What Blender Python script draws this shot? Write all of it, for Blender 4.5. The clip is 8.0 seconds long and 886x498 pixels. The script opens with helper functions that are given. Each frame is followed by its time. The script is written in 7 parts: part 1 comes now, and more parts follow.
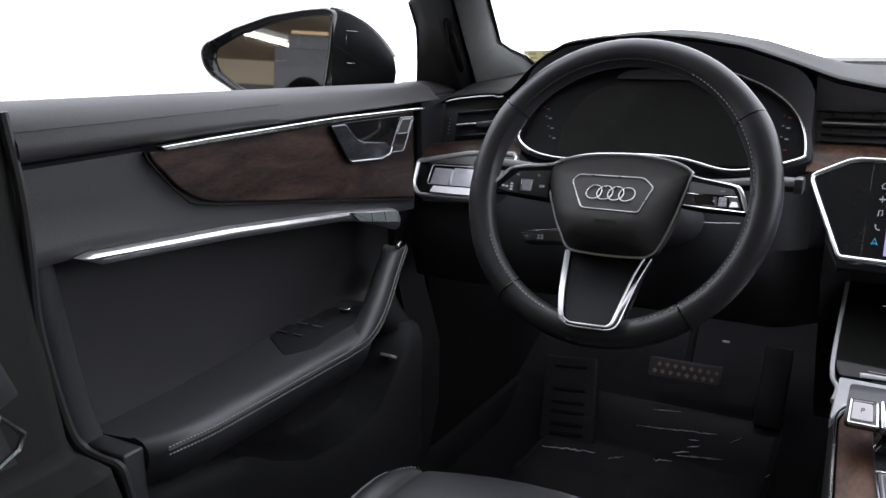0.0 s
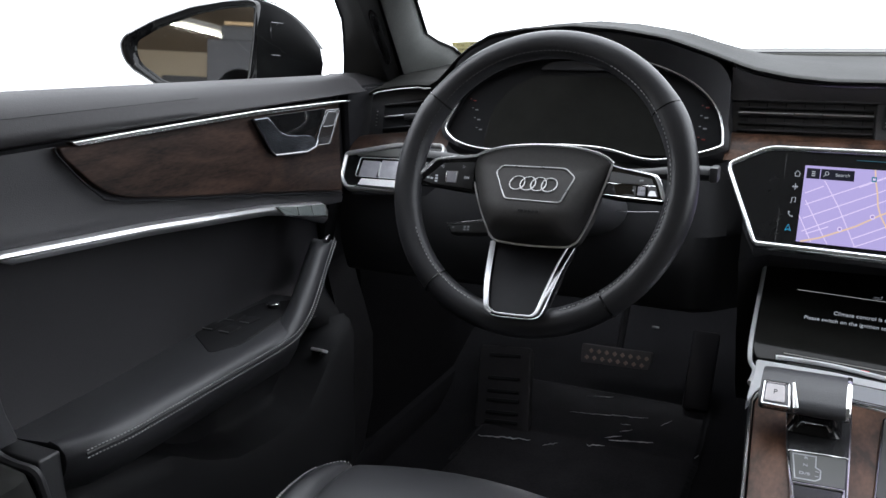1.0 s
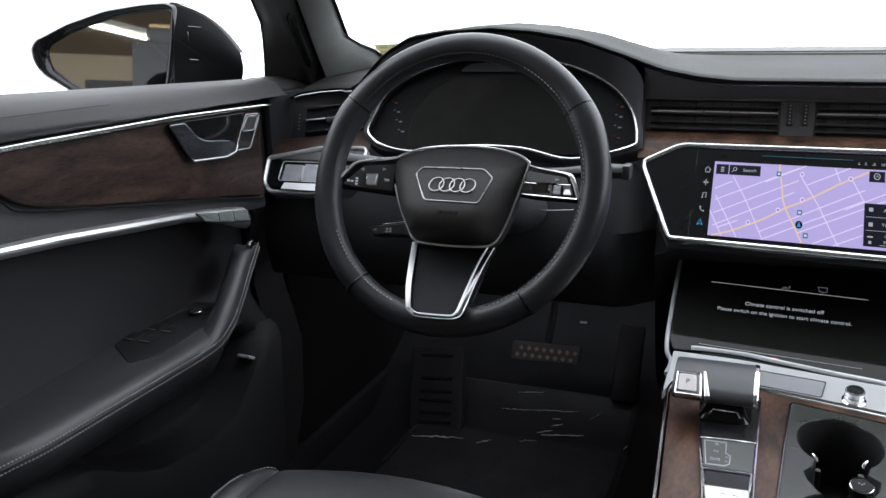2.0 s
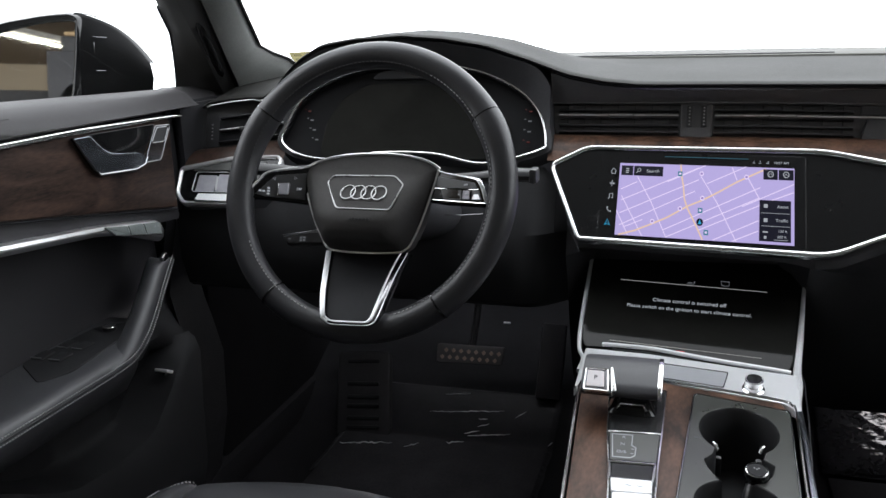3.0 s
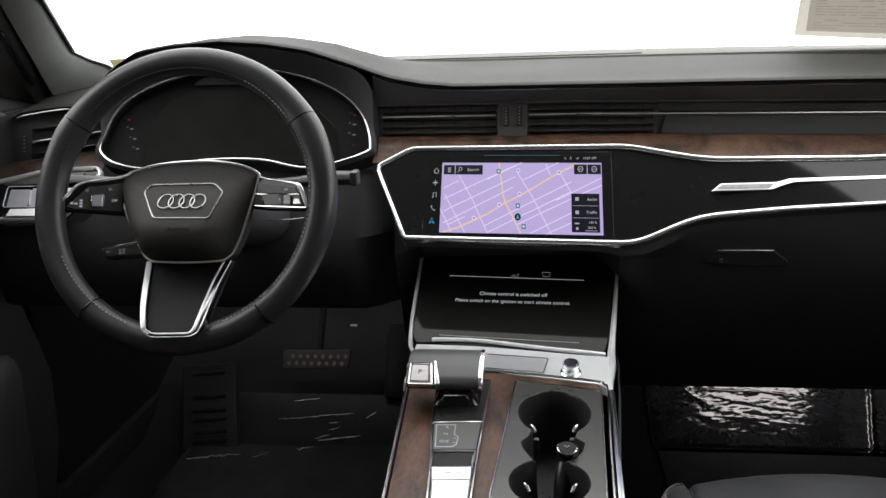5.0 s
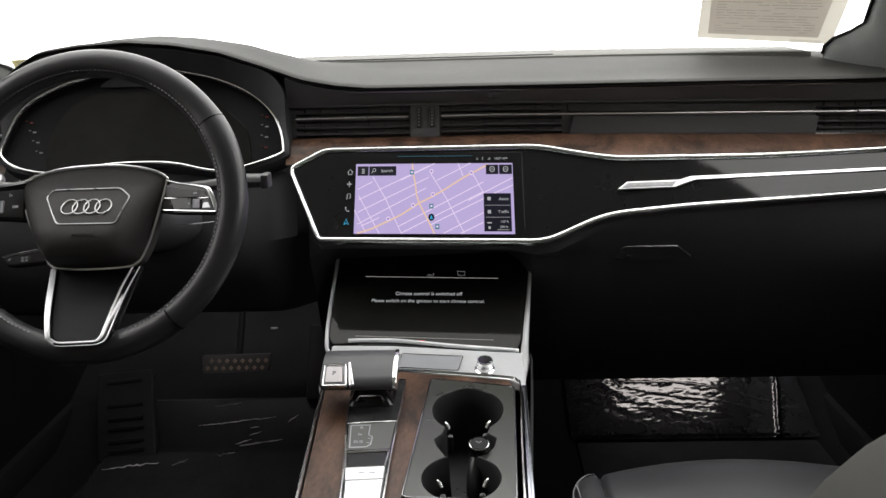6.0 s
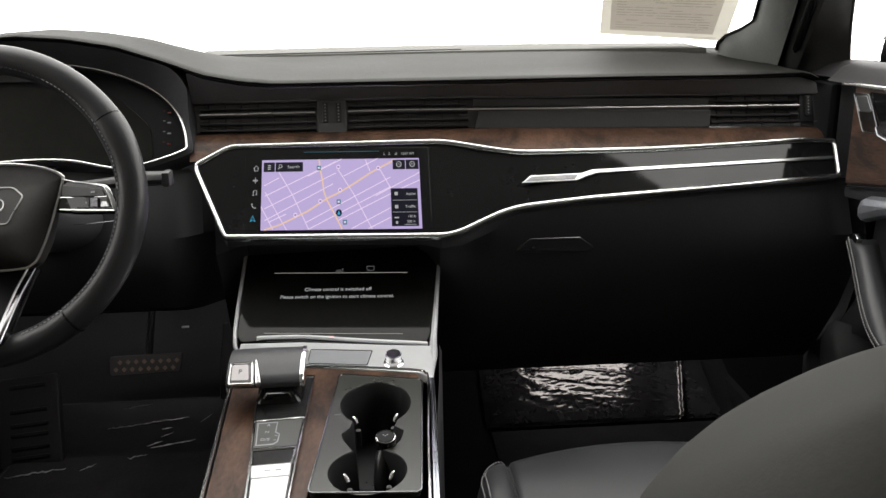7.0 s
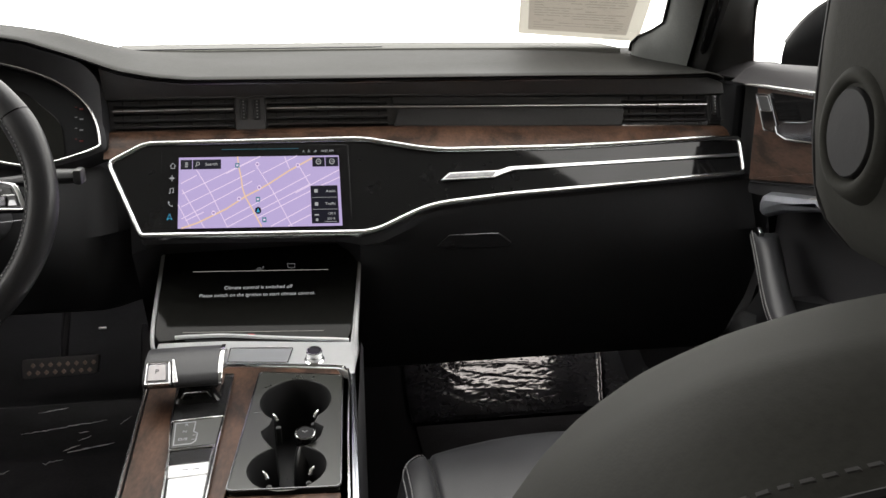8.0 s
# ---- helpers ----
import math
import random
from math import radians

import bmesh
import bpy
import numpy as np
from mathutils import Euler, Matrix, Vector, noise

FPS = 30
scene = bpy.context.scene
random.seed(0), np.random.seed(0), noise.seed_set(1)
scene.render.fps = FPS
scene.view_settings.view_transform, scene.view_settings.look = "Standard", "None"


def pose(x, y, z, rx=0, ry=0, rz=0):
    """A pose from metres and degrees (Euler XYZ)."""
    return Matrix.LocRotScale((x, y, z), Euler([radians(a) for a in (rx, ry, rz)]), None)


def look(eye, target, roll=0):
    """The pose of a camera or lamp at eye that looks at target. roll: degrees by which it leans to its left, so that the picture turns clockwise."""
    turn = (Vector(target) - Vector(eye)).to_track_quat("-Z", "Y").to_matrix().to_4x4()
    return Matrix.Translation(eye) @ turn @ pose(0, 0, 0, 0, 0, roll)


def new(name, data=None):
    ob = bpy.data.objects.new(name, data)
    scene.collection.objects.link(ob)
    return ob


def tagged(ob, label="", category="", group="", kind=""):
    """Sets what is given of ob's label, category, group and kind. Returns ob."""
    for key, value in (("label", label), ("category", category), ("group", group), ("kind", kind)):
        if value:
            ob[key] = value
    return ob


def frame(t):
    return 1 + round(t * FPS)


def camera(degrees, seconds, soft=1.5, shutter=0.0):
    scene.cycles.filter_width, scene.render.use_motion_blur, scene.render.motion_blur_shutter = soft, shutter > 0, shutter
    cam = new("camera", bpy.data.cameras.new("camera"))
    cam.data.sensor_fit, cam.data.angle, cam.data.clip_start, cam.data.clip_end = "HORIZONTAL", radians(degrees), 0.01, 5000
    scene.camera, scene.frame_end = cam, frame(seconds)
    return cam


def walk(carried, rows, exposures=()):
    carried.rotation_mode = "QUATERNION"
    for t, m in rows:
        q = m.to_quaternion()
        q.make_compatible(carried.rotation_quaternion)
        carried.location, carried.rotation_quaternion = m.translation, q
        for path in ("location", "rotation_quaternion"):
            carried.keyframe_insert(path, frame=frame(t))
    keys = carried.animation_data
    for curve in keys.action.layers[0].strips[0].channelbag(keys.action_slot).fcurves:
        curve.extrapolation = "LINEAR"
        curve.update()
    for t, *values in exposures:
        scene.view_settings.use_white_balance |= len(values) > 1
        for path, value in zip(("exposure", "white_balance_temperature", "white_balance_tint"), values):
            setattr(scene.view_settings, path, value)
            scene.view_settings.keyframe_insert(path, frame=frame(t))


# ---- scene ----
cam = camera(55.7, 8.0)
PATH = [
    (0, (-0.064, -0.321, 0.852), (-1.026, 1.358, 0.346), -0.8),
    (0.5, (-0.055, -0.314, 0.851), (-0.958, 1.394, 0.333), -0.8),
    (1, (-0.046, -0.311, 0.853), (-0.885, 1.427, 0.325), -0.8),
    (1.5, (-0.036, -0.308, 0.854), (-0.809, 1.458, 0.324), -0.9),
    (3, (0.004, -0.31, 0.861), (-0.554, 1.538, 0.336), -1.7),
    (3.5, (0.017, -0.311, 0.863), (-0.46, 1.559, 0.338), -1.8),
    (4, (0.03, -0.314, 0.863), (-0.368, 1.574, 0.338), -2.1),
    (4.5, (0.043, -0.314, 0.861), (-0.277, 1.588, 0.335), -2.1),
    (6, (0.073, -0.322, 0.865), (0.002, 1.603, 0.33), -1.7),
    (6.5, (0.082, -0.325, 0.867), (0.107, 1.599, 0.32), -1.5),
    (7, (0.092, -0.331, 0.87), (0.206, 1.586, 0.313), -1.2),
    (7.5, (0.097, -0.335, 0.871), (0.297, 1.574, 0.308), -0.7),
    (8, (0.102, -0.344, 0.873), (0.385, 1.553, 0.306), -0.3),
]
walk(cam, [(t, look(eye, target, roll)) for t, eye, target, roll in PATH],
     [(0, 0, 5950, 14), (1.5, 0.0, 5950, 10), (4.5, 0.0, 6350, 10), (8, 0.0, 6700, 10)])

# ---- world and lights ----
world = bpy.data.worlds.new("world")
world.use_nodes = True
scene.world = world
world.node_tree.nodes["Background"].inputs[0].default_value = (0.9, 0.93, 1.0, 1)
world.node_tree.nodes["Background"].inputs[1].default_value = 0.05
scene.view_settings.exposure = 0.0
BOOTH = 4.6       # glow of the photo booth's white walls


# ---- materials ----
def mat(name, base, rough=0.5, metal=0.0, bump=0.0, size=400.0, kind="noise", vary=0.15, coarse=12.0, coat=0.0, spec=0.5, stretch=(1, 1, 1), base2=None, rvary=0.12):
    """A node material with fine relief, and colour and gloss that vary at two scales."""
    m = bpy.data.materials.new(name)
    m.use_nodes = True
    nt = m.node_tree
    b = nt.nodes["Principled BSDF"]
    tc = nt.nodes.new("ShaderNodeTexCoord")
    mp = nt.nodes.new("ShaderNodeMapping")
    mp.inputs["Scale"].default_value = stretch
    nt.links.new(tc.outputs["Object"], mp.inputs[0])

    def tex(scale, detail=3.0):
        n = nt.nodes.new("ShaderNodeTexNoise")
        n.inputs["Scale"].default_value = scale
        n.inputs["Detail"].default_value = detail
        nt.links.new(mp.outputs[0], n.inputs["Vector"])
        return n
    big, small = tex(coarse, 4.0), tex(size * 0.35, 2.0)
    mix = nt.nodes.new("ShaderNodeMath")
    mix.operation = "MULTIPLY_ADD"
    mix.inputs[1].default_value = 0.35
    nt.links.new(small.outputs["Fac"], mix.inputs[0])
    half = nt.nodes.new("ShaderNodeMath")
    half.operation = "MULTIPLY"
    half.inputs[1].default_value = 0.65
    nt.links.new(big.outputs["Fac"], half.inputs[0])
    nt.links.new(half.outputs[0], mix.inputs[2])
    ramp = nt.nodes.new("ShaderNodeValToRGB")
    lo = [c * (1 - vary) for c in base]
    hi = list(base2) if base2 else [min(1, c * (1 + vary)) for c in base]
    ramp.color_ramp.elements[0].position, ramp.color_ramp.elements[1].position = 0.35, 0.65
    ramp.color_ramp.elements[0].color = (*lo, 1)
    ramp.color_ramp.elements[1].color = (*hi, 1)
    nt.links.new(mix.outputs[0], ramp.inputs[0])
    nt.links.new(ramp.outputs[0], b.inputs["Base Color"])
    rr = nt.nodes.new("ShaderNodeMapRange")
    rr.inputs["From Min"].default_value, rr.inputs["From Max"].default_value = 0.3, 0.7
    rr.inputs["To Min"].default_value, rr.inputs["To Max"].default_value = max(0.02, rough * (1 - rvary)), min(1, rough * (1 + rvary))
    nt.links.new(mix.outputs[0], rr.inputs["Value"])
    nt.links.new(rr.outputs[0], b.inputs["Roughness"])
    b.inputs["Metallic"].default_value = metal
    b.inputs["Specular IOR Level"].default_value = spec
    b.inputs["Coat Weight"].default_value = coat
    b.inputs["Coat Roughness"].default_value = 0.06
    if bump:
        if kind == "leather":
            h = nt.nodes.new("ShaderNodeTexVoronoi")
            h.inputs["Scale"].default_value = size
            nt.links.new(mp.outputs[0], h.inputs["Vector"])
            out = h.outputs["Distance"]
        else:
            h = tex(size, 3.0)
            out = h.outputs["Fac"]
        bn = nt.nodes.new("ShaderNodeBump")
        bn.inputs["Strength"].default_value = bump
        bn.inputs["Distance"].default_value = 0.0006
        nt.links.new(out, bn.inputs["Height"])
        nt.links.new(bn.outputs[0], b.inputs["Normal"])
    return m


def glow(name, color, strength):
    m = bpy.data.materials.new(name)
    m.use_nodes = True
    b = m.node_tree.nodes["Principled BSDF"]
    b.inputs["Base Color"].default_value = (*[c * 0.02 for c in color], 1)
    b.inputs["Emission Color"].default_value = (*color, 1)
    b.inputs["Emission Strength"].default_value = strength
    b.inputs["Roughness"].default_value = 0.15
    return m


def pane_mat(name, tint):
    m = bpy.data.materials.new(name)
    m.use_nodes = True
    nt = m.node_tree
    nt.nodes.remove(nt.nodes["Principled BSDF"])
    tr, gl, mx = (nt.nodes.new("ShaderNode" + k) for k in ("BsdfTransparent", "BsdfGlossy", "MixShader"))
    tr.inputs[0].default_value = (*tint, 1)
    gl.inputs["Roughness"].default_value = 0.02
    mx.inputs[0].default_value = 0.03
    nt.links.new(tr.outputs[0], mx.inputs[1])
    nt.links.new(gl.outputs[0], mx.inputs[2])
    nt.links.new(mx.outputs[0], nt.nodes["Material Output"].inputs[0])
    return m


def sheet_mat(name, front, through_light, clear=0.0):
    """Thin paper: dull in front, and letting some light through; clear is the bare share of it."""
    m = bpy.data.materials.new(name)
    m.use_nodes = True
    nt = m.node_tree
    nt.nodes.remove(nt.nodes["Principled BSDF"])
    df, tl, tr, ad, mx = (nt.nodes.new("ShaderNode" + k) for k in ("BsdfDiffuse", "BsdfTranslucent", "BsdfTransparent", "AddShader", "MixShader"))
    tc, nz, rp = (nt.nodes.new("ShaderNode" + k) for k in ("TexCoord", "TexNoise", "MapRange"))
    nz.inputs["Scale"].default_value, nz.inputs["Detail"].default_value = 30.0, 5.0
    nt.links.new(tc.outputs["Object"], nz.inputs["Vector"])
    rp.inputs["To Min"].default_value, rp.inputs["To Max"].default_value = 0.85, 1.12
    nt.links.new(nz.outputs["Fac"], rp.inputs["Value"])
    vm = nt.nodes.new("ShaderNodeVectorMath")
    vm.operation = "SCALE"
    vm.inputs[0].default_value = through_light
    nt.links.new(rp.outputs[0], vm.inputs["Scale"])
    nt.links.new(vm.outputs[0], tl.inputs[0])
    df.inputs[0].default_value = (*front, 1)
    nt.links.new(df.outputs[0], ad.inputs[0])
    nt.links.new(tl.outputs[0], ad.inputs[1])
    mx.inputs[0].default_value = clear
    nt.links.new(ad.outputs[0], mx.inputs[1])
    nt.links.new(tr.outputs[0], mx.inputs[2])
    nt.links.new(mx.outputs[0], nt.nodes["Material Output"].inputs[0])
    return m


def wood_mat(name, dark, light):
    m = bpy.data.materials.new(name)
    m.use_nodes = True
    nt = m.node_tree
    b = nt.nodes["Principled BSDF"]
    tc = nt.nodes.new("ShaderNodeTexCoord")
    mp = nt.nodes.new("ShaderNodeMapping")
    mp.inputs["Scale"].default_value = (1.0, 0.35, 1.6)
    nt.links.new(tc.outputs["Object"], mp.inputs[0])
    n1 = nt.nodes.new("ShaderNodeTexNoise")
    n1.inputs["Scale"].default_value, n1.inputs["Detail"].default_value, n1.inputs["Distortion"].default_value = 22.0, 6.0, 1.4
    n2 = nt.nodes.new("ShaderNodeTexNoise")
    n2.inputs["Scale"].default_value, n2.inputs["Detail"].default_value = 260.0, 3.0
    nt.links.new(mp.outputs[0], n1.inputs["Vector"])
    nt.links.new(mp.outputs[0], n2.inputs["Vector"])
    ad = nt.nodes.new("ShaderNodeMath")
    ad.operation = "MULTIPLY_ADD"
    ad.inputs[1].default_value = 0.3
    nt.links.new(n2.outputs["Fac"], ad.inputs[0])
    mu = nt.nodes.new("ShaderNodeMath")
    mu.operation = "MULTIPLY"
    mu.inputs[1].default_value = 0.7
    nt.links.new(n1.outputs["Fac"], mu.inputs[0])
    nt.links.new(mu.outputs[0], ad.inputs[2])
    ramp = nt.nodes.new("ShaderNodeValToRGB")
    ramp.color_ramp.elements[0].position, ramp.color_ramp.elements[1].position = 0.38, 0.64
    ramp.color_ramp.elements[0].color, ramp.color_ramp.elements[1].color = (*dark, 1), (*light, 1)
    nt.links.new(ad.outputs[0], ramp.inputs[0])
    nt.links.new(ramp.outputs[0], b.inputs["Base Color"])
    bn = nt.nodes.new("ShaderNodeBump")
    bn.inputs["Strength"].default_value, bn.inputs["Distance"].default_value = 0.25, 0.0004
    nt.links.new(n2.outputs["Fac"], bn.inputs["Height"])
    nt.links.new(bn.outputs[0], b.inputs["Normal"])
    b.inputs["Roughness"].default_value = 0.42
    b.inputs["Specular IOR Level"].default_value = 0.28
    return m


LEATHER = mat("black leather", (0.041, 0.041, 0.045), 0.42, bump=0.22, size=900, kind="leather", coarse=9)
WHEEL_LEATHER = mat("smooth black leather", (0.027, 0.027, 0.030), 0.38, bump=0.12, size=1100, kind="leather", coarse=9)
SEAT = mat("seat leather", (0.064, 0.064, 0.058), 0.7, bump=0.05, size=1200, kind="leather", coarse=6, spec=0.1)
SOFT = mat("soft touch dash skin", (0.025, 0.025, 0.0235), 0.7, bump=0.2, size=700, kind="leather", coarse=5, spec=0.15)
PLASTIC = mat("grained black plastic", (0.046, 0.046, 0.050), 0.55, bump=0.2, size=900, coarse=8, spec=0.35)
SATIN = mat("satin black plastic", (0.036, 0.036, 0.038), 0.4, bump=0.05, size=900, coarse=8)
PIANO = mat("piano black lacquer", (0.009, 0.009, 0.0095), 0.06, coarse=30, vary=0.1, spec=0.35)
SCREEN = mat("dark display glass", (0.014, 0.014, 0.013), 0.05, coarse=30, vary=0.1, spec=0.14)
PULL = mat("satin aluminium", (0.83, 0.83, 0.84), 0.36, 1.0, coarse=20, vary=0.04)
ALU = mat("brushed aluminium", (0.82, 0.82, 0.83), 0.33, 1.0, bump=0.03, size=600, stretch=(0.06, 1, 1), coarse=20, vary=0.05)
FRAME = mat("satin silver trim", (0.80, 0.80, 0.80), 0.24, 1.0, coarse=25, vary=0.04)
CHROME = mat("satin chrome", (0.8, 0.8, 0.8), 0.16, 1.0, coarse=25, vary=0.04)
AIRBAG = mat("soft airbag skin", (0.048, 0.046, 0.045), 0.62, bump=0.15, size=800, kind="leather", coarse=8, spec=0.25)
BADGE_FIELD = mat("grained grey metal", (0.30, 0.30, 0.31), 0.42, 0.9, bump=0.2, size=1500, vary=0.2, coarse=60)
BADGE = mat("greyed chrome", (0.36, 0.36, 0.36), 0.28, 1.0, coarse=25, vary=0.06)
FIELD = mat("grey display field", (0.075, 0.076, 0.073), 0.4, vary=0.06)
BLADE = mat("satin dark trim", (0.058, 0.057, 0.060), 0.5, bump=0.06, size=900, coarse=6)
CHARCOAL = mat("satin charcoal trim", (0.105, 0.103, 0.107), 0.5, bump=0.06, size=900, coarse=6)
DARKMETAL = mat("dark chrome", (0.25, 0.25, 0.26), 0.2, 1.0, coarse=25, vary=0.06)
CARPET = mat("black carpet", (0.012, 0.012, 0.0135), 0.95, bump=0.9, size=500, coarse=10, vary=0.3, spec=0.15)
RUBBER = mat("black rubber", (0.03, 0.03, 0.032), 0.6, bump=0.1, size=600)
THREAD = mat("grey stitching thread", (0.42, 0.42, 0.42), 0.7, vary=0.2)
THREAD_MID = mat("mid grey thread", (0.24, 0.24, 0.24), 0.7, vary=0.2)
THREAD_DIM = mat("dark grey thread", (0.12, 0.12, 0.12), 0.7, vary=0.2)
THREAD_SHADED = mat("shaded grey thread", (0.05, 0.05, 0.05), 0.7, vary=0.2)
PAPER = sheet_mat("cream paper", (0.62, 0.58, 0.50), (0.145, 0.138, 0.124))
INK = sheet_mat("faded printed paper", (0.46, 0.41, 0.35), (0.078, 0.071, 0.062))
TEXT = sheet_mat("faint grey print", (0.30, 0.28, 0.24), (0.06, 0.055, 0.045), 0.86)
LABEL = sheet_mat("pale yellow label", (0.66, 0.62, 0.42), (0.19, 0.182, 0.125))
# pale body colour stands in for the bright reflections on bare metal
SILVER = mat("pale silver for shining metal", (0.78, 0.79, 0.81), 0.26, 0.35, vary=0.03, rvary=0.02)
SWITCH_RIM = mat("white silver for shining metal", (0.90, 0.90, 0.91), 0.2, 0.6, vary=0.03, rvary=0.02)
TINT = mat("blue-grey satin metal", (0.36, 0.38, 0.42), 0.24, 1.0, coarse=25, vary=0.06)
PILLAR = mat("dark grey pillar cloth", (0.19, 0.195, 0.188), 0.8, bump=0.35, size=900, coarse=8, spec=0.2)
TRAY = mat("cowl plastic paled by flare", (0.085, 0.085, 0.077), 0.7, bump=0.15, size=500, coarse=6, spec=0.25)
DIAL = mat("matt dial black", (0.010, 0.010, 0.011), 0.5, vary=0.1, spec=0.1)
KNEE = mat("dark grained plastic", (0.021, 0.021, 0.023), 0.6, bump=0.2, size=900, coarse=8, spec=0.25)
FACE = mat("matt black face", (0.018, 0.018, 0.020), 0.5, vary=0.1, spec=0.1)
FRAME_GREY = mat("grey grained plastic", (0.06, 0.06, 0.06), 0.6, bump=0.2, size=800, coarse=8, spec=0.3)
HEADLINER = mat("pale headliner cloth", (0.46, 0.45, 0.42), 0.9, bump=0.3, size=900, coarse=6)
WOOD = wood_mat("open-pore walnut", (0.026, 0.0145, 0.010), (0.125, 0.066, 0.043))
# the same walnut, darkened for the dimmer light on doors and outer strip
WOOD_DIMMED = wood_mat("dimmed walnut", (0.019, 0.0115, 0.0085), (0.092, 0.051, 0.036))
WOOD_SHADED = wood_mat("shaded walnut", (0.010, 0.0066, 0.0055), (0.062, 0.037, 0.028))
HOUSING = mat("black housing dulled for dark reflection", (0.006, 0.006, 0.0065), 0.45, vary=0.1, spec=0.06)
PAINT = mat("black car paint", (0.008, 0.008, 0.009), 0.09, vary=0.1, spec=0.3)
MIRROR = mat("mirror silver", (0.82, 0.82, 0.80), 0.02, 1.0, vary=0.01, rvary=0.0)
KEY_GREEN = mat("grey-green key plastic", (0.34, 0.375, 0.37), 0.25, 0.3, vary=0.08)
MAT_BLACK = mat("black mat pile", (0.034, 0.034, 0.037), 0.95, bump=0.9, size=500, vary=0.3, spec=0.1)
KEY_PALE = mat("pale lilac key plastic", (0.46, 0.46, 0.50), 0.22, 0.2, vary=0.12, coarse=40)
KEY_GLARE = mat("whitened key face", (0.80, 0.80, 0.82), 0.3, vary=0.05, coarse=60)
KEY_LILAC = mat("lilac-grey key plastic", (0.20, 0.195, 0.22), 0.28, 0.2, vary=0.15, coarse=40)
FILM = mat("clear black plastic film", (0.030, 0.030, 0.034), 0.13, vary=0.2, coarse=20, spec=1.0)
# driver's copy of the film, darker and duller to sit in an unlit footwell
FILM_SHADED = mat("shaded clear film", (0.018, 0.018, 0.020), 0.35, vary=0.2, coarse=20, spec=0.10)
FILM_GLINT = mat("white glint on film", (0.85, 0.85, 0.87), 0.12, vary=0.2, coarse=20, spec=1.0)
GLASS = pane_mat("window glass", (0.97, 0.98, 0.97))
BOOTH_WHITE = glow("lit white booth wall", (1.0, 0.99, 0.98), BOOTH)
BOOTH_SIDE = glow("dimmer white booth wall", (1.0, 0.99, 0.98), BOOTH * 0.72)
BUTTON = mat("grey switch plastic", (0.05, 0.05, 0.052), 0.35, vary=0.1)
PRINT = glow("lit white lettering", (0.8, 0.82, 0.85), 0.45)
PRINT_DIM = glow("dim white lettering", (0.8, 0.82, 0.85), 0.16)
RED = glow("dim red marks", (0.8, 0.12, 0.1), 0.06)


# ---- builders ----
def finish(bm, name, material, parent=None, label="", sharp=38, smooth=True):
    bmesh.ops.recalc_face_normals(bm, faces=bm.faces)
    me = bpy.data.meshes.new(name)
    bm.to_mesh(me)
    bm.free()
    if smooth:
        me.shade_smooth()
        me.set_sharp_from_angle(angle=radians(sharp))
        for p in me.polygons:
            if p.material_index == 1:
                p.use_smooth, p.material_index = False, 0
    me.materials.append(material)
    ob = new(name, me)
    if parent is not None:
        ob.parent = parent
        ob.matrix_parent_inverse = parent.matrix_world.inverted()
    return tagged(ob, label) if label else ob


def part(name, bm, material, parent, label="", sharp=38):
    return finish(bm, name, material, parent, label, sharp)


def thing(name, label, category, at=(0, 0, 0), group="", kind=""):
    e = new(name)
    e.empty_display_size = 0.05
    e.location = at
    bpy.context.view_layer.update()
    return tagged(e, label, category, group, kind)


def offset(pts, d):
    """A closed outline moved inwards by d (for counter-clockwise outlines), with mitred corners."""
    n, out = len(pts), []
    area = sum(pts[i][0] * pts[(i + 1) % n][1] - pts[(i + 1) % n][0] * pts[i][1] for i in range(n))
    sg = 1 if area > 0 else -1
    for i in range(n):
        p, q, r = Vector(pts[i - 1]), Vector(pts[i]), Vector(pts[(i + 1) % n])
        a, b = (q - p).normalized(), (r - q).normalized()
        na, nb = Vector((-a.y, a.x)) * sg, Vector((-b.y, b.x)) * sg
        m = na + nb
        m = m / max(0.35, m.dot(m) / 2) if m.length > 1e-6 else na
        out.append(tuple(q + m * d))
    return out


def rounded(pts, r, seg=4):
    """An outline with rounded corners; r is one radius or one a corner."""
    n, out = len(pts), []
    for i in range(n):
        rad = r[i] if isinstance(r, (list, tuple)) else r
        p, q, s = Vector(pts[i - 1]), Vector(pts[i]), Vector(pts[(i + 1) % n])
        if rad <= 0:
            out.append(tuple(q))
            continue
        a, b = (p - q), (s - q)
        k = min(rad, a.length * 0.48, b.length * 0.48)
        a, b = q + a.normalized() * k, q + b.normalized() * k
        for j in range(seg + 1):
            t = j / seg
            out.append(tuple(a * (1 - t) ** 2 + q * 2 * t * (1 - t) + b * t * t))
    return out


def dense(pts, step, closed=True):
    out, n = [], len(pts)
    for i in range(n if closed else n - 1):
        a, b = Vector(pts[i]), Vector(pts[(i + 1) % n])
        k = max(1, int((b - a).length / step))
        out += [tuple(a.lerp(b, j / k)) for j in range(k)]
    if not closed:
        out.append(tuple(pts[-1]))
    return out


def rings(bm, loops, close=True, cap0=False, cap1=False):
    vs = [[bm.verts.new(p) for p in l] for l in loops]
    n = len(vs[0])
    for a, b in zip(vs, vs[1:]):
        for i in range(n if close else n - 1):
            j = (i + 1) % n
            bm.faces.new((a[i], a[j], b[j], b[i]))
    if cap0:
        bm.faces.new(vs[0][::-1]).material_index = 1
    if cap1:
        bm.faces.new(vs[-1]).material_index = 1
    return bm


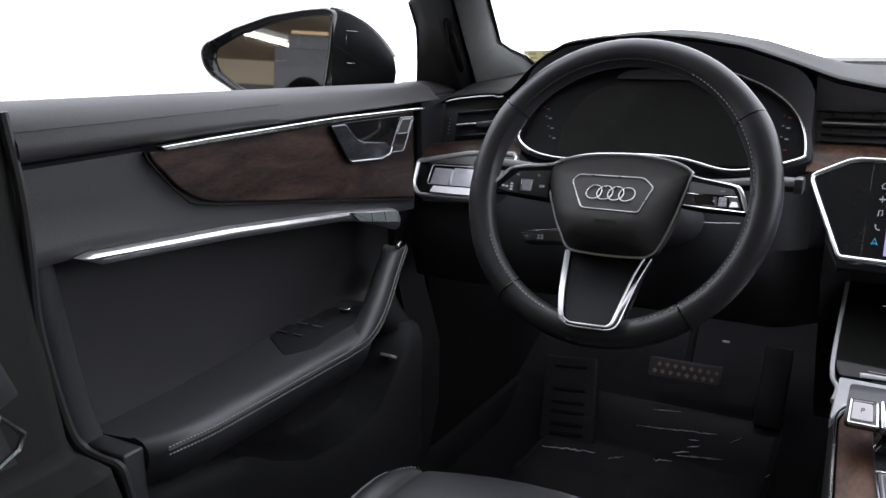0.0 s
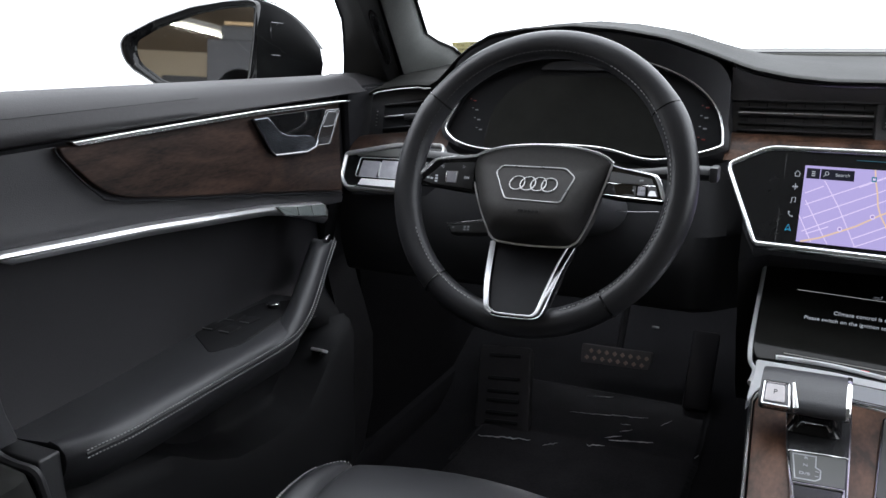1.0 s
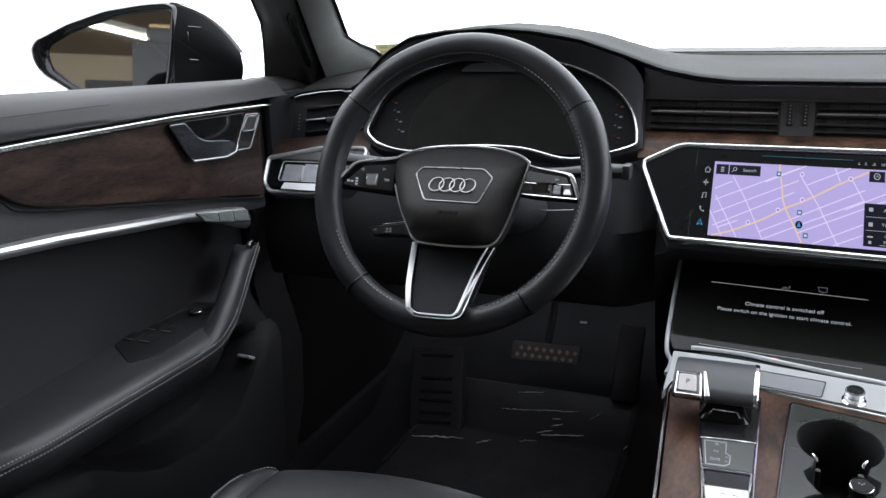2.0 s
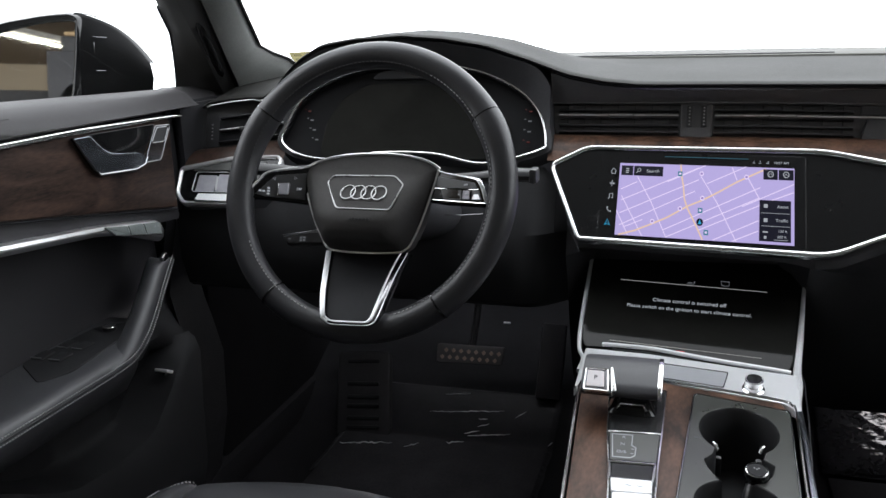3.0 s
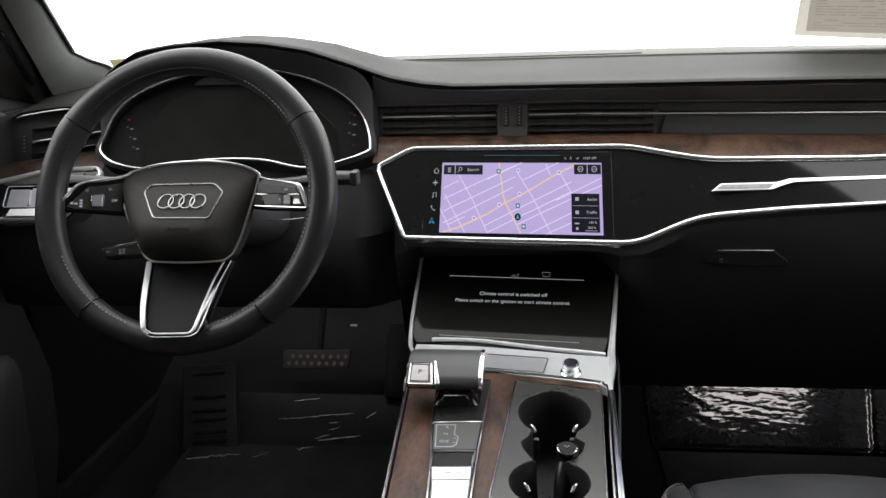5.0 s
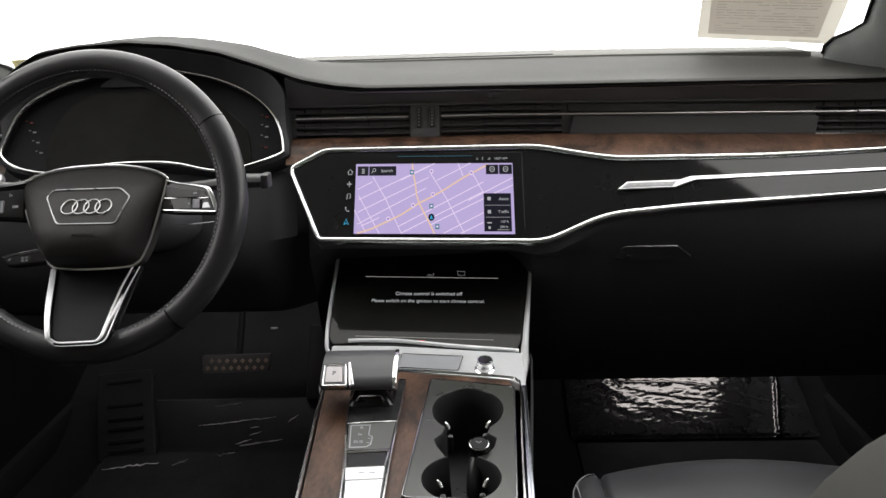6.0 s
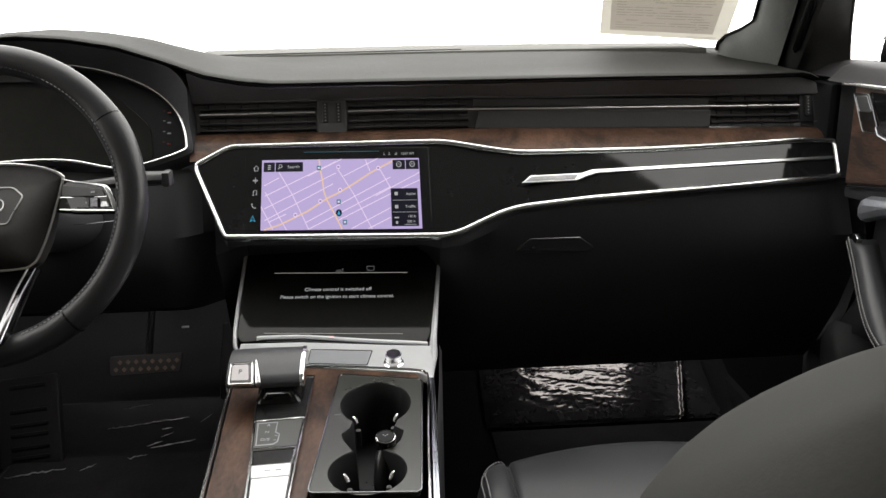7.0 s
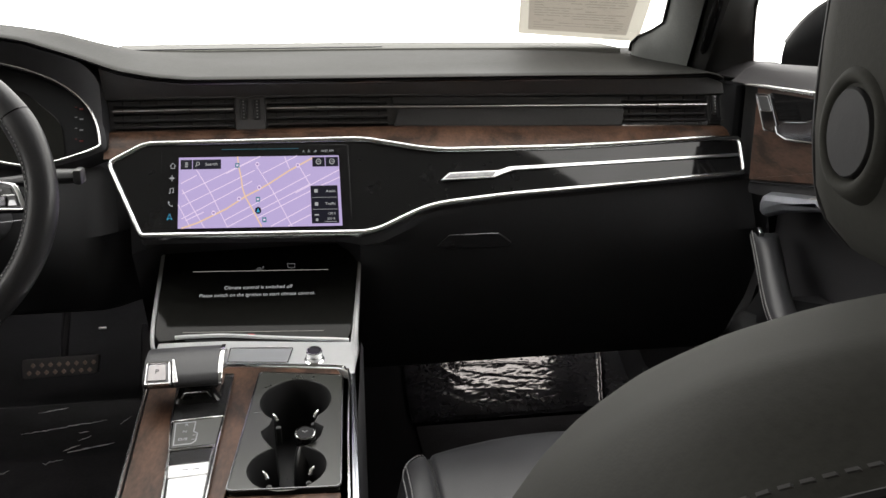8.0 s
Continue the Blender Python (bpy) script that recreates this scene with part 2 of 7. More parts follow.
def slab(outline, f, thick, bevel=0.001, top=0.0):
    """A plate: the outline (u, v) set on the surface f(u, v, height), with a bevelled rim."""
    bm = bmesh.new()
    inner, mid = offset(outline, bevel), offset(outline, bevel * 0.3)
    return rings(bm, [[f(*p, top - thick) for p in outline], [f(*p, top - bevel) for p in outline], [f(*p, top - bevel * 0.3) for p in mid], [f(*p, top) for p in inner]], True, True, True)


def band(outline, f, width, high, deep=0.002):
    """A raised closed moulding along the outline, rounded across."""
    bm = bmesh.new()
    ls = []
    for k, h in ((0, -deep), (0, high * 0.35), (0.14, high * 0.8), (0.38, high), (0.68, high * 0.92), (0.9, high * 0.6), (1, 0.0), (1, -deep)):
        o = [tuple(Vector(p).lerp(Vector(q), k)) for p, q in zip(outline, offset(outline, width))] if not isinstance(width, list) else [tuple(Vector(p).lerp(Vector(q), k)) for p, q in zip(outline, width)]
        ls.append([f(*p, h) for p in o])
    ls.append(ls[0])
    return rings(bm, ls)


def tube(path, r, n=10, closed=False, flat=1.0, up=None, caps=True):
    """A bar of round or oval section swept along a path; r is one radius or one a point."""
    bm = bmesh.new()
    P = [Vector(p) for p in path]
    m, loops = len(P), []
    ref = None
    for i, p in enumerate(P):
        if closed:
            t = (P[(i + 1) % m] - P[i - 1]).normalized()
        else:
            t = (P[min(i + 1, m - 1)] - P[max(i - 1, 0)]).normalized()
        if up is not None:
            ref = Vector(up)
        elif ref is None:
            ref = Vector((0, 0, 1)) if abs(t.z) < 0.9 else Vector((1, 0, 0))
        b = t.cross(ref).normalized()
        nrm = b.cross(t).normalized()
        if up is None:
            ref = nrm
        rad = r[i] if isinstance(r, (list, tuple)) else r
        loops.append([p + b * (math.cos(2 * math.pi * k / n) * rad) + nrm * (math.sin(2 * math.pi * k / n) * rad * flat) for k in range(n)])
    if closed:
        loops.append(loops[0])
        rings(bm, loops)
        bmesh.ops.remove_doubles(bm, verts=bm.verts, dist=1e-7)
        return bm
    return rings(bm, loops, True, caps, caps)


def loft(sections, close=False, cap=False):
    return rings(bmesh.new(), sections, close, cap, cap)


def lathe(profile, m, seg=24, cap0=True, cap1=True):
    return rings(bmesh.new(), [[m @ Vector((r * math.cos(2 * math.pi * k / seg), r * math.sin(2 * math.pi * k / seg), z)) for k in range(seg)] for r, z in profile], True, cap0, cap1)


def rbox(size, m, r=0.004, seg=2):
    bm = bmesh.new()
    bmesh.ops.create_cube(bm, size=1.0, matrix=Matrix.Diagonal((*size, 1)))
    if r:
        bmesh.ops.bevel(bm, geom=list(bm.edges), offset=min(r, min(size) * 0.48), segments=seg, affect="EDGES", profile=0.5)
    bm.transform(m)
    return bm


def smoothstep(a, b, x):
    t = min(1, max(0, (x - a) / (b - a)))
    return t * t * (3 - 2 * t)


def curve(pts, x):
    """A value read from a list of (x, value), eased between them."""
    return float(np.interp(x, [p[0] for p in pts], [p[1] for p in pts]))


def spline(pts, n=8, closed=False):
    """A smooth line through points."""
    P = [Vector(p) for p in pts]
    m, out = len(P), []
    for i in range(m if closed else m - 1):
        if closed:
            a, b, c, d = P[i - 1], P[i], P[(i + 1) % m], P[(i + 2) % m]
        else:
            a, b, c, d = P[max(i - 1, 0)], P[i], P[i + 1], P[min(i + 2, m - 1)]
        for k in range(n):
            t = k / n
            out.append(0.5 * (2 * b + (c - a) * t + (2 * a - 5 * b + 4 * c - d) * t * t + (3 * b - a - 3 * c + d) * t ** 3))
    if not closed:
        out.append(P[-1])
    return out


def spline2(pts, n=6):
    return [(p.x, p.y) for p in spline([(*q, 0) for q in pts], n)]


def stitches(path, off, parent, length=0.0035, gap=0.0022, r=0.0007, label="grey stitching", material=None):
    """A row of thread stitches along a path, as one strip of short bars."""
    bm = bmesh.new()
    P = [Vector(p) for p in path]
    dist, marks = 0.0, []
    for a, b in zip(P, P[1:]):
        l = (b - a).length
        while dist < l:
            marks.append((a.lerp(b, dist / l), (b - a).normalized()))
            dist += length + gap
        dist -= l
    o = Vector(off)
    for p, d in marks:
        s = d.cross(o).normalized() * r
        c = [p + o + s, p + o - s, p + o - s + d * length, p + o + s + d * length]
        hi = o.normalized() * r
        v = [bm.verts.new(q + hi) for q in c] + [bm.verts.new(q - hi) for q in c]
        for f in ((0, 1, 2, 3), (0, 1, 5, 4), (2, 3, 7, 6), (1, 2, 6, 5), (3, 0, 4, 7)):
            bm.faces.new([v[k] for k in f])
    ob = part("stitching", bm, material or THREAD, parent, label)
    tagged(ob, kind="stuff")
    return ob


def words(body, m, size, material, parent, name="lettering", align="CENTER", thick=0.0002, wide=0.0):
    c = bpy.data.curves.new(name, "FONT")
    c.body, c.size, c.align_x, c.align_y, c.extrude = body, size, align, "CENTER", thick
    c.materials.append(material)
    src = bpy.data.objects.new(name, c)
    scene.collection.objects.link(src)
    me = bpy.data.meshes.new_from_object(src)
    bpy.data.objects.remove(src)
    if wide:
        xs = [v.co.x for v in me.vertices]
        me.transform(Matrix.Diagonal((wide / (max(xs) - min(xs)), 1, 1, 1)))
    ob = new(name, me)
    ob.parent = parent
    ob.matrix_parent_inverse = parent.matrix_world.inverted()
    ob.matrix_world = m
    return ob


# ---- the booth round the car ----
def booth():
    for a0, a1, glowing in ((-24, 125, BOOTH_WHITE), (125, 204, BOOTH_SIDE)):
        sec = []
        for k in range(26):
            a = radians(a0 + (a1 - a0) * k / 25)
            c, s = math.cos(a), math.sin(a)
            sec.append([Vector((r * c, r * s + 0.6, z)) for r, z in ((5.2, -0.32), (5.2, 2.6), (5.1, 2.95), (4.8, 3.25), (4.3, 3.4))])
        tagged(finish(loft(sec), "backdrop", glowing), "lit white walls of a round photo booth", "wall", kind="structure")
    tagged(finish(rbox((8.6, 6.2, 0.05), pose(0, 2.2, 3.42), 0), "ceiling_booth", BOOTH_WHITE), "lit white ceiling of a photo booth", "ceiling", kind="structure")
    tan = mat("tan plaster wall", (0.50, 0.42, 0.31), 0.85, bump=0.1, size=60, coarse=1.5, vary=0.06)
    grey = mat("grey concrete floor", (0.32, 0.32, 0.31), 0.7, bump=0.1, size=80, coarse=2)
    tagged(finish(rbox((16, 18, 0.2), pose(0, -2.5, -0.43), 0), "ground", grey), "smooth grey concrete workshop floor", "floor", kind="structure")
    tagged(finish(rbox((16, 0.2, 4.4), pose(0, -9.0, 1.75), 0), "wall_south", tan), "tan plastered workshop wall", "wall", kind="structure")
    tagged(finish(rbox((16, 18, 0.2), pose(0, -2.5, 4.05), 0), "ceiling", HEADLINER), "pale workshop ceiling", "ceiling", kind="structure")
    tagged(finish(rbox((0.2, 12, 4.4), pose(-7.2, -5, 1.75), 0), "wall_west", tan), "tan plastered workshop wall", "wall", kind="structure")
    tagged(finish(rbox((0.2, 12, 4.4), pose(7.2, -5, 1.75), 0), "wall_east", tan), "tan plastered workshop wall", "wall", kind="structure")
    brown = mat("brown painted ceiling", (0.20, 0.16, 0.12), 0.8, bump=0.1, size=60, coarse=1.5, vary=0.1)
    tagged(finish(rbox((14.2, 5.6, 0.1), pose(0, -6.1, 2.72), 0), "ceiling_low", brown), "low brown workshop ceiling", "ceiling", kind="structure")
    lampm = glow("fluorescent tube", (1.0, 0.93, 0.78), 32.0)
    for m in (pose(-2.45, -6.2, 2.45, 0, 0, -47), pose(2.2, -5.6, 2.45, 0, 0, 30)):
        l = thing("ceiling_light", "long white fluorescent ceiling light", "light", tuple(m.translation), "workshop lights")
        part("housing", rbox((2.4, 0.14, 0.05), m @ pose(0, 0, 0.06), 0.01), HEADLINER, l)
        part("tube", tube([m @ Vector((x, 0, 0)) for x in (-1.18, 1.18)], 0.0065), lampm, l, "glowing tube")
        part("hanger", rbox((0.03, 0.03, 0.20), m @ pose(0, 0, 0.17), 0), DARKMETAL, l)
    greym = mat("grey sheet metal", (0.036, 0.036, 0.040), 0.6, bump=0.1, size=90, coarse=3, vary=0.12)
    c = thing("metal_cabinet", "tall grey sheet-metal cabinet with a round hose reel", "cabinet", (-1.1, -4.75, -0.33))
    part("body", rbox((1.245, 0.5, 2.27), pose(-1.0925, -4.78, 0.805), 0.01), greym, c)
    part("door_line", rbox((0.01, 0.01, 2.0), pose(-1.07, -4.526, 0.77), 0), RUBBER, c)
    part("hose_reel", lathe([(0.17, 0.0), (0.18, 0.03), (0.16, 0.06), (0.07, 0.05)], pose(-1.465, -4.53, 1.55, 90), 28), mat("dull black hose", (0.035, 0.035, 0.038), 0.7, vary=0.3, coarse=30), c, "black hose reel")
    t = thing("tool_case", "dark tool case lying on a metal cabinet", "case", (-1.45, -4.75, 1.94))
    part("body", rbox((0.34, 0.26, 0.13), pose(-1.45, -4.72, 2.005), 0.02), RUBBER, t)
    part("lid", rbox((0.30, 0.24, 0.03), pose(-1.45, -4.72, 2.085), 0.01), wood_mat("plain board", (0.3, 0.2, 0.1), (0.45, 0.32, 0.18)), t, "pale wooden lid")
    b = thing("dark_bin", "dark plastic bin standing by the wall", "bin", (-1.95, -5.6, -0.33))
    part("body", rbox((0.40, 0.4, 2.12), pose(-2.02, -5.6, 0.73), 0.02), RUBBER, b)


booth()


# ---- the car's body round the cabin ----
def pillar_a(s):
    """Front pillar: cloth trim, a plastic strip with a slot, and the black frame of the side window."""
    e = thing("front_pillar", "dark grey cloth-trimmed front windscreen pillar", "pillar", (s * 0.75, 1.0, 0.76), "front pillars", "structure")

    def at(p):
        x, y, z = p
        k = max(0, (z - 0.895) / 0.092)
        x, y = x + 0.018 * k * k, y + 0.046 * k * k
        return Vector((s * x, y, z)) if s < 0 else Vector((x - 0.035, y, z + 0.008))

    def rail(a, b, t):
        """A line from the belt to the roof, bending back as it rises."""
        a, b = Vector(a), Vector(b)
        return at(a + (b - a) * t)
    ts = (-0.35, -0.15, 0.0, 0.12, 0.3, 0.6, 1.0, 1.5, 2.2, 3.0, 3.7)
    gi = ((0.713, 1.03, 0.803), (0.658, 0.86, 0.895))
    go = ((0.741, 0.985, 0.762), (0.688, 0.81, 0.895))
    secs = []
    for t in ts:
        a, b = rail(*gi, t), rail(*go, t)
        f = 0.05 * (1 - smoothstep(-0.1, 0.3, t))
        a = a + Vector((-s * f * 0.6, f, 0))
        m = a.lerp(b, 0.55) + Vector((-s * 0.006, -0.012, 0.003))
        secs.append([a + Vector((s * 0.02, 0.05, 0)), a, a.lerp(m, 0.45) + Vector((-s * 0.003, -0.003, 0)), m, m.lerp(b, 0.7) + Vector((0, -0.003, 0)), b, b + Vector((s * 0.012, 0.03, 0)), b + Vector((s * 0.05, 0.09, 0))])
    part("trim", loft(secs, True, True), PILLAR, e, "dark grey cloth trim", 60)
    edge = [rail(*gi, t) + Vector((-s * 0.03 * (1 - smoothstep(-0.1, 0.3, t)) - s * 0.001, 0.05 * (1 - smoothstep(-0.1, 0.3, t)) + 0.004, 0)) for t in np.linspace(-0.25, 3.7, 30)]
    part("glass_edge", tube(edge, 0.003, 6), PIANO, e, "black glass border")
    bi, bo = ((0.752, 0.99, 0.761), (0.698, 0.82, 0.895)), ((0.765, 0.965, 0.762), (0.716, 0.79, 0.895))
    secs = []
    for t in ts:
        a, b = rail(*bi, t), rail(*bo, t)
        secs.append([a + Vector((s * 0.02, 0.04, 0)), a, a.lerp(b, 0.5) + Vector((-s * 0.002, -0.003, 0)), b, b + Vector((s * 0.02, 0.05, 0))])
    st = part("side_strip", loft(secs, True, True), FRAME_GREY, e, "satin plastic strip", 60)
    slot = [rail(*bi, t).lerp(rail(*bo, t), 0.5) + Vector((-s * 0.002, -0.005, 0)) for t in (0.16, 0.2, 0.4, 0.6, 0.76, 0.8)]
    part("slot", tube(slot, [0.002, 0.006, 0.0075, 0.0075, 0.0065, 0.002], 8, flat=0.5), PIANO, st, "dark slot")
    ci, co, cu = (0.770, 0.975, 0.762), (0.825, 0.93, 0.762), (0.795, 0.88, 0.86)
    top0, top1 = (0.722, 0.80, 0.895), (0.771, 0.82, 0.897)
    inner = [at(Vector(ci).lerp(Vector(top0), t)) for t in (-0.2, 0.0, 0.25, 0.5, 0.75, 1.0, 1.6, 2.4, 3.2)]
    outer = [at(p) for p in ((0.828, 0.935, 0.735), co, (0.818, 0.922, 0.79), (0.807, 0.905, 0.825), (0.798, 0.888, 0.855))]
    outer += [at(Vector(cu).lerp(Vector(top1), t)) for t in (0.9, 2.0, 3.6, 5.2)]
    secs = [[a, a.lerp(b, 0.5) + Vector((-s * 0.004, -0.004, 0)), b, b + Vector((s * 0.03, 0.06, 0)), a + Vector((s * 0.05, 0.06, 0))] for a, b in zip(inner, outer)]
    fr = part("window_frame", loft(secs, True, True), FRAME_GREY, e, "black window frame", 60)
    back = [[rail(*gi, t) + Vector((s * 0.045, 0.07, 0)), rail(*bo, t) + Vector((s * 0.03, 0.05, 0)), q + Vector((s * 0.004, 0.02, 0))] for t, q in zip((-0.3, 0.0, 0.25, 0.5, 0.75, 1.0, 1.6, 2.4, 3.2), outer)]
    part("backing", loft(back), PLASTIC, e)
    seal = [p + Vector((s * 0.003, 0.004, 0)) for p in outer[:6]]
    part("seal", tube(seal, 0.0035, 6), RUBBER, fr, "black rubber seal")


for s in (-1, 1):
    pillar_a(s)


def shell():
    """Roof, sills, rear wall and the closed rear quarters."""
    ys = [0.66, 0.55, 0.42, 0.30, 0.22, 0.0, -0.25, -0.50, -0.55, -0.9, -1.3, -1.88]
    xs = [-0.66, -0.62, -0.55, -0.47, -0.38, -0.2, 0.0, 0.2, 0.38, 0.47, 0.55, 0.62, 0.66]
    bm = bmesh.new()
    grid = [[[bm.verts.new((x, y - max(0, y - 0.1) * 0.30 * (abs(x) / 0.66) ** 2, 1.27 - 0.035 * smoothstep(0.25, 0.66, y) + 0.035 * math.sin(math.pi * max(0, 0.42 - y) / 2.3) - 0.12 * abs(x / 0.62) ** 5 + up)) for x in xs] for y in ys] for up in (0, 0.04)]
    for layer in grid:
        for a in range(len(ys) - 1):
            for b in range(len(xs) - 1):
                bm.faces.new((layer[a][b], layer[a][b + 1], layer[a + 1][b + 1], layer[a + 1][b]))
    tagged(finish(bm, "ceiling_headliner", HEADLINER), "grey cloth headliner of the roof", "headliner", kind="structure")
    for s in (-1, 1):
        bm = rbox((0.05, 0.22, 0.50), pose(s * 0.735, -0.02, 1.02, 0, s * -14, 0), 0.02)
        tagged(finish(bm, "middle_pillar_upper", PILLAR), "dark grey upper middle pillar trim", "pillar", kind="structure")
        bm = rbox((0.06, 1.6, 0.95), pose(s * 0.80, -1.16, 0.35), 0.02)
        tagged(finish(bm, "rear_side_wall", PLASTIC), "black rear side trim of the cabin", "wall", kind="structure")
    tagged(finish(rbox((1.56, 0.06, 0.9), pose(0, -1.75, 0.40), 0.02), "rear_wall", PLASTIC), "black trim behind the rear seats", "wall", kind="structure")
    # carpeted floor, toe board and tunnel
    secs = []
    for y, z in ((-1.8, 0.0), (0.2, 0.0), (0.9, 0.0), (1.24, 0.0), (1.55, 0.132), (1.60, 0.20), (1.64, 0.4), (1.66, 0.6)):
        secs.append([Vector((x, y, z + 0.18 * (smoothstep(0.17, 0.09, abs(x))))) for x in np.linspace(-0.84, 0.84, 43)])
    tagged(finish(loft(secs), "floor", CARPET), "black carpeted car floor rising to the toe board", "carpet", kind="structure")
    tagged(finish(rbox((1.7, 0.04, 0.42), pose(0, 1.68, 0.50), 0.0), "bulkhead", PLASTIC), "black bulkhead behind the dashboard", "bulkhead", kind="structure")
    for s in (-1, 1):
        tagged(finish(rbox((0.10, 2.6, 0.16), pose(s * 0.865, 0.3, -0.02), 0.03), "door_sill", CARPET), "black carpeted door sill trim", "sill", kind="structure")
        tagged(finish(rbox((0.04, 0.7, 0.75), pose(s * 0.855, 1.32, 0.38), 0.01), "kick_panel", CARPET), "black kick panel beside the footwell", "panel", kind="structure")
    # windscreen glass
    secs = []
    for k in range(9):
        t = k / 8
        z = 0.775 + (1.30 - 0.775) * t
        secs.append([Vector((x * (1 - 0.14 * t), 1.46 - 0.84 * t - 0.30 * (x / 0.80) ** 2 * (1 - 0.4 * t), z)) for x in np.linspace(-0.80, 0.80, 17)])
    ob = tagged(finish(loft(secs), "window_windscreen", GLASS), "clear raked windscreen glass", "windscreen", kind="structure")
    for s in (-1, 1):
        pts = [Vector((s * x, y, z)) for x, y, z in ((0.815, 0.10, 0.77), (0.815, 0.95, 0.76), (0.69, 0.42, 1.25), (0.68, 0.08, 1.27))]
        bm = loft([[pts[0], pts[1]], [pts[3], pts[2]]])
        tagged(finish(bm, "window_side", GLASS), "clear front side window glass", "window", kind="structure")


shell()


# ---- dashboard ----
def trim_y(x, z):
    return 0.776 + 0.77 * (z - 0.582) + curve([(-0.75, 0), (-0.2, 0.006), (-0.14, 0.0046), (0.2, -0.0267), (0.27, -0.03), (0.5, -0.02), (0.75, 0)], x)


def on_trim(x, z, h):
    return Vector((x, trim_y(x, z), z)) + Vector((0, -0.792, 0.610)) * h


def on_vent(x, z, h):
    return Vector((x, 0.895 + 0.3 * (z - 0.724), z)) + Vector((0, -0.958, 0.287)) * h


def on_cluster(x, z, h):
    return Vector((x, 0.855 + 0.5 * (z - 0.69), z)) + Vector((0, -0.894, 0.447)) * h


TRIM = [(-0.187, 0.664), (-0.135, 0.6885), (0.165, 0.691), (0.262, 0.675), (0.456, 0.673), (0.672, 0.676), (0.738, 0.674), (0.731, 0.622), (0.53, 0.616), (0.361, 0.610), (0.252, 0.603), (0.170, 0.572), (-0.138, 0.573)][::-1]
CLUSTER = [(-0.603, 0.690), (-0.597, 0.715), (-0.583, 0.745), (-0.553, 0.770), (-0.495, 0.792), (-0.403, 0.804), (-0.318, 0.795), (-0.247, 0.770), (-0.205, 0.735), (-0.191, 0.694), (-0.203, 0.679), (-0.280, 0.661), (-0.356, 0.673), (-0.442, 0.673), (-0.516, 0.663), (-0.573, 0.670)][::-1]


def pad_height(x, y):
    base = curve([(-0.762, 0.750), (-0.752, 0.757), (-0.74, 0.761), (-0.70, 0.767), (-0.66, 0.771), (-0.63, 0.765), (-0.60, 0.763), (-0.55, 0.764), (-0.2, 0.768), (-0.1, 0.774), (0.25, 0.772), (0.45, 0.771), (0.60, 0.769), (0.70, 0.768), (0.717, 0.764), (0.73, 0.757)], x)
    base += (0.785 - base) * smoothstep(0.9, 1.3, y)
    base -= 0.0135 * smoothstep(-0.585, -0.640, x) * (1 - smoothstep(0.875, 0.985, y))
    hood = curve([(-0.65, 0), (-0.635, 0.005), (-0.60, 0.030), (-0.572, 0.050), (-0.535, 0.069), (-0.48, 0.076), (-0.41, 0.079), (-0.345, 0.073), (-0.281, 0.061), (-0.212, 0.037), (-0.165, 0.018), (-0.11, 0.004), (-0.07, 0)], x)
    return base + hood * (1 - smoothstep(1.0, 1.34, y))


def pad_front(x):
    return 0.862 + 0.03 * smoothstep(0.55, 0.76, abs(x)) + 0.012 * smoothstep(-0.68, -0.6, x) * smoothstep(-0.14, -0.22, x)


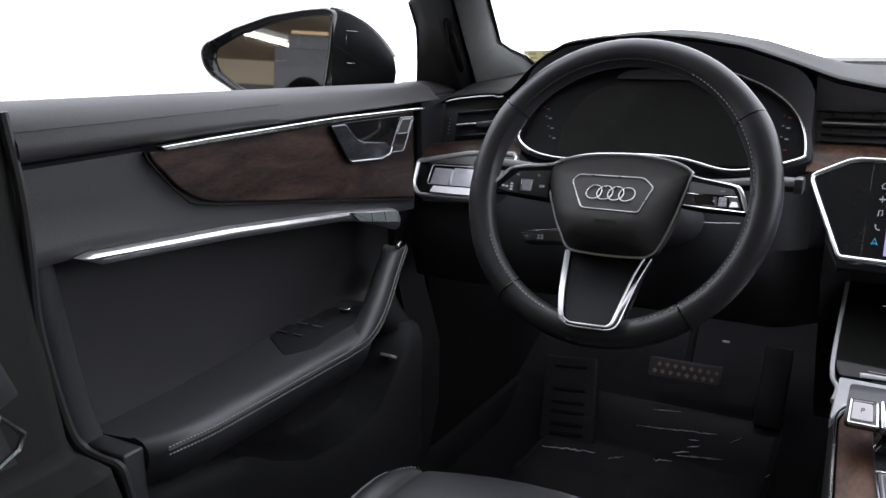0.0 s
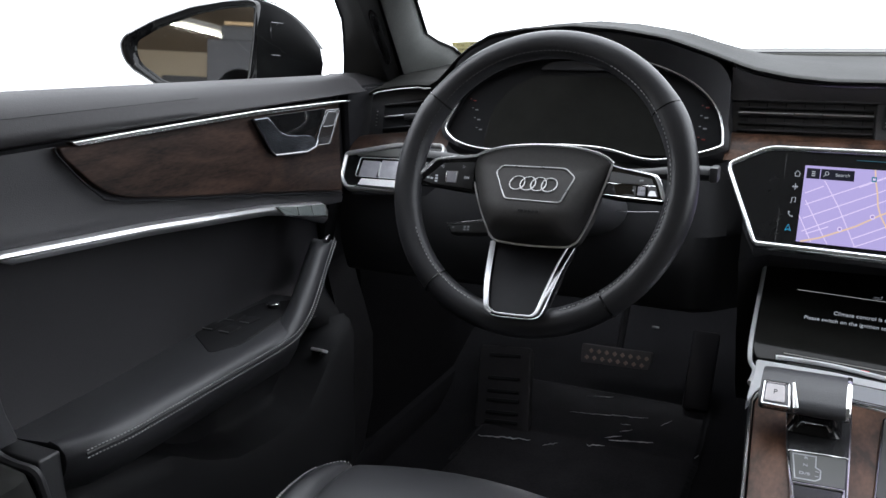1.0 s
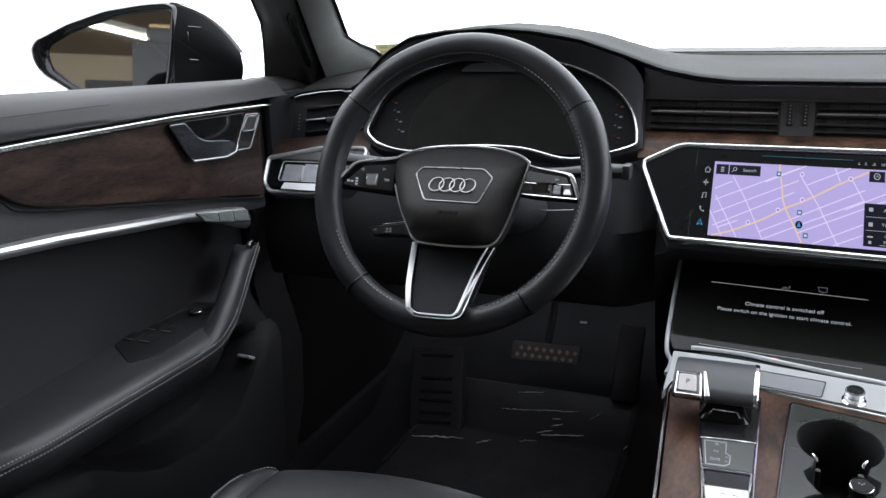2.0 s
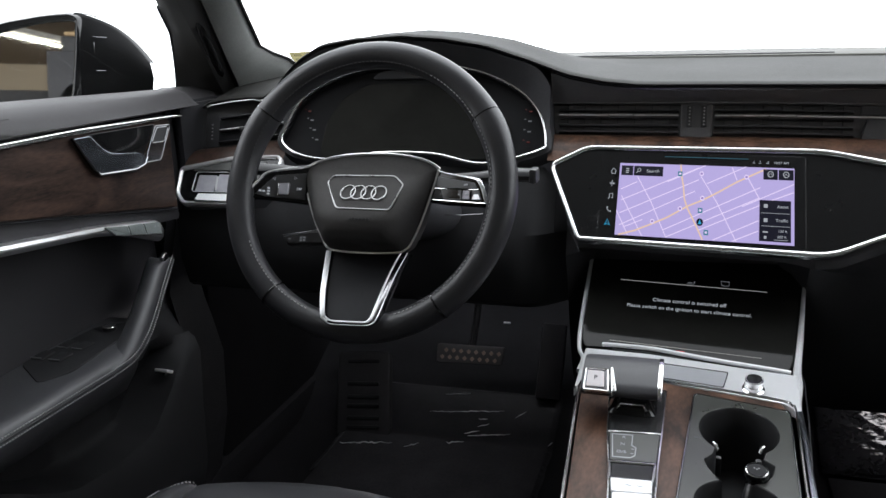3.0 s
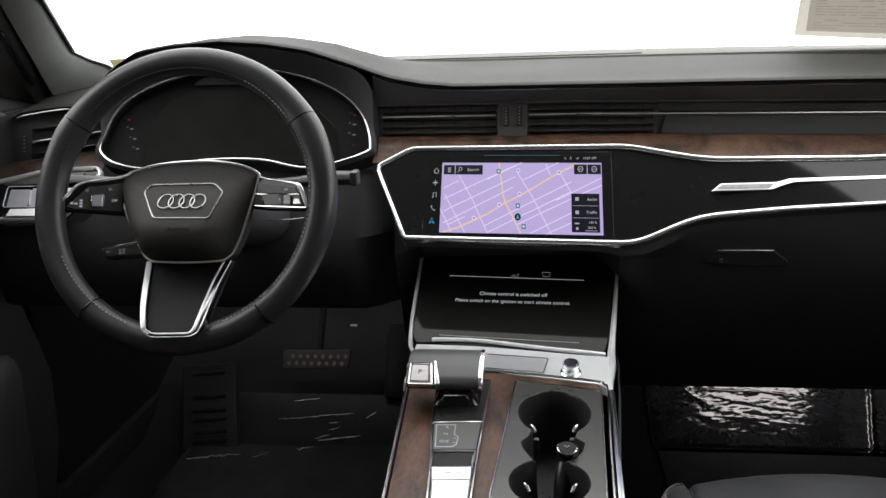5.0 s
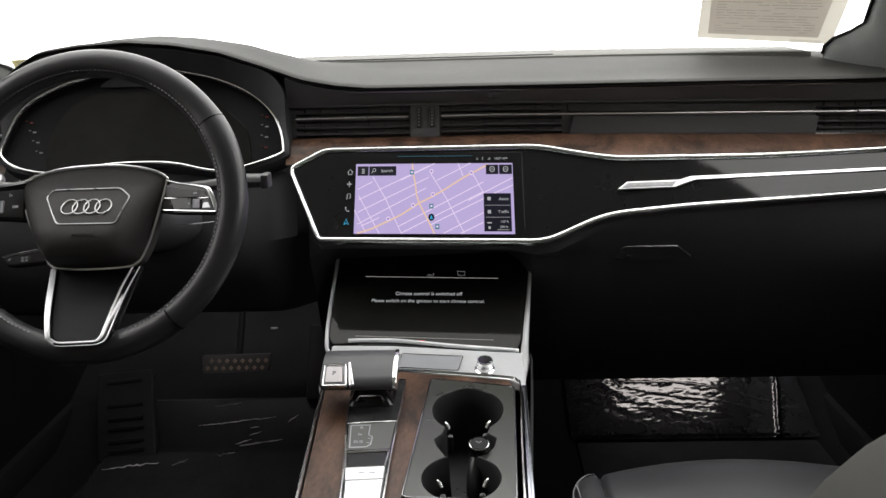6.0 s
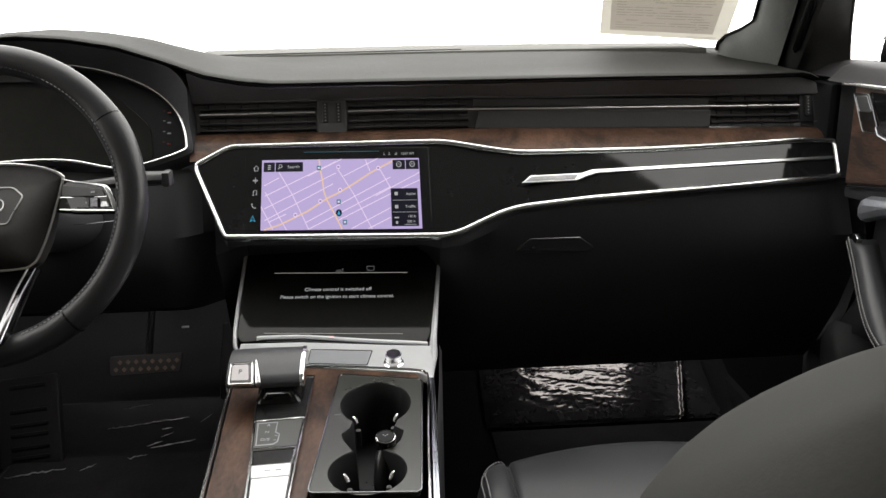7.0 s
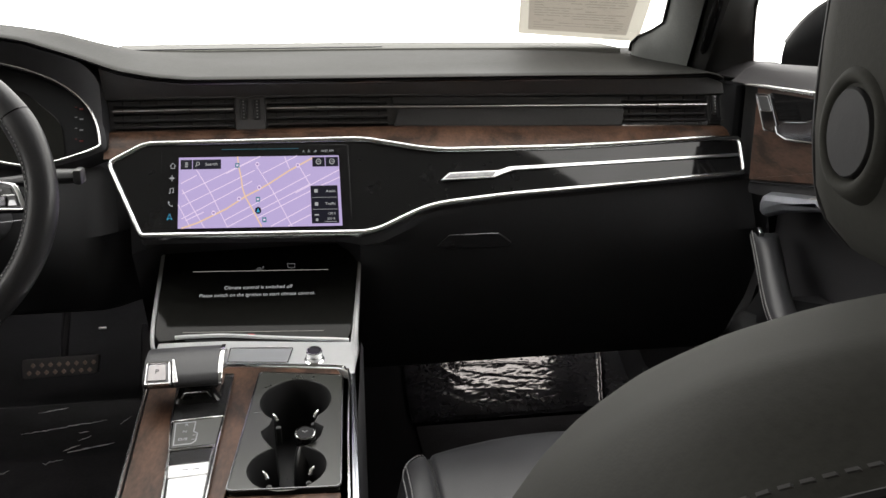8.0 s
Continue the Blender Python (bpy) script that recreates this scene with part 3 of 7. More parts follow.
def dashboard():
    d = thing("dashboard", "black soft-touch dashboard with walnut and piano-black trim", "dashboard", (0, 0.95, 0.5))
    xs = np.linspace(-0.758, 0.727, 103)
    rows = []
    for k in range(-1, 20):
        row = []
        for x in xs:
            yf = pad_front(x)
            if k < 0:
                row.append(Vector((x, yf + 0.10, min(0.745, pad_height(x, yf) - 0.012))))
            elif k == 0:
                row.append(Vector((x, yf + 0.05, pad_height(x, yf) - 0.009)))
            elif k == 1:
                row.append(Vector((x, yf + 0.003, pad_height(x, yf) - 0.0055)))
            elif k == 2:
                row.append(Vector((x, yf, pad_height(x, yf) - 0.0025)))
            else:
                t = (k - 3) / 16
                y = yf + 0.006 + (1.45 - 0.22 * (abs(x) / 0.76) ** 2.4 - yf - 0.006) * t ** 1.15
                row.append(Vector((x, y, pad_height(x, y))))
        rows.append(row)
    part("upper_pad", loft(rows), SOFT, d, "grained soft-touch upper pad", 60)
    tray = []
    for x in np.linspace(-0.27, 0.66, 30):
        back, front = 1.452 - 0.22 * (abs(x) / 0.76) ** 2.4, 1.282 - 0.11 * (max(0, x) / 0.66) ** 3
        tray.append([Vector((x, y, 0.7865 + h)) for y, h in ((front, -0.006), (front + 0.002, 0.0015), (front + 0.008, 0.0025), ((front + back) / 2, 0.004), (back, 0.006), (back + 0.018, -0.004))])
    # grey paler than the pad carries the flare from the bright windscreen
    part("defroster_tray", loft(tray), TRAY, d, "defroster tray paled for window flare", 50)
    part("tray_slot", slab(rounded([(-0.25, 1.286), (0.232, 1.296), (0.232, 1.305), (-0.25, 1.297)], 0.004), lambda x, y, h: Vector((x, y, 0.7912 + h)), 0.003, 0.0005), PLASTIC, d, "dark defroster slot")
    # thin chrome line under the lip: dark metal, pale silver at the driver's end
    for a, b in ((-0.185, 0.722), (-0.750, -0.640)):
        low = 0.0085 if a > -0.5 else 0.0068
        line = [Vector((x, pad_front(x) + (0.008 if a > -0.5 else 0.002), pad_height(x, 0.86) - low)) for x in np.linspace(a, b, 40)]
        part("lip_line", tube(line, 0.0008 if a > -0.5 else 0.0011, 6), DARKMETAL if a > -0.5 else SILVER, d, "thin chrome line")

    def vent_top(x):
        return pad_height(x, 0.87) - 0.009
    fall = [(-0.18, 0.0), (0.1, -0.0003), (0.7, -0.0093)]
    # plain charcoal band under the lip, falling a little towards the passenger's door
    sec = []
    for x in np.linspace(-0.19, 0.728, 40):
        o = curve(fall, x)
        sec.append([Vector((x, pad_front(x) + 0.02, vent_top(x) + 0.001)), Vector((x, pad_front(x) + 0.010, vent_top(x) - 0.001)), on_vent(x, 0.7432 + o, 0.0050), on_vent(x, 0.7415 + o, 0.0045), on_vent(x, 0.7405 + o, -0.012)])
    part("upper_band", loft(sec), CHARCOAL, d, "plain charcoal band above the vents")
    sec = [[on_vent(x, 0.742 + curve(fall, x), -0.008), on_vent(x, 0.694, -0.008), on_vent(x, 0.694, 0)] for x in np.linspace(-0.19, 0.728, 30)]
    part("vent_recess", loft(sec), CHARCOAL, d, "dark vent recess")

    def slats(a, b):
        v = part("air_vent", loft([[on_vent(x, 0.6945, -0.004), on_vent(x, 0.697, 0.0)] for x in (a, b)]), PLASTIC, d, "slatted air vent")
        for z, w, lean in ((0.7335, 0.0022, 0.0), (0.7252, 0.0042, 0.001), (0.7135, 0.0030, 0.0), (0.7045, 0.0030, 0.0)):
            bm = loft([[on_vent(x, z + w * 0.5 + o, -0.001 + lean), on_vent(x, z + w * 0.2 + o, 0.002 + lean), on_vent(x, z - w * 0.5 + o, 0.0012 + lean), on_vent(x, z - w * 0.9 + o, -0.0078), on_vent(x, z + o, -0.0078)] for x, o in [(x, curve(fall, x)) for x in np.linspace(a, b, 6)]], True, True)
            part("slat", bm, BLADE, v)
        n = max(4, int((b - a) / 0.022))
        for k in range(n):
            xx = a + (b - a) * (k + 0.5) / n
            o = curve(fall, xx)
            part("vane", loft([[on_vent(xx + q, 0.7405 + o, -0.0078), on_vent(xx + q, 0.7405 + o, -0.005), on_vent(xx + q, 0.697 + o, -0.005), on_vent(xx + q, 0.697 + o, -0.0078)] for q in (-0.0006, 0.0006)], True, True), PLASTIC, v)
        return v
    for a, b, tab in ((-0.18, -0.016, -0.093), (0.032, 0.205, 0.118), (0.567, 0.70, 0.637)):
        v = slats(a, b)
        o = curve(fall, tab)
        part("slider", slab(rounded([(tab - 0.016, 0.7215 + o), (tab + 0.016, 0.7215 + o), (tab + 0.016, 0.7275 + o), (tab - 0.016, 0.7275 + o)], 0.0015), on_vent, 0.008, 0.001, 0.0055), SATIN, v)
    lines = [(-0.18, -0.1105), (-0.109, -0.077), (-0.0755, -0.016), (0.032, 0.1005), (0.102, 0.134), (0.1355, 0.6195), (0.621, 0.653), (0.6545, 0.70)]
    for k, (a, b) in enumerate(lines):
        pts = [on_vent(x, 0.7258 + curve(fall, x), 0.0058 if k in (1, 4, 6) else 0.0042) for x in np.linspace(a, b, 12)]
        part("vent_strip", tube(pts, 0.0012, 6), SWITCH_RIM, d, "thin chrome strip")
    mid = slab([(-0.013, 0.694), (0.029, 0.694), (0.029, 0.7445), (-0.013, 0.7445)], on_vent, 0.02, 0.002, 0.0015)
    w = part("vent_divider", mid, CHARCOAL, d)

    def wheel_dots(x, z, parent):
        part("thumb_wheel", slab(rounded([(x - 0.0042, z - 0.014), (x + 0.0042, z - 0.014), (x + 0.0042, z + 0.014), (x - 0.0042, z + 0.014)], 0.002), on_vent, 0.006, 0.0015, 0.004), SATIN, parent)
        for k in range(6):
            part("dot", slab([(x - 0.0009, z - 0.0116 + k * 0.0044), (x + 0.0009, z - 0.0116 + k * 0.0044), (x + 0.0009, z - 0.0100 + k * 0.0044), (x - 0.0009, z - 0.0100 + k * 0.0044)], on_vent, 0.0006, 0.0002, 0.0044), THREAD, parent)
    for x in (-0.001, 0.018):
        wheel_dots(x, 0.7245, w)
    e = part("vent_end", slab([(0.703, 0.688), (0.724, 0.686), (0.724, 0.7345), (0.703, 0.7345)], on_vent, 0.02, 0.0015, -0.002), SATIN, d, "plain vent end")
    wheel_dots(0.7135, 0.7160, e)
    # plain decor blades between the middle and the passenger's vent
    part("decor_blade", slab([(0.2135, 0.6970), (0.563, 0.689), (0.567, 0.7135), (0.222, 0.7228)], on_vent, 0.02, 0.0015, 0.002), BLADE, d)
    part("decor_blade", slab([(0.2135, 0.7278), (0.563, 0.7212), (0.563, 0.7315), (0.2135, 0.7400)], on_vent, 0.02, 0.0015, -0.001), BLADE, d)
    # driver's outer vent, falling towards the door
    fv = lambda x, z, h: on_vent(x, z + 0.12 * (x + 0.722), h)
    v = part("air_vent", slab(rounded([(-0.755, 0.672), (-0.598, 0.674), (-0.598, 0.747), (-0.755, 0.7475)], 0.003), fv, 0.02, 0.0015, -0.002), SATIN, d, "driver's outer air vent")
    # no hole is cut: a flat black plate paints the shade behind the slats
    part("vent_shade_plate", slab(rounded([(-0.729, 0.677), (-0.605, 0.677), (-0.605, 0.727), (-0.729, 0.722)], 0.003), fv, 0.003, 0.0005, -0.0005), FACE, v, "flat black plate for the shaded vent mouth")
    for z in (0.7195, 0.7005, 0.6825):
        part("slat", loft([[fv(x, z + 0.0016, 0.0), fv(x, z + 0.0012, 0.005), fv(x, z - 0.0012, 0.0045), fv(x, z - 0.0022, 0.0)] for x in (-0.726, -0.607)], True, True), SATIN, v)
    for a, b in ((-0.724, -0.690), (-0.688, -0.655), (-0.653, -0.608)):
        part("vent_strip", tube([fv(a, 0.7005, 0.006), fv(b, 0.7005, 0.006)], 0.0015, 6), SILVER, v, "thin chrome strip")
    part("slider", rbox((0.030, 0.012, 0.009), pose(-0.672, 0.884, 0.704, -16, -7), 0.002), SATIN, v)
    for k in range(5):
        part("dot", rbox((0.002, 0.002, 0.0016), Matrix.Translation(fv(-0.742, 0.690 + k * 0.0055, -0.001)), 0), THREAD_MID, v)
    # walnut strip
    def strip(a, b, n=40):
        sec = []
        for x in np.linspace(a, b, n):
            zt = curve([(-0.78, 0.668), (-0.6, 0.689), (-0.2, 0.6985), (0.25, 0.6965), (0.75, 0.684)], x)
            zb = curve([(-0.78, 0.645), (-0.6, 0.664), (-0.2, 0.668), (0.16, 0.690), (0.262, 0.673), (0.75, 0.672)], x)
            p, q = on_vent(x, zt, 0.002), on_trim(x, zb, -0.002)
            sec.append([p + Vector((0, 0.01, 0)), p, p.lerp(q, 0.1) + Vector((0, -0.003, 0.002)), p.lerp(q, 0.5) + Vector((0, -0.004, 0.004)), q])
        return loft(sec)
    part("wood_strip", strip(-0.19, 0.722), WOOD, d, "open-pore walnut strip")
    part("wood_strip", strip(-0.765, -0.595, 12), WOOD_SHADED, d, "open-pore walnut strip")
    # black panel and its bright frame
    out = dense(rounded(TRIM, [0.006, 0.02, 0.03, 0.02, 0.02, 0.01, 0.012, 0.012, 0.01, 0.03, 0.02, 0.012, 0.012], 5), 0.02)
    part("trim_panel", slab(offset(out, 0.003), on_trim, 0.012, 0.001), PIANO, d, "glossy piano-black panel")
    part("trim_frame", band(out, on_trim, 0.0066, 0.0045, 0.006), FRAME, d, "satin aluminium frame")
    inner = [(0.268, 0.634), (0.281, 0.6425), (0.352, 0.643), (0.368, 0.6468), (0.725, 0.6505), (0.725, 0.6470), (0.374, 0.6425), (0.358, 0.6385), (0.345, 0.6345)]
    bl = part("accent_strip", slab(inner[::-1], on_trim, 0.003, 0.0006, 0.003), ALU, d, "satin aluminium accent strip")
    part("badge_plate", slab([(0.2735, 0.6357), (0.342, 0.636), (0.3475, 0.6412), (0.2825, 0.641)], on_trim, 0.001, 0.0003, 0.0036), BADGE_FIELD, bl, "plain badge field")
    for k in range(6):
        x = 0.288 + k * 0.009
        part("badge_mark", slab([(x, 0.6374), (x + 0.005, 0.6374), (x + 0.0062, 0.6394), (x + 0.0012, 0.6394)], on_trim, 0.0005, 0.0002, 0.0038), BADGE, bl)
    # lower roll below the black panel, glovebox and knee panel
    def lower(a, b, name, mt, label, n=24):
        sec = []
        for x in np.linspace(a, b, n):
            zb = curve([(-0.77, 0.59), (-0.62, 0.60), (-0.6, 0.655), (-0.2, 0.655), (-0.187, 0.664), (-0.138, 0.573), (0.170, 0.572), (0.252, 0.603), (0.361, 0.610), (0.738, 0.622), (0.77, 0.62)], x)
            p = on_trim(x, zb + 0.004, -0.008)
            o = 0.0 if abs(x) > 0.17 else 0.03 * (1 - smoothstep(0.12, 0.17, abs(x)))
            sec.append([p, p + Vector((0, -0.006 + o, -0.006)), p + Vector((0, -0.006 + o, -0.016)), Vector((x, 0.785 + o * 2, 0.545)), Vector((x, 0.80 + o * 3, 0.50)), Vector((x, 0.835 + o * 2, 0.42)), Vector((x, 0.890, 0.335)), Vector((x, 0.922, 0.298)), Vector((x, 0.942, 0.289)), Vector((x, 1.05, 0.310)), Vector((x, 1.55, 0.375))])
        return part(name, loft(sec), mt, d, label)
    lower(0.155, 0.765, "glovebox_face", PLASTIC, "black glovebox front")
    lower(-0.155, 0.155, "centre_face", PLASTIC, "black centre stack face", 20)
    sec = []
    for x in np.linspace(-0.765, -0.138, 34):
        zb = curve([(-0.77, 0.592), (-0.6, 0.60), (-0.58, 0.66), (-0.2, 0.66), (-0.187, 0.664), (-0.15, 0.60)], x)
        p = on_trim(x, zb, -0.008) + Vector((0, 0.01, 0))
        k = 0.085 * smoothstep(-0.215, -0.14, x)
        sec.append([p, Vector((x, 0.80 + k * 0.6, 0.57)), Vector((x, 0.80 + k, 0.51)), Vector((x, 0.815 + k, 0.465)), Vector((x, 0.845 + k * 0.7, 0.450)), Vector((x, 1.05, 0.440)), Vector((x, 1.5, 0.450))])
    part("knee_panel", loft(sec), KNEE, d, "black knee panel")
    fg = lambda u, v, w: Vector((u, 0.791 + 0.33 * (0.53 - v) - w, v))
    h = part("glovebox_handle", slab(rounded([(0.261, 0.540), (0.277, 0.535), (0.364, 0.534), (0.371, 0.541), (0.350, 0.557), (0.279, 0.558), (0.269, 0.549)], 0.004), fg, 0.01, 0.002, 0.005), PLASTIC, d, "black glovebox latch")
    part("latch_edge", tube([fg(0.268, 0.549, 0.0065), fg(0.278, 0.5585, 0.0065), fg(0.349, 0.5578, 0.0055)], 0.0007, 6), DARKMETAL, h)
    part("latch_lock", lathe([(0.0035, 0.0), (0.0032, 0.001)], Matrix.Translation(fg(0.285, 0.543, 0.0052)) @ pose(0, 0, 0, 90), 12), DARKMETAL, h, "small lock barrel")
    part("end_cap", rbox((0.02, 0.42, 0.30), pose(0.745, 1.08, 0.60), 0.008), FACE, d)
    part("end_cap", rbox((0.02, 0.42, 0.30), pose(-0.775, 1.05, 0.60), 0.008), FACE, d)
    # light switch panel beside the wheel
    o = dense(rounded([(-0.767, 0.650), (-0.675, 0.667), (-0.600, 0.669), (-0.592, 0.660), (-0.610, 0.628), (-0.645, 0.599), (-0.66, 0.599), (-0.745, 0.598), (-0.762, 0.612)][::-1], 0.008, 4), 0.02)
    part("switch_panel", slab(offset(o, 0.002), on_trim, 0.012, 0.001), PIANO, d, "piano-black light switch panel")
    part("switch_frame", band(o, on_trim, 0.006, 0.005, 0.006), SWITCH_RIM, d, "satin aluminium frame")
    b = part("light_switch", slab(rounded([(-0.741, 0.645), (-0.741, 0.607), (-0.645, 0.607), (-0.63, 0.648)], 0.004), on_trim, 0.002, 0.0008, 0.002), PIANO, d, "touch light switch")
    part("upper_plate", slab([(-0.742, 0.6455), (-0.62, 0.6475), (-0.62, 0.6600), (-0.68, 0.6585), (-0.742, 0.6475)], on_trim, 0.002, 0.0005, 0.0024), FIELD, d, "grey plate above the keys")
    for x0, x1, z0, z1 in ((-0.7285, -0.6965, 0.6170, 0.6390), (-0.6945, -0.632, 0.6170, 0.6405)):
        part("key", slab(rounded([(x0, z0), (x1, z0), (x1, z1), (x0, z1)], 0.002), on_trim, 0.001, 0.0005, 0.003), KEY_PALE, b)
    part("key_outline", tube([on_trim(x, z, 0.0036) for x, z in ((-0.64, 0.6435), (-0.7315, 0.6427), (-0.7335, 0.6405), (-0.7335, 0.6185), (-0.7315, 0.6163), (-0.64, 0.6163))], 0.0006, 6), SILVER, b, "bright outline")
    # white stands in for the window's glare on the silver key edge
    part("key_edge", slab([(-0.7210, 0.6030), (-0.648, 0.6022), (-0.640, 0.6150), (-0.7215, 0.6140)], lambda x, z, h: on_trim(x, z, h + (0.6145 - z) * 0.55), 0.004, 0.0005, 0.003), KEY_GLARE, b, "key edge whitened for reflected light")
    part("key_gap", slab([(-0.6945, 0.6185), (-0.6915, 0.6185), (-0.6945, 0.6375), (-0.6975, 0.6375)], on_trim, 0.001, 0.0002, 0.0036), SILVER, b)
    return d


dashboard()


def cluster():
    c = thing("instrument_cluster", "dark digital instrument cluster under a curved hood", "instruments", (-0.4, 0.88, 0.70))
    ring = [tuple(p)[:2] for p in spline([(*p, 0) for p in CLUSTER], 5, True)]
    part("bezel_line", band(ring, on_cluster, 0.0042, 0.003, 0.004), CHROME, c, "thin chrome outline")
    part("face", slab(offset(ring, 0.003), on_cluster, 0.004, 0.0006, -0.012), DIAL, c, "matt black face")
    # walls from the bright line to the face, and from the line up to the hood
    a = [on_cluster(*p, 0.0) for p in offset(ring, 0.003)]
    b = [on_cluster(*p, -0.013) for p in offset(ring, 0.004)]
    part("inner_wall", loft([a, b], True), DIAL, c)
    o1 = [on_cluster(*p, 0.0) for p in ring]
    o2, o3 = [], []
    for x, z in ring:
        up = smoothstep(0.672, 0.70, z)
        xx = -0.40 + (x + 0.40) * (1.0 + 0.05 * up)
        zz = pad_height(max(-0.66, min(-0.15, xx)), pad_front(xx)) - 0.008
        zt = z + (zz - z) * smoothstep(0.68, 0.76, z) if z > 0.68 else z - 0.004
        o2.append(Vector((xx, 0.876 + 0.0 * up, zt)) if z > 0.72 else on_cluster(x + (0.006 if x > -0.4 else -0.006), z - 0.002, -0.002))
        o3.append(Vector((xx * 1.0, 0.93, zt + 0.0)) if z > 0.72 else on_cluster(x + (0.01 if x > -0.4 else -0.01), z - 0.006, -0.03))
    part("hood_lining", loft([o1, o2, o3], True), PLASTIC, c, "black hood lining")
    disp = rounded([(-0.540, 0.668), (-0.24, 0.672), (-0.246, 0.72), (-0.29, 0.757), (-0.33, 0.772), (-0.47, 0.776), (-0.51, 0.757), (-0.535, 0.722)], 0.012)
    f = lambda u, v, w: on_cluster(u, v, w)
    part("display", slab(disp, f, 0.002, 0.0006, -0.009), SCREEN, c, "switched-off display glass")
    # faint sensor window above the display
    part("sensor_window", slab(rounded([(-0.47, 0.782), (-0.33, 0.782), (-0.345, 0.792), (-0.40, 0.797), (-0.455, 0.793)], 0.008), f, 0.002, 0.0005, -0.0075), PLASTIC, c, "grey sensor window")
    for sx, side in ((-0.562, -1), (-0.222, 1)):
        for k, (dx, z, m) in enumerate(((0.0, 0.735, RED), (0.0, 0.722, PRINT_DIM), (0.0, 0.708, PRINT_DIM), (0.0, 0.694, PRINT_DIM if side < 0 else RED))):
            x = sx + dx + (0.006 if side < 0 else 0) * (k - 1)
            part("scale_mark", slab([(x, z), (x + 0.005, z), (x + 0.005, z + 0.0018), (x, z + 0.0018)], f, 0.0006, 0.0002, -0.008), m, c)
            part("scale_mark", slab([(x - 0.006, z + 0.003), (x - 0.003, z + 0.003), (x - 0.003, z + 0.004), (x - 0.006, z + 0.004)], f, 0.0006, 0.0002, -0.008), m, c)


cluster()


# ---- steering wheel ----
WC = Vector((-0.3677, 0.610, 0.6674))
WU, WV, WW = Vector((1, 0, 0)), Vector((0, 0.3746, 0.9272)), Vector((0, -0.9272, 0.3746))


def on_wheel(u, v, w):
    return WC + WU * u + WV * v + WW * w


def rim_at(a, inset=0.0):
    """The rim's centre line at an angle: round above, flattened below."""
    u, v = (0.1676 - inset) * math.cos(a), (0.1676 - inset) * math.sin(a)
    k = max(0, -math.sin(a))
    return u - 0.0038 * k, v + 0.0010 * k ** 4


def hub_dome(v):
    return curve([(-0.078, -0.004), (-0.06, 0.011), (-0.034, 0.0125), (-0.011, 0.0), (0.012, -0.015), (0.025, -0.0235), (0.055, -0.031)], v)


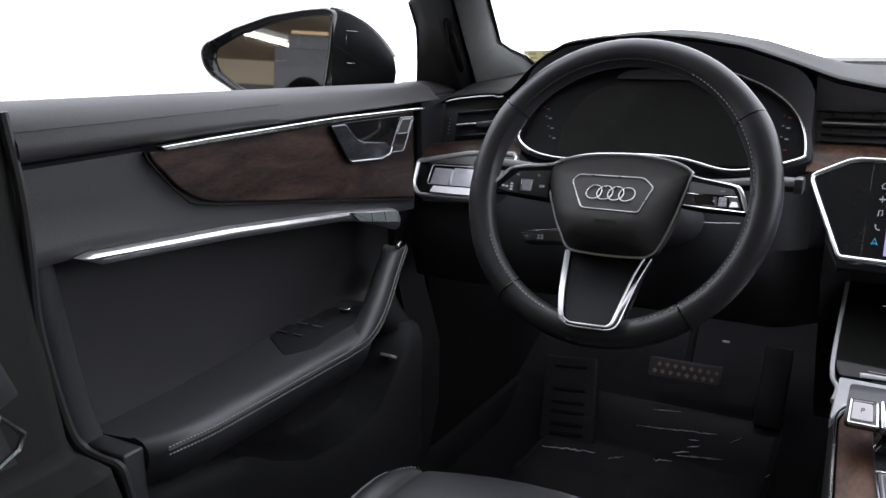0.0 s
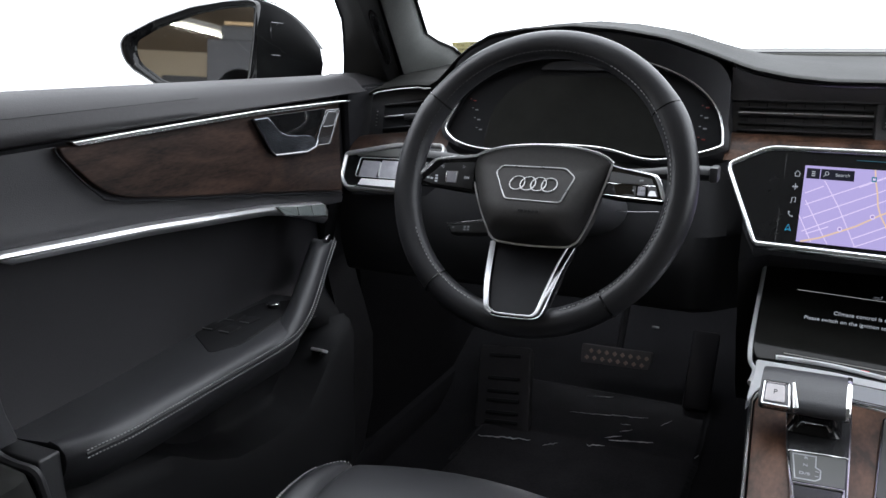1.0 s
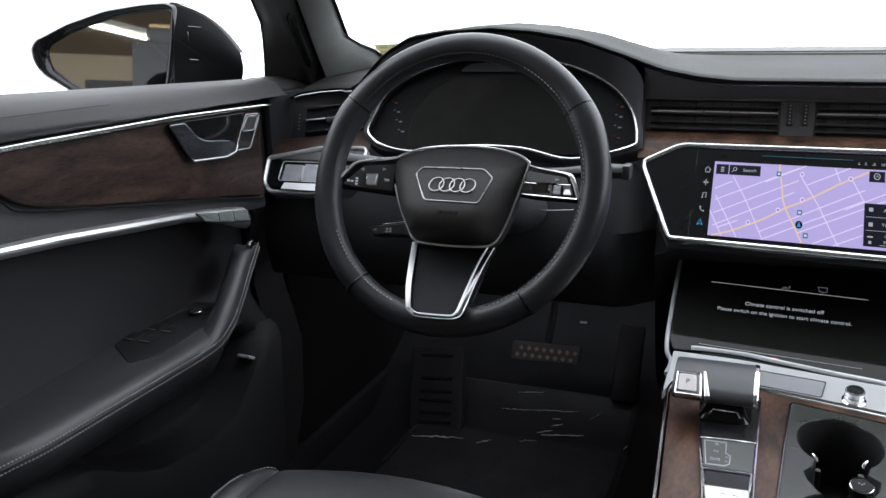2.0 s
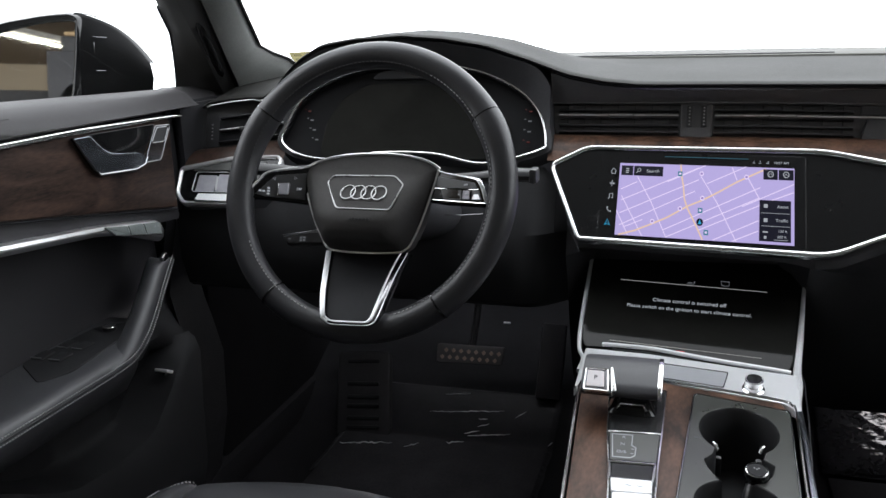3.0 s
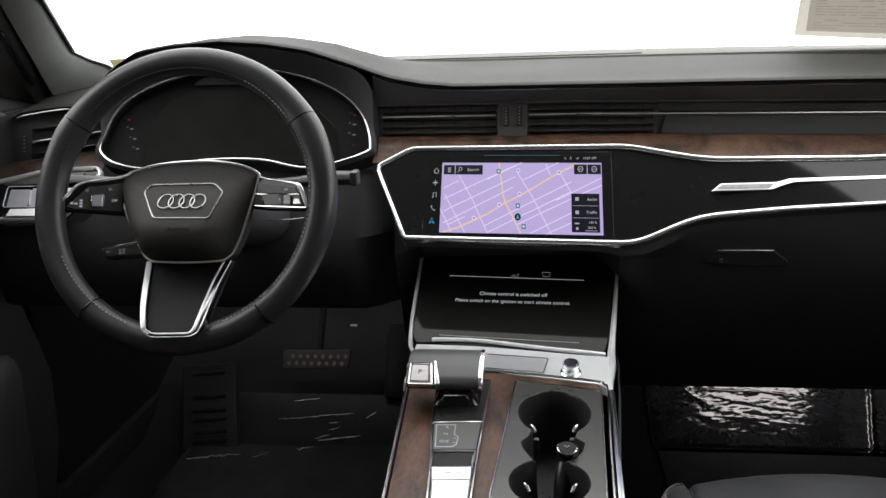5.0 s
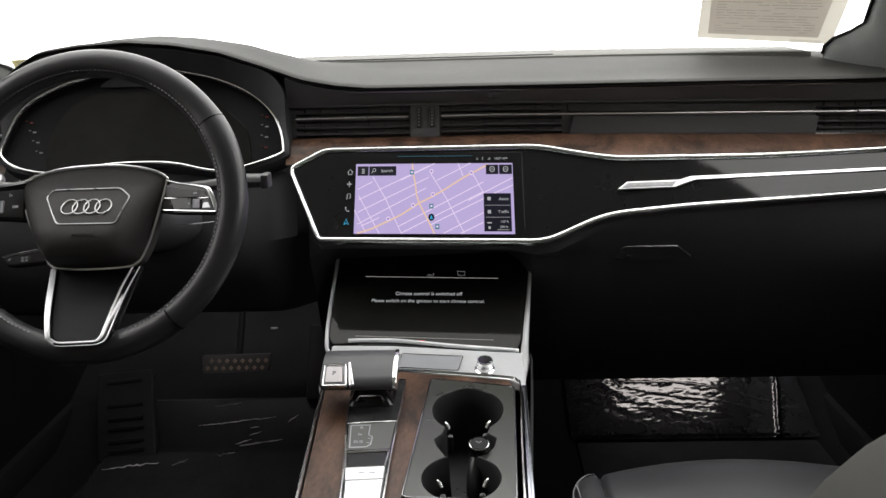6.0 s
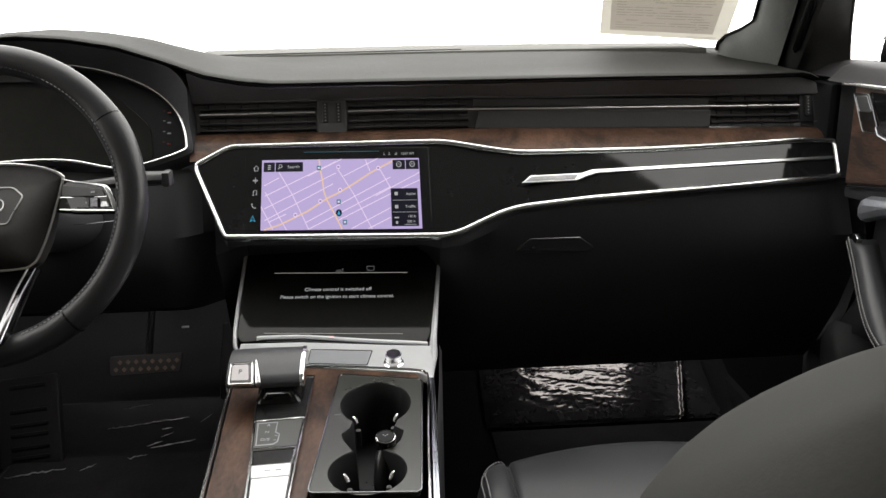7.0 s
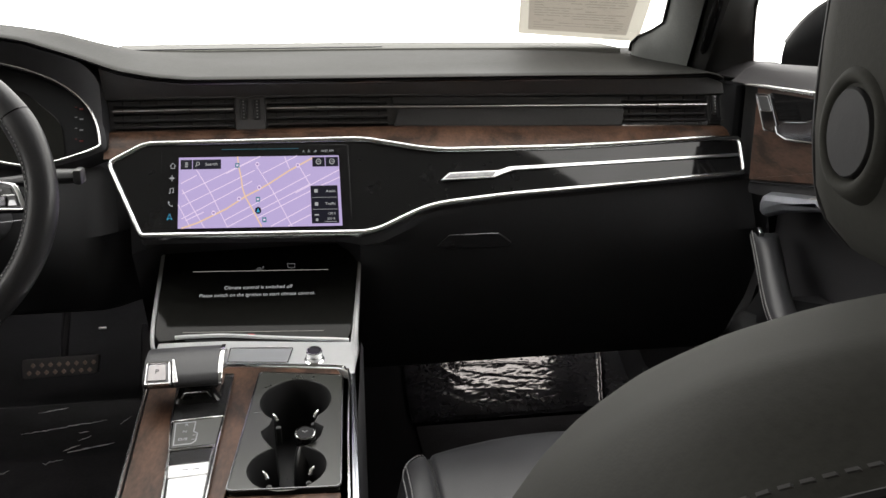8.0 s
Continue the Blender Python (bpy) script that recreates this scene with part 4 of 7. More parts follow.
def steering_wheel():
    s = thing("steering_wheel", "black leather three-spoke steering wheel with chrome details", "steering wheel", tuple(WC))
    path, rad = [], []
    for k in range(128):
        a = 2 * math.pi * k / 128
        deg = math.degrees(a)
        path.append(on_wheel(*rim_at(a), 0))
        rest = max(math.exp(-((deg - 28) / 9) ** 2), math.exp(-((deg - 152) / 9) ** 2))
        root = max(math.exp(-((deg - 356) / 14) ** 2), math.exp(-((deg + 4) / 14) ** 2), math.exp(-((deg - 184) / 14) ** 2))
        rad.append(0.0166 + 0.0016 * rest + 0.0008 * root)
    part("rim", tube(path, rad, 22, True, 0.94, up=tuple(WW)), WHEEL_LEATHER, s, "smooth black leather rim")
    for deg in (33.5, 146, 231, 308.5):
        a = radians(deg)
        u, v = rim_at(a)
        c = on_wheel(u, v, 0)
        out = (WU * math.cos(a) + WV * math.sin(a)).normalized()
        ring = [c + out * (0.0171 * math.cos(b)) + WW * (0.0161 * math.sin(b)) for b in np.linspace(0, 2 * math.pi, 28, endpoint=False)]
        part("rim_seam", tube(ring, 0.0011, 6, True), PIANO, s, "sewn rim joint")
    # cross-stitch along the inner side of the rim
    # darker thread on the upper arcs puts shade into the stitching's colour
    for a0, a1, thread in ((2, 62, THREAD), (62, 150, THREAD_SHADED), (152, 178, THREAD_SHADED), (206, 250, THREAD), (291, 356, THREAD)):
        arc = [on_wheel(*rim_at(radians(a), 0.0118), 0.0118) for a in np.linspace(a0, a1, 44)]
        stitches(arc, tuple(WW * 0.0009), s, 0.0026, 0.0026, 0.00048, material=thread)
    # airbag cover, domed, with a thin bright edge
    hub = [tuple(p)[:2] for p in spline([(u, v, 0) for u, v in ((-0.0965, 0.0300), (-0.090, 0.0352), (-0.078, 0.0408), (-0.050, 0.0480), (-0.013, 0.0512), (0.020, 0.0512), (0.050, 0.0472), (0.0686, 0.0412), (0.0765, 0.0358), (0.0775, 0.0318), (0.0700, 0.0010), (0.0603, -0.0330), (0.0505, -0.0570), (0.0445, -0.0640), (0.0330, -0.0685), (-0.010, -0.0706), (-0.0480, -0.0690), (-0.0590, -0.0640), (-0.0640, -0.0555), (-0.0757, -0.0350), (-0.0884, -0.0050), (-0.0962, 0.0206))], 3, True)]
    cen = Vector((-0.008, -0.010))
    loops = []
    for k, g in ((1.0, -0.5), (1.0, 0.0), (0.985, 0.16), (0.96, 0.33), (0.92, 0.50), (0.86, 0.68), (0.78, 0.83), (0.68, 0.94), (0.55, 1.0), (0.38, 1.0), (0.2, 1.0)):
        row = []
        for u, v in hub:
            uu, vv = cen.x + (u - cen.x) * k, cen.y + (v - cen.y) * k
            row.append(on_wheel(uu, vv, -0.033 + (hub_dome(vv) + 0.033) * g))
        loops.append(row)
    part("airbag_cover", rings(bmesh.new(), loops, True, True, True), AIRBAG, s, "soft black airbag cover", 80)
    part("cover_edge", tube([on_wheel(u, v, -0.0315) for u, v in offset(hub, -0.0012)], 0.0016, 8, True), SWITCH_RIM, s, "thin chrome edge")
    # badge field
    fb = lambda u, v, h: on_wheel(u, v, hub_dome(v) + 0.0004 + h)
    bad = dense(rounded([(-0.0586, 0.0122), (-0.0535, 0.0228), (0.0275, 0.0240), (0.0423, 0.0116), (0.0348, -0.0240), (-0.0345, -0.0238)], [0.004, 0.005, 0.005, 0.004, 0.005, 0.005], 3), 0.006)
    part("badge_frame", band(bad, fb, 0.0016, 0.0012, 0.003), BADGE, s, "chrome badge outline")
    for cx in (-0.0252, -0.0119, 0.0013, 0.0146):
        ring = [fb(cx + 0.0092 * math.cos(a), -0.0014 + 0.0092 * math.sin(a), 0.0012) for a in np.linspace(0, 2 * math.pi, 36, endpoint=False)]
        part("badge_ring", tube(ring, 0.0008, 6, True), BADGE, s, "chrome ring")
    for k in range(6):
        x = -0.0140 + k * 0.0045
        part("embossed_mark", slab([(x, -0.0378), (x + 0.0034, -0.0378), (x + 0.0034, -0.0352), (x, -0.0352)], lambda u, v, h: fb(u, v, h + 0.0004), 0.001, 0.0002), RUBBER, s)
    # side spokes, rising from the hub to the rim
    f0 = lambda u, v, h: on_wheel(u, v, -0.032 + 0.032 * min(1, max(0, (abs(u) - 0.09) / 0.06)) + h)
    left = [(-0.086, 0.0350), (-0.130, 0.0225), (-0.1393, 0.0170), (-0.1578, -0.0100), (-0.1543, -0.0128), (-0.1396, -0.0125), (-0.086, -0.0135)]
    right = [(0.074, 0.0330), (0.114, 0.0240), (0.1363, 0.0178), (0.1435, 0.0047), (0.1500, -0.0115), (0.1440, -0.0128), (0.070, -0.0050)]

    def along(pts):
        return dense(pts, 0.006)
    sp = part("spoke", slab(along(left), f0, 0.014, 0.0012, 0.0), PIANO, s, "piano-black spoke with buttons")
    edge = [(-0.084, 0.0378), (-0.097, 0.0335), (-0.115, 0.0286), (-0.131, 0.0236), (-0.1385, 0.0190), (-0.1435, 0.0125), (-0.1520, 0.0000), (-0.1570, -0.0090)]
    part("spoke_edge", tube([f0(u, v, 0.0015) for u, v in spline2(edge, 3)], [0.0012 + 0.0016 * smoothstep(0, 14, i) - 0.0012 * smoothstep(17, 21, i) for i in range(22)], 8, flat=0.6), SWITCH_RIM, sp, "bright aluminium edge")
    part("key_panel", slab(along([(-0.093, 0.0255), (-0.128, 0.0180), (-0.1480, -0.0075), (-0.1395, -0.0095), (-0.093, -0.0090)]), f0, 0.002, 0.0006, 0.0014), SATIN, sp, "dark key panel")
    part("roller", slab(rounded([(-0.1222, 0.0078), (-0.1218, -0.0058), (-0.1112, -0.0046), (-0.1105, 0.0098)], 0.0012, 2), f0, 0.004, 0.0012, 0.0042), KEY_PALE, sp, "grey ribbed roller")
    part("roller_edge", tube([f0(u, v, 0.0040) for u, v in dense([(-0.1226, 0.0080), (-0.1221, -0.0062), (-0.1108, -0.0050), (-0.1101, 0.0101)], 0.004)], 0.00045, 5, True), CHROME, sp)
    rot = WW.to_track_quat("Z", "Y").to_matrix().to_4x4()
    turn = Matrix((WU, WV, WW)).transposed().to_4x4()
    words("VIEW", Matrix.Translation(f0(-0.1020, 0.0035, 0.0018)) @ turn, 0.0048, PRINT, sp)
    for pts in (((-0.1300, 0.0138), (-0.1272, 0.0152), (-0.1272, 0.0124)), ((-0.1034, 0.0172), (-0.1062, 0.0186), (-0.1062, 0.0158))):
        part("key_symbol", tube([f0(u, v, 0.0018) for u, v in pts], 0.0004, 5, True), PRINT, sp)
    for u0, v0 in ((-0.1425, -0.0030), (-0.1385, -0.0032), (-0.1335, 0.0010), (-0.1335, -0.0025), (-0.1335, -0.0060)):
        part("key_symbol", slab([(u0 - 0.0014, v0 - 0.0011), (u0 + 0.0014, v0 - 0.0011), (u0 + 0.0014, v0 + 0.0011), (u0 - 0.0014, v0 + 0.0011)], f0, 0.0004, 0.0001, 0.0018), PRINT, sp)
    sp = part("spoke", slab(along(right)[::-1], f0, 0.014, 0.0012, 0.0), PIANO, s, "piano-black spoke with buttons")
    edge = [(0.079, 0.0322), (0.095, 0.0284), (0.114, 0.0240), (0.1330, 0.0190), (0.1385, 0.0142), (0.1435, 0.0047), (0.1470, -0.0045), (0.1492, -0.0108)]
    part("spoke_edge", tube([f0(u, v, 0.0015) for u, v in spline2(edge, 3)], [0.0013 + 0.0015 * smoothstep(2, 12, i) - 0.0012 * smoothstep(18, 21, i) for i in range(22)], 8, flat=0.6), SWITCH_RIM, sp, "bright aluminium edge")
    for o in ([(0.078, 0.0255), (0.1310, 0.0150), (0.1355, 0.0072), (0.0770, 0.0118)], [(0.0760, 0.0102), (0.0915, 0.0092), (0.0925, -0.0030), (0.0735, -0.0018)], [(0.0935, 0.0090), (0.1130, 0.0074), (0.1140, -0.0048), (0.0945, -0.0032)], [(0.1375, 0.0052), (0.1425, -0.0066), (0.1275, -0.0058), (0.1265, 0.0058)]):
        part("key", slab(rounded(o, 0.0008, 2), f0, 0.002, 0.0005, 0.0014), SATIN, sp)
    part("roller", slab(rounded([(0.1150, 0.0066), (0.1260, 0.0054), (0.1265, -0.0056), (0.1150, -0.0046)], 0.001, 2), f0, 0.004, 0.0010, 0.0040), KEY_LILAC, sp, "grey ribbed roller")
    part("key_symbol", slab([(0.1310, 0.0012), (0.1370, 0.0005), (0.1400, -0.0056), (0.1290, -0.0048), (0.1295, -0.0020)], f0, 0.0006, 0.0001, 0.0021), SILVER, sp, "bright key face")
    for u0, v0, n in ((0.0850, 0.0170, 2), (0.1180, 0.0128, 2), (0.0845, 0.0040, 1), (0.1035, 0.0024, 3), (0.1210, 0.0010, 2)):
        for k in range(n):
            part("key_symbol", slab([(u0 - 0.0012 + 0.003 * k, v0 - 0.0010), (u0 + 0.0012 + 0.003 * k, v0 - 0.0010), (u0 + 0.0012 + 0.003 * k, v0 + 0.0010), (u0 - 0.0012 + 0.003 * k, v0 + 0.0010)], f0, 0.0004, 0.0001, 0.0018 if u0 < 0.115 or u0 > 0.13 else 0.0044), PRINT_DIM, sp)
    part("row_line", tube([f0(u, v, 0.0012) for u, v in ((0.076, 0.0112), (0.105, 0.0090), (0.137, 0.0062))], 0.0004, 5), CHROME, sp)
    part("row_line", tube([f0(u, v, 0.0012) for u, v in ((0.0725, -0.0028), (0.105, -0.0056), (0.1475, -0.0108))], 0.0007, 5), CHROME, sp)
    part("lower_line", tube([f0(u, v, -0.006) for u, v in ((0.089, -0.0200), (0.115, -0.0212), (0.143, -0.0214))], 0.0005, 6), DARKMETAL, s)
    # lower spoke: a bright fork with a black insert
    fl = lambda u, v, h: on_wheel(u, v, curve([(-0.166, 0.0185), (-0.150, 0.0165), (-0.136, 0.0085), (-0.07, -0.0440)], v) + h)
    outer_r = [(-0.0615, -0.0705), (-0.0460, -0.1215), (-0.0345, -0.1515), (-0.0310, -0.1568), (-0.0245, -0.1605), (-0.0160, -0.1622), (0.0200, -0.1612), (0.0295, -0.1590), (0.0345, -0.1555), (0.0375, -0.1480), (0.0395, -0.1280), (0.0413, -0.0980), (0.0466, -0.0690)]
    inner_r = [(-0.0545, -0.0705), (-0.0392, -0.1215), (-0.0297, -0.1490), (-0.0270, -0.1535), (-0.0225, -0.1562), (-0.0150, -0.1575), (0.0190, -0.1566), (0.0240, -0.1550), (0.0268, -0.1515), (0.0282, -0.1460), (0.0297, -0.1230), (0.0312, -0.0930), (0.0350, -0.0700)]
    loops = []
    for k, h in ((0, -0.012), (0, 0.003), (0.15, 0.0062), (0.4, 0.0070), (0.6, 0.0070), (0.85, 0.0058), (1, 0.002), (1, -0.012)):
        loops.append([fl(*tuple(Vector(a).lerp(Vector(b), k)), h) for a, b in zip(outer_r, inner_r)])
    part("lower_fork", rings(bmesh.new(), loops, False), DARKMETAL, s, "forked lower spoke in dark chrome")
    # pale bars paint the bright reflections on the fork's edges and left leg
    for kk, r in ((0.10, 0.0008), (0.84, 0.0015)):
        pts = [fl(*tuple(Vector(a).lerp(Vector(b), kk)), 0.0058) for a, b in zip(outer_r, inner_r)]
        part("fork_glint", tube(spline(pts, 3), r, 6), SILVER, s, "pale edge line drawn as reflected light")
    pts = [fl(*tuple(Vector(a).lerp(Vector(b), 0.45)), 0.0058) for a, b in list(zip(outer_r, inner_r))[:5]]
    part("fork_glint", tube(spline(pts, 3), 0.0024, 8, flat=0.6), SILVER, s, "pale leg face drawn as reflected light")
    part("fork_insert", slab(inner_r[::-1], fl, 0.012, 0.001, 0.001), FACE, s, "satin black insert")
    m = Matrix.Translation(on_wheel(-0.006, -0.010, -0.055)) @ rot
    part("hub_back", lathe([(0.046, 0.0), (0.052, 0.012), (0.046, 0.024)], m), PLASTIC, s)


steering_wheel()


def column():
    c = thing("steering_column", "black plastic steering column shroud with stalks", "steering column", (-0.366, 0.75, 0.62))
    a, b = on_wheel(0, -0.010, -0.060), Vector((-0.366, 0.88, 0.575))
    secs = []
    for t in (0, 0.08, 0.5, 1):
        o = a.lerp(b, t)
        k = 0.8 if t == 0 else 1
        secs.append([o + Vector((0.060 * k * math.cos(x), 0, 0.040 * k * math.sin(x))) for x in np.linspace(0, 2 * math.pi, 24, endpoint=False)])
    part("shroud", loft(secs, True, True), PLASTIC, c)
    st = part("wiper_stalk", tube([(-0.31, 0.70, 0.665), (-0.25, 0.69, 0.672), (-0.205, 0.68, 0.678), (-0.178, 0.675, 0.679)], [0.008, 0.009, 0.012, 0.011], 10, flat=0.75), SATIN, c, "black control stalk")
    part("stalk_end", rbox((0.010, 0.022, 0.018), pose(-0.176, 0.674, 0.679), 0.003), BUTTON, st)
    fs = lambda u, v, h: on_wheel(u, v, -0.06 + h)
    st = part("cruise_stalk", slab(rounded([(-0.1365, -0.0510), (-0.1275, -0.0645), (-0.0860, -0.0610), (-0.0700, -0.0600), (-0.0700, -0.0395)], 0.004), fs, 0.018, 0.003), SATIN, c, "lower cruise control stalk")
    for u0, v0 in ((-0.1085, -0.0535), (-0.1085, -0.0570), (-0.1035, -0.0530), (-0.1035, -0.0565), (-0.1245, -0.0555)):
        part("stalk_mark", slab([(u0 - 0.0015, v0 - 0.001), (u0 + 0.0015, v0 - 0.001), (u0 + 0.0015, v0 + 0.001), (u0 - 0.0015, v0 + 0.001)], fs, 0.0004, 0.0001, 0.0004), PRINT_DIM, st)
    part("stalk_edge", tube([fs(-0.1350, -0.0512, -0.001), fs(-0.072, -0.0402, -0.001)], 0.0008, 6), DARKMETAL, st)
    part("turn_stalk", tube([(-0.42, 0.70, 0.665), (-0.52, 0.69, 0.675), (-0.585, 0.685, 0.678)], [0.008, 0.010, 0.012], 10, flat=0.75), SATIN, c, "black control stalk")


column()


# ---- screens ----
def touchscreen():
    d = thing("touchscreen", "glossy centre touchscreen showing a lilac street map", "display", (0.02, 0.80, 0.625))
    part("glass", slab(rounded([(-0.112, 0.577), (0.143, 0.577), (0.143, 0.681), (-0.112, 0.681)], 0.004), on_trim, 0.002, 0.0004, 0.0012), PIANO, d, "black display glass")
    lilac = glow("lilac map ground", (0.52, 0.43, 0.74), 0.92)
    road = glow("pale map streets", (0.80, 0.66, 0.90), 0.95)
    yellow = glow("yellow map road", (0.86, 0.60, 0.42), 0.92)
    dark = glow("dark map keys", (0.02, 0.02, 0.035), 0.5)
    teal = glow("teal map markers", (0.06, 0.22, 0.30), 0.9)
    violet = glow("violet map symbols", (0.42, 0.30, 0.62), 0.8)
    cyan = glow("cyan symbol", (0.05, 0.45, 0.75), 0.8)
    x0, x1, z0, z1 = -0.0880, 0.1295, 0.583, 0.6668
    sc = part("map", slab([(x0, z0), (x1, z0), (x1, z1), (x0, z1)], on_trim, 0.0008, 0.0001, 0.0026), lilac, d, "lit lilac street map")

    def street(a, b, w, m, h, name="street"):
        a, b = Vector(a), Vector(b)
        # keep the line within the lit field
        ts = [0.0, 1.0]
        dd = b - a
        for i, lo, hi in ((0, x0, x1), (1, z0, z1)):
            if abs(dd[i]) > 1e-9:
                u, v = (lo - a[i]) / dd[i], (hi - a[i]) / dd[i]
                ts = [max(ts[0], min(u, v)), min(ts[1], max(u, v))]
        if ts[1] <= ts[0]:
            return
        p, q = a + dd * ts[0], a + dd * ts[1]
        n = Vector((-(q - p).y, (q - p).x)).normalized() * w
        part(name, slab([tuple(p - n), tuple(q - n), tuple(q + n), tuple(p + n)], on_trim, 0.0002, 0.00003, h), m, sc)
    for line in ([(-0.0846, 0.6355), (-0.0639, 0.6449)], [(-0.0829, 0.6230), (0.0147, 0.6640)], [(-0.0837, 0.6079), (0.0146, 0.6500)], [(-0.0832, 0.5939), (0.0107, 0.6369)], [(-0.0266, 0.5914), (0.0896, 0.6440)], [(-0.0227, 0.5837), (0.0892, 0.6325)], [(0.0250, 0.6459), (0.0722, 0.6668)], [(0.0168, 0.5933), (0.0889, 0.6240)], [(0.0345, 0.5834), (0.0883, 0.6075)], [(0.0572, 0.5833), (0.0879, 0.5962)], [(0.0684, 0.6218), (0.1290, 0.6490)], [(0.0890, 0.6249), (0.1290, 0.6400)], [(-0.0780, 0.5917), (-0.0537, 0.6015)], [(-0.0245, 0.6464), (0.0252, 0.6680)], [(-0.0640, 0.6514), (-0.0451, 0.6238), (-0.0227, 0.5830)], [(-0.0830, 0.6280), (-0.0530, 0.5830)], [(0.0173, 0.6540), (0.0377, 0.6254), (0.0625, 0.5830)], [(0.0553, 0.6660), (0.0615, 0.6513)], [(0.0745, 0.6546), (0.0892, 0.6306)], [(-0.0880, 0.6105), (-0.0713, 0.5835)]):
        for a, b in zip(line, line[1:]):
            street(a, b, 0.00055, road, 0.0029)
    for line in ([(-0.0830, 0.5830), (-0.0624, 0.5887), (-0.0395, 0.5981), (-0.0241, 0.6046), (-0.0062, 0.6145), (0.0016, 0.6190), (0.0197, 0.6266), (0.0352, 0.6344), (0.0614, 0.6490), (0.0960, 0.6650)], [(-0.0090, 0.6685), (-0.0068, 0.6531), (-0.0041, 0.6416), (-0.0023, 0.6280), (0.0016, 0.6178), (0.0105, 0.6033), (0.0222, 0.5830)]):
        for a, b in zip(line, line[1:]):
            street(a, b, 0.0009, yellow, 0.0031, "main_road")
    for x, z, m in ((-0.009, 0.656, teal), (0.018, 0.657, road), (0.073, 0.655, road), (0.020, 0.629, road), (-0.007, 0.616, road), (-0.041, 0.600, road), (0.018, 0.615, teal), (0.018, 0.602, dark), (0.026, 0.591, teal)):
        r = 0.0042 if m is dark else 0.0028
        o = [(x + r * math.cos(a), z + r * math.sin(a)) for a in np.linspace(0, 2 * math.pi, 16, endpoint=False)] if m is not teal else [(x - r, z - r), (x + r, z - r), (x + r, z + r), (x - r, z + r)]
        part("marker", slab(o, on_trim, 0.0002, 0.00003, 0.0033), m, sc)
        q = r * 0.5
        part("marker_symbol", slab([(x - q, z - q), (x + q, z - q), (x, z + q * 1.4)] if m is dark else [(x - q, z - q * 0.8), (x + q, z - q * 0.8), (x + q, z + q * 0.8), (x - q, z + q * 0.8)], on_trim, 0.0002, 0.00003, 0.0035), cyan if m is dark else (road if m is teal else violet), sc)
    for o in ([(-0.0855, 0.652), (-0.070, 0.652), (-0.070, 0.6635), (-0.0855, 0.6635)], [(-0.069, 0.652), (-0.031, 0.652), (-0.031, 0.6635), (-0.069, 0.6635)], [(0.093, 0.653), (0.110, 0.653), (0.110, 0.6645), (0.093, 0.6645)], [(0.111, 0.653), (0.1285, 0.653), (0.1285, 0.6645), (0.111, 0.6645)], [(0.089, 0.5855), (0.1255, 0.5855), (0.1255, 0.630), (0.089, 0.630)]):
        part("key", slab(o, on_trim, 0.0004, 0.00005, 0.0036), dark, sc, "dark map key")
    rot = pose(0, 0, 0, 90 - 37.6)

    def put(body, x, z, size, m=PRINT, align="CENTER"):
        return words(body, Matrix.Translation(on_trim(x, z, 0.0042)) @ rot, size, m, sc, "lettering", align)
    put("Search", -0.0440, 0.6575, 0.0062)
    put("Assist", 0.116, 0.623, 0.0056)
    put("Traffic", 0.115, 0.608, 0.0056)
    put("130 ft", 0.116, 0.5965, 0.0046)
    put("300 ft", 0.115, 0.5905, 0.0046)
    put("10:57 AM", 0.114, 0.6718, 0.0046, PRINT)

    def bars(name, items, m=PRINT):
        for a, b, c, e in items:
            part(name, slab([(a, b), (c, b), (c, e), (a, e)], on_trim, 0.0002, 0.00003, 0.0042), m, sc)
    bars("symbol", [(-0.0795, 0.6545 + 0.0022 * i, -0.0755, 0.6557 + 0.0022 * i) for i in range(3)] + [(0.094, 0.6215, 0.0985, 0.6255), (0.094, 0.606, 0.0985, 0.610), (0.093, 0.5945, 0.099, 0.596), (0.0945, 0.588, 0.0975, 0.591), (0.091, 0.6155, 0.124, 0.6159), (0.091, 0.6015, 0.124, 0.6019), (0.106, 0.587, 0.122, 0.5875), (0.080, 0.6708, 0.083, 0.6712), (0.0813, 0.6708, 0.0817, 0.6738), (0.087, 0.6708, 0.0905, 0.6712), (0.0885, 0.6722, 0.0893, 0.6738), (0.096, 0.6708, 0.0995, 0.6714), (0.0975, 0.6724, 0.0995, 0.6730)])
    for x in (0.1015, 0.1198):
        ring = [on_trim(x + 0.0032 * math.cos(a), 0.6588 + 0.0032 * math.sin(a), 0.0042) for a in np.linspace(0, 2 * math.pi, 20, endpoint=False)]
        part("symbol", tube(ring, 0.0005, 5, True), PRINT, sc)
    ring = [on_trim(-0.062 + 0.002 * math.cos(a), 0.6585 + 0.002 * math.sin(a), 0.0042) for a in np.linspace(0, 2 * math.pi, 16, endpoint=False)]
    part("symbol", tube(ring, 0.0004, 5, True), PRINT, sc)
    part("symbol", tube([on_trim(-0.0635, 0.657, 0.0042), on_trim(-0.0655, 0.6548, 0.0042)], 0.0004, 5), PRINT, sc)
    for x, z in ((0.1015, 0.6588), (0.1198, 0.6588)):
        part("symbol", tube([on_trim(x - 0.0016, z - 0.0008, 0.0042), on_trim(x, z + 0.001, 0.0042), on_trim(x + 0.0016, z - 0.0008, 0.0042)], 0.0004, 5), PRINT, sc)
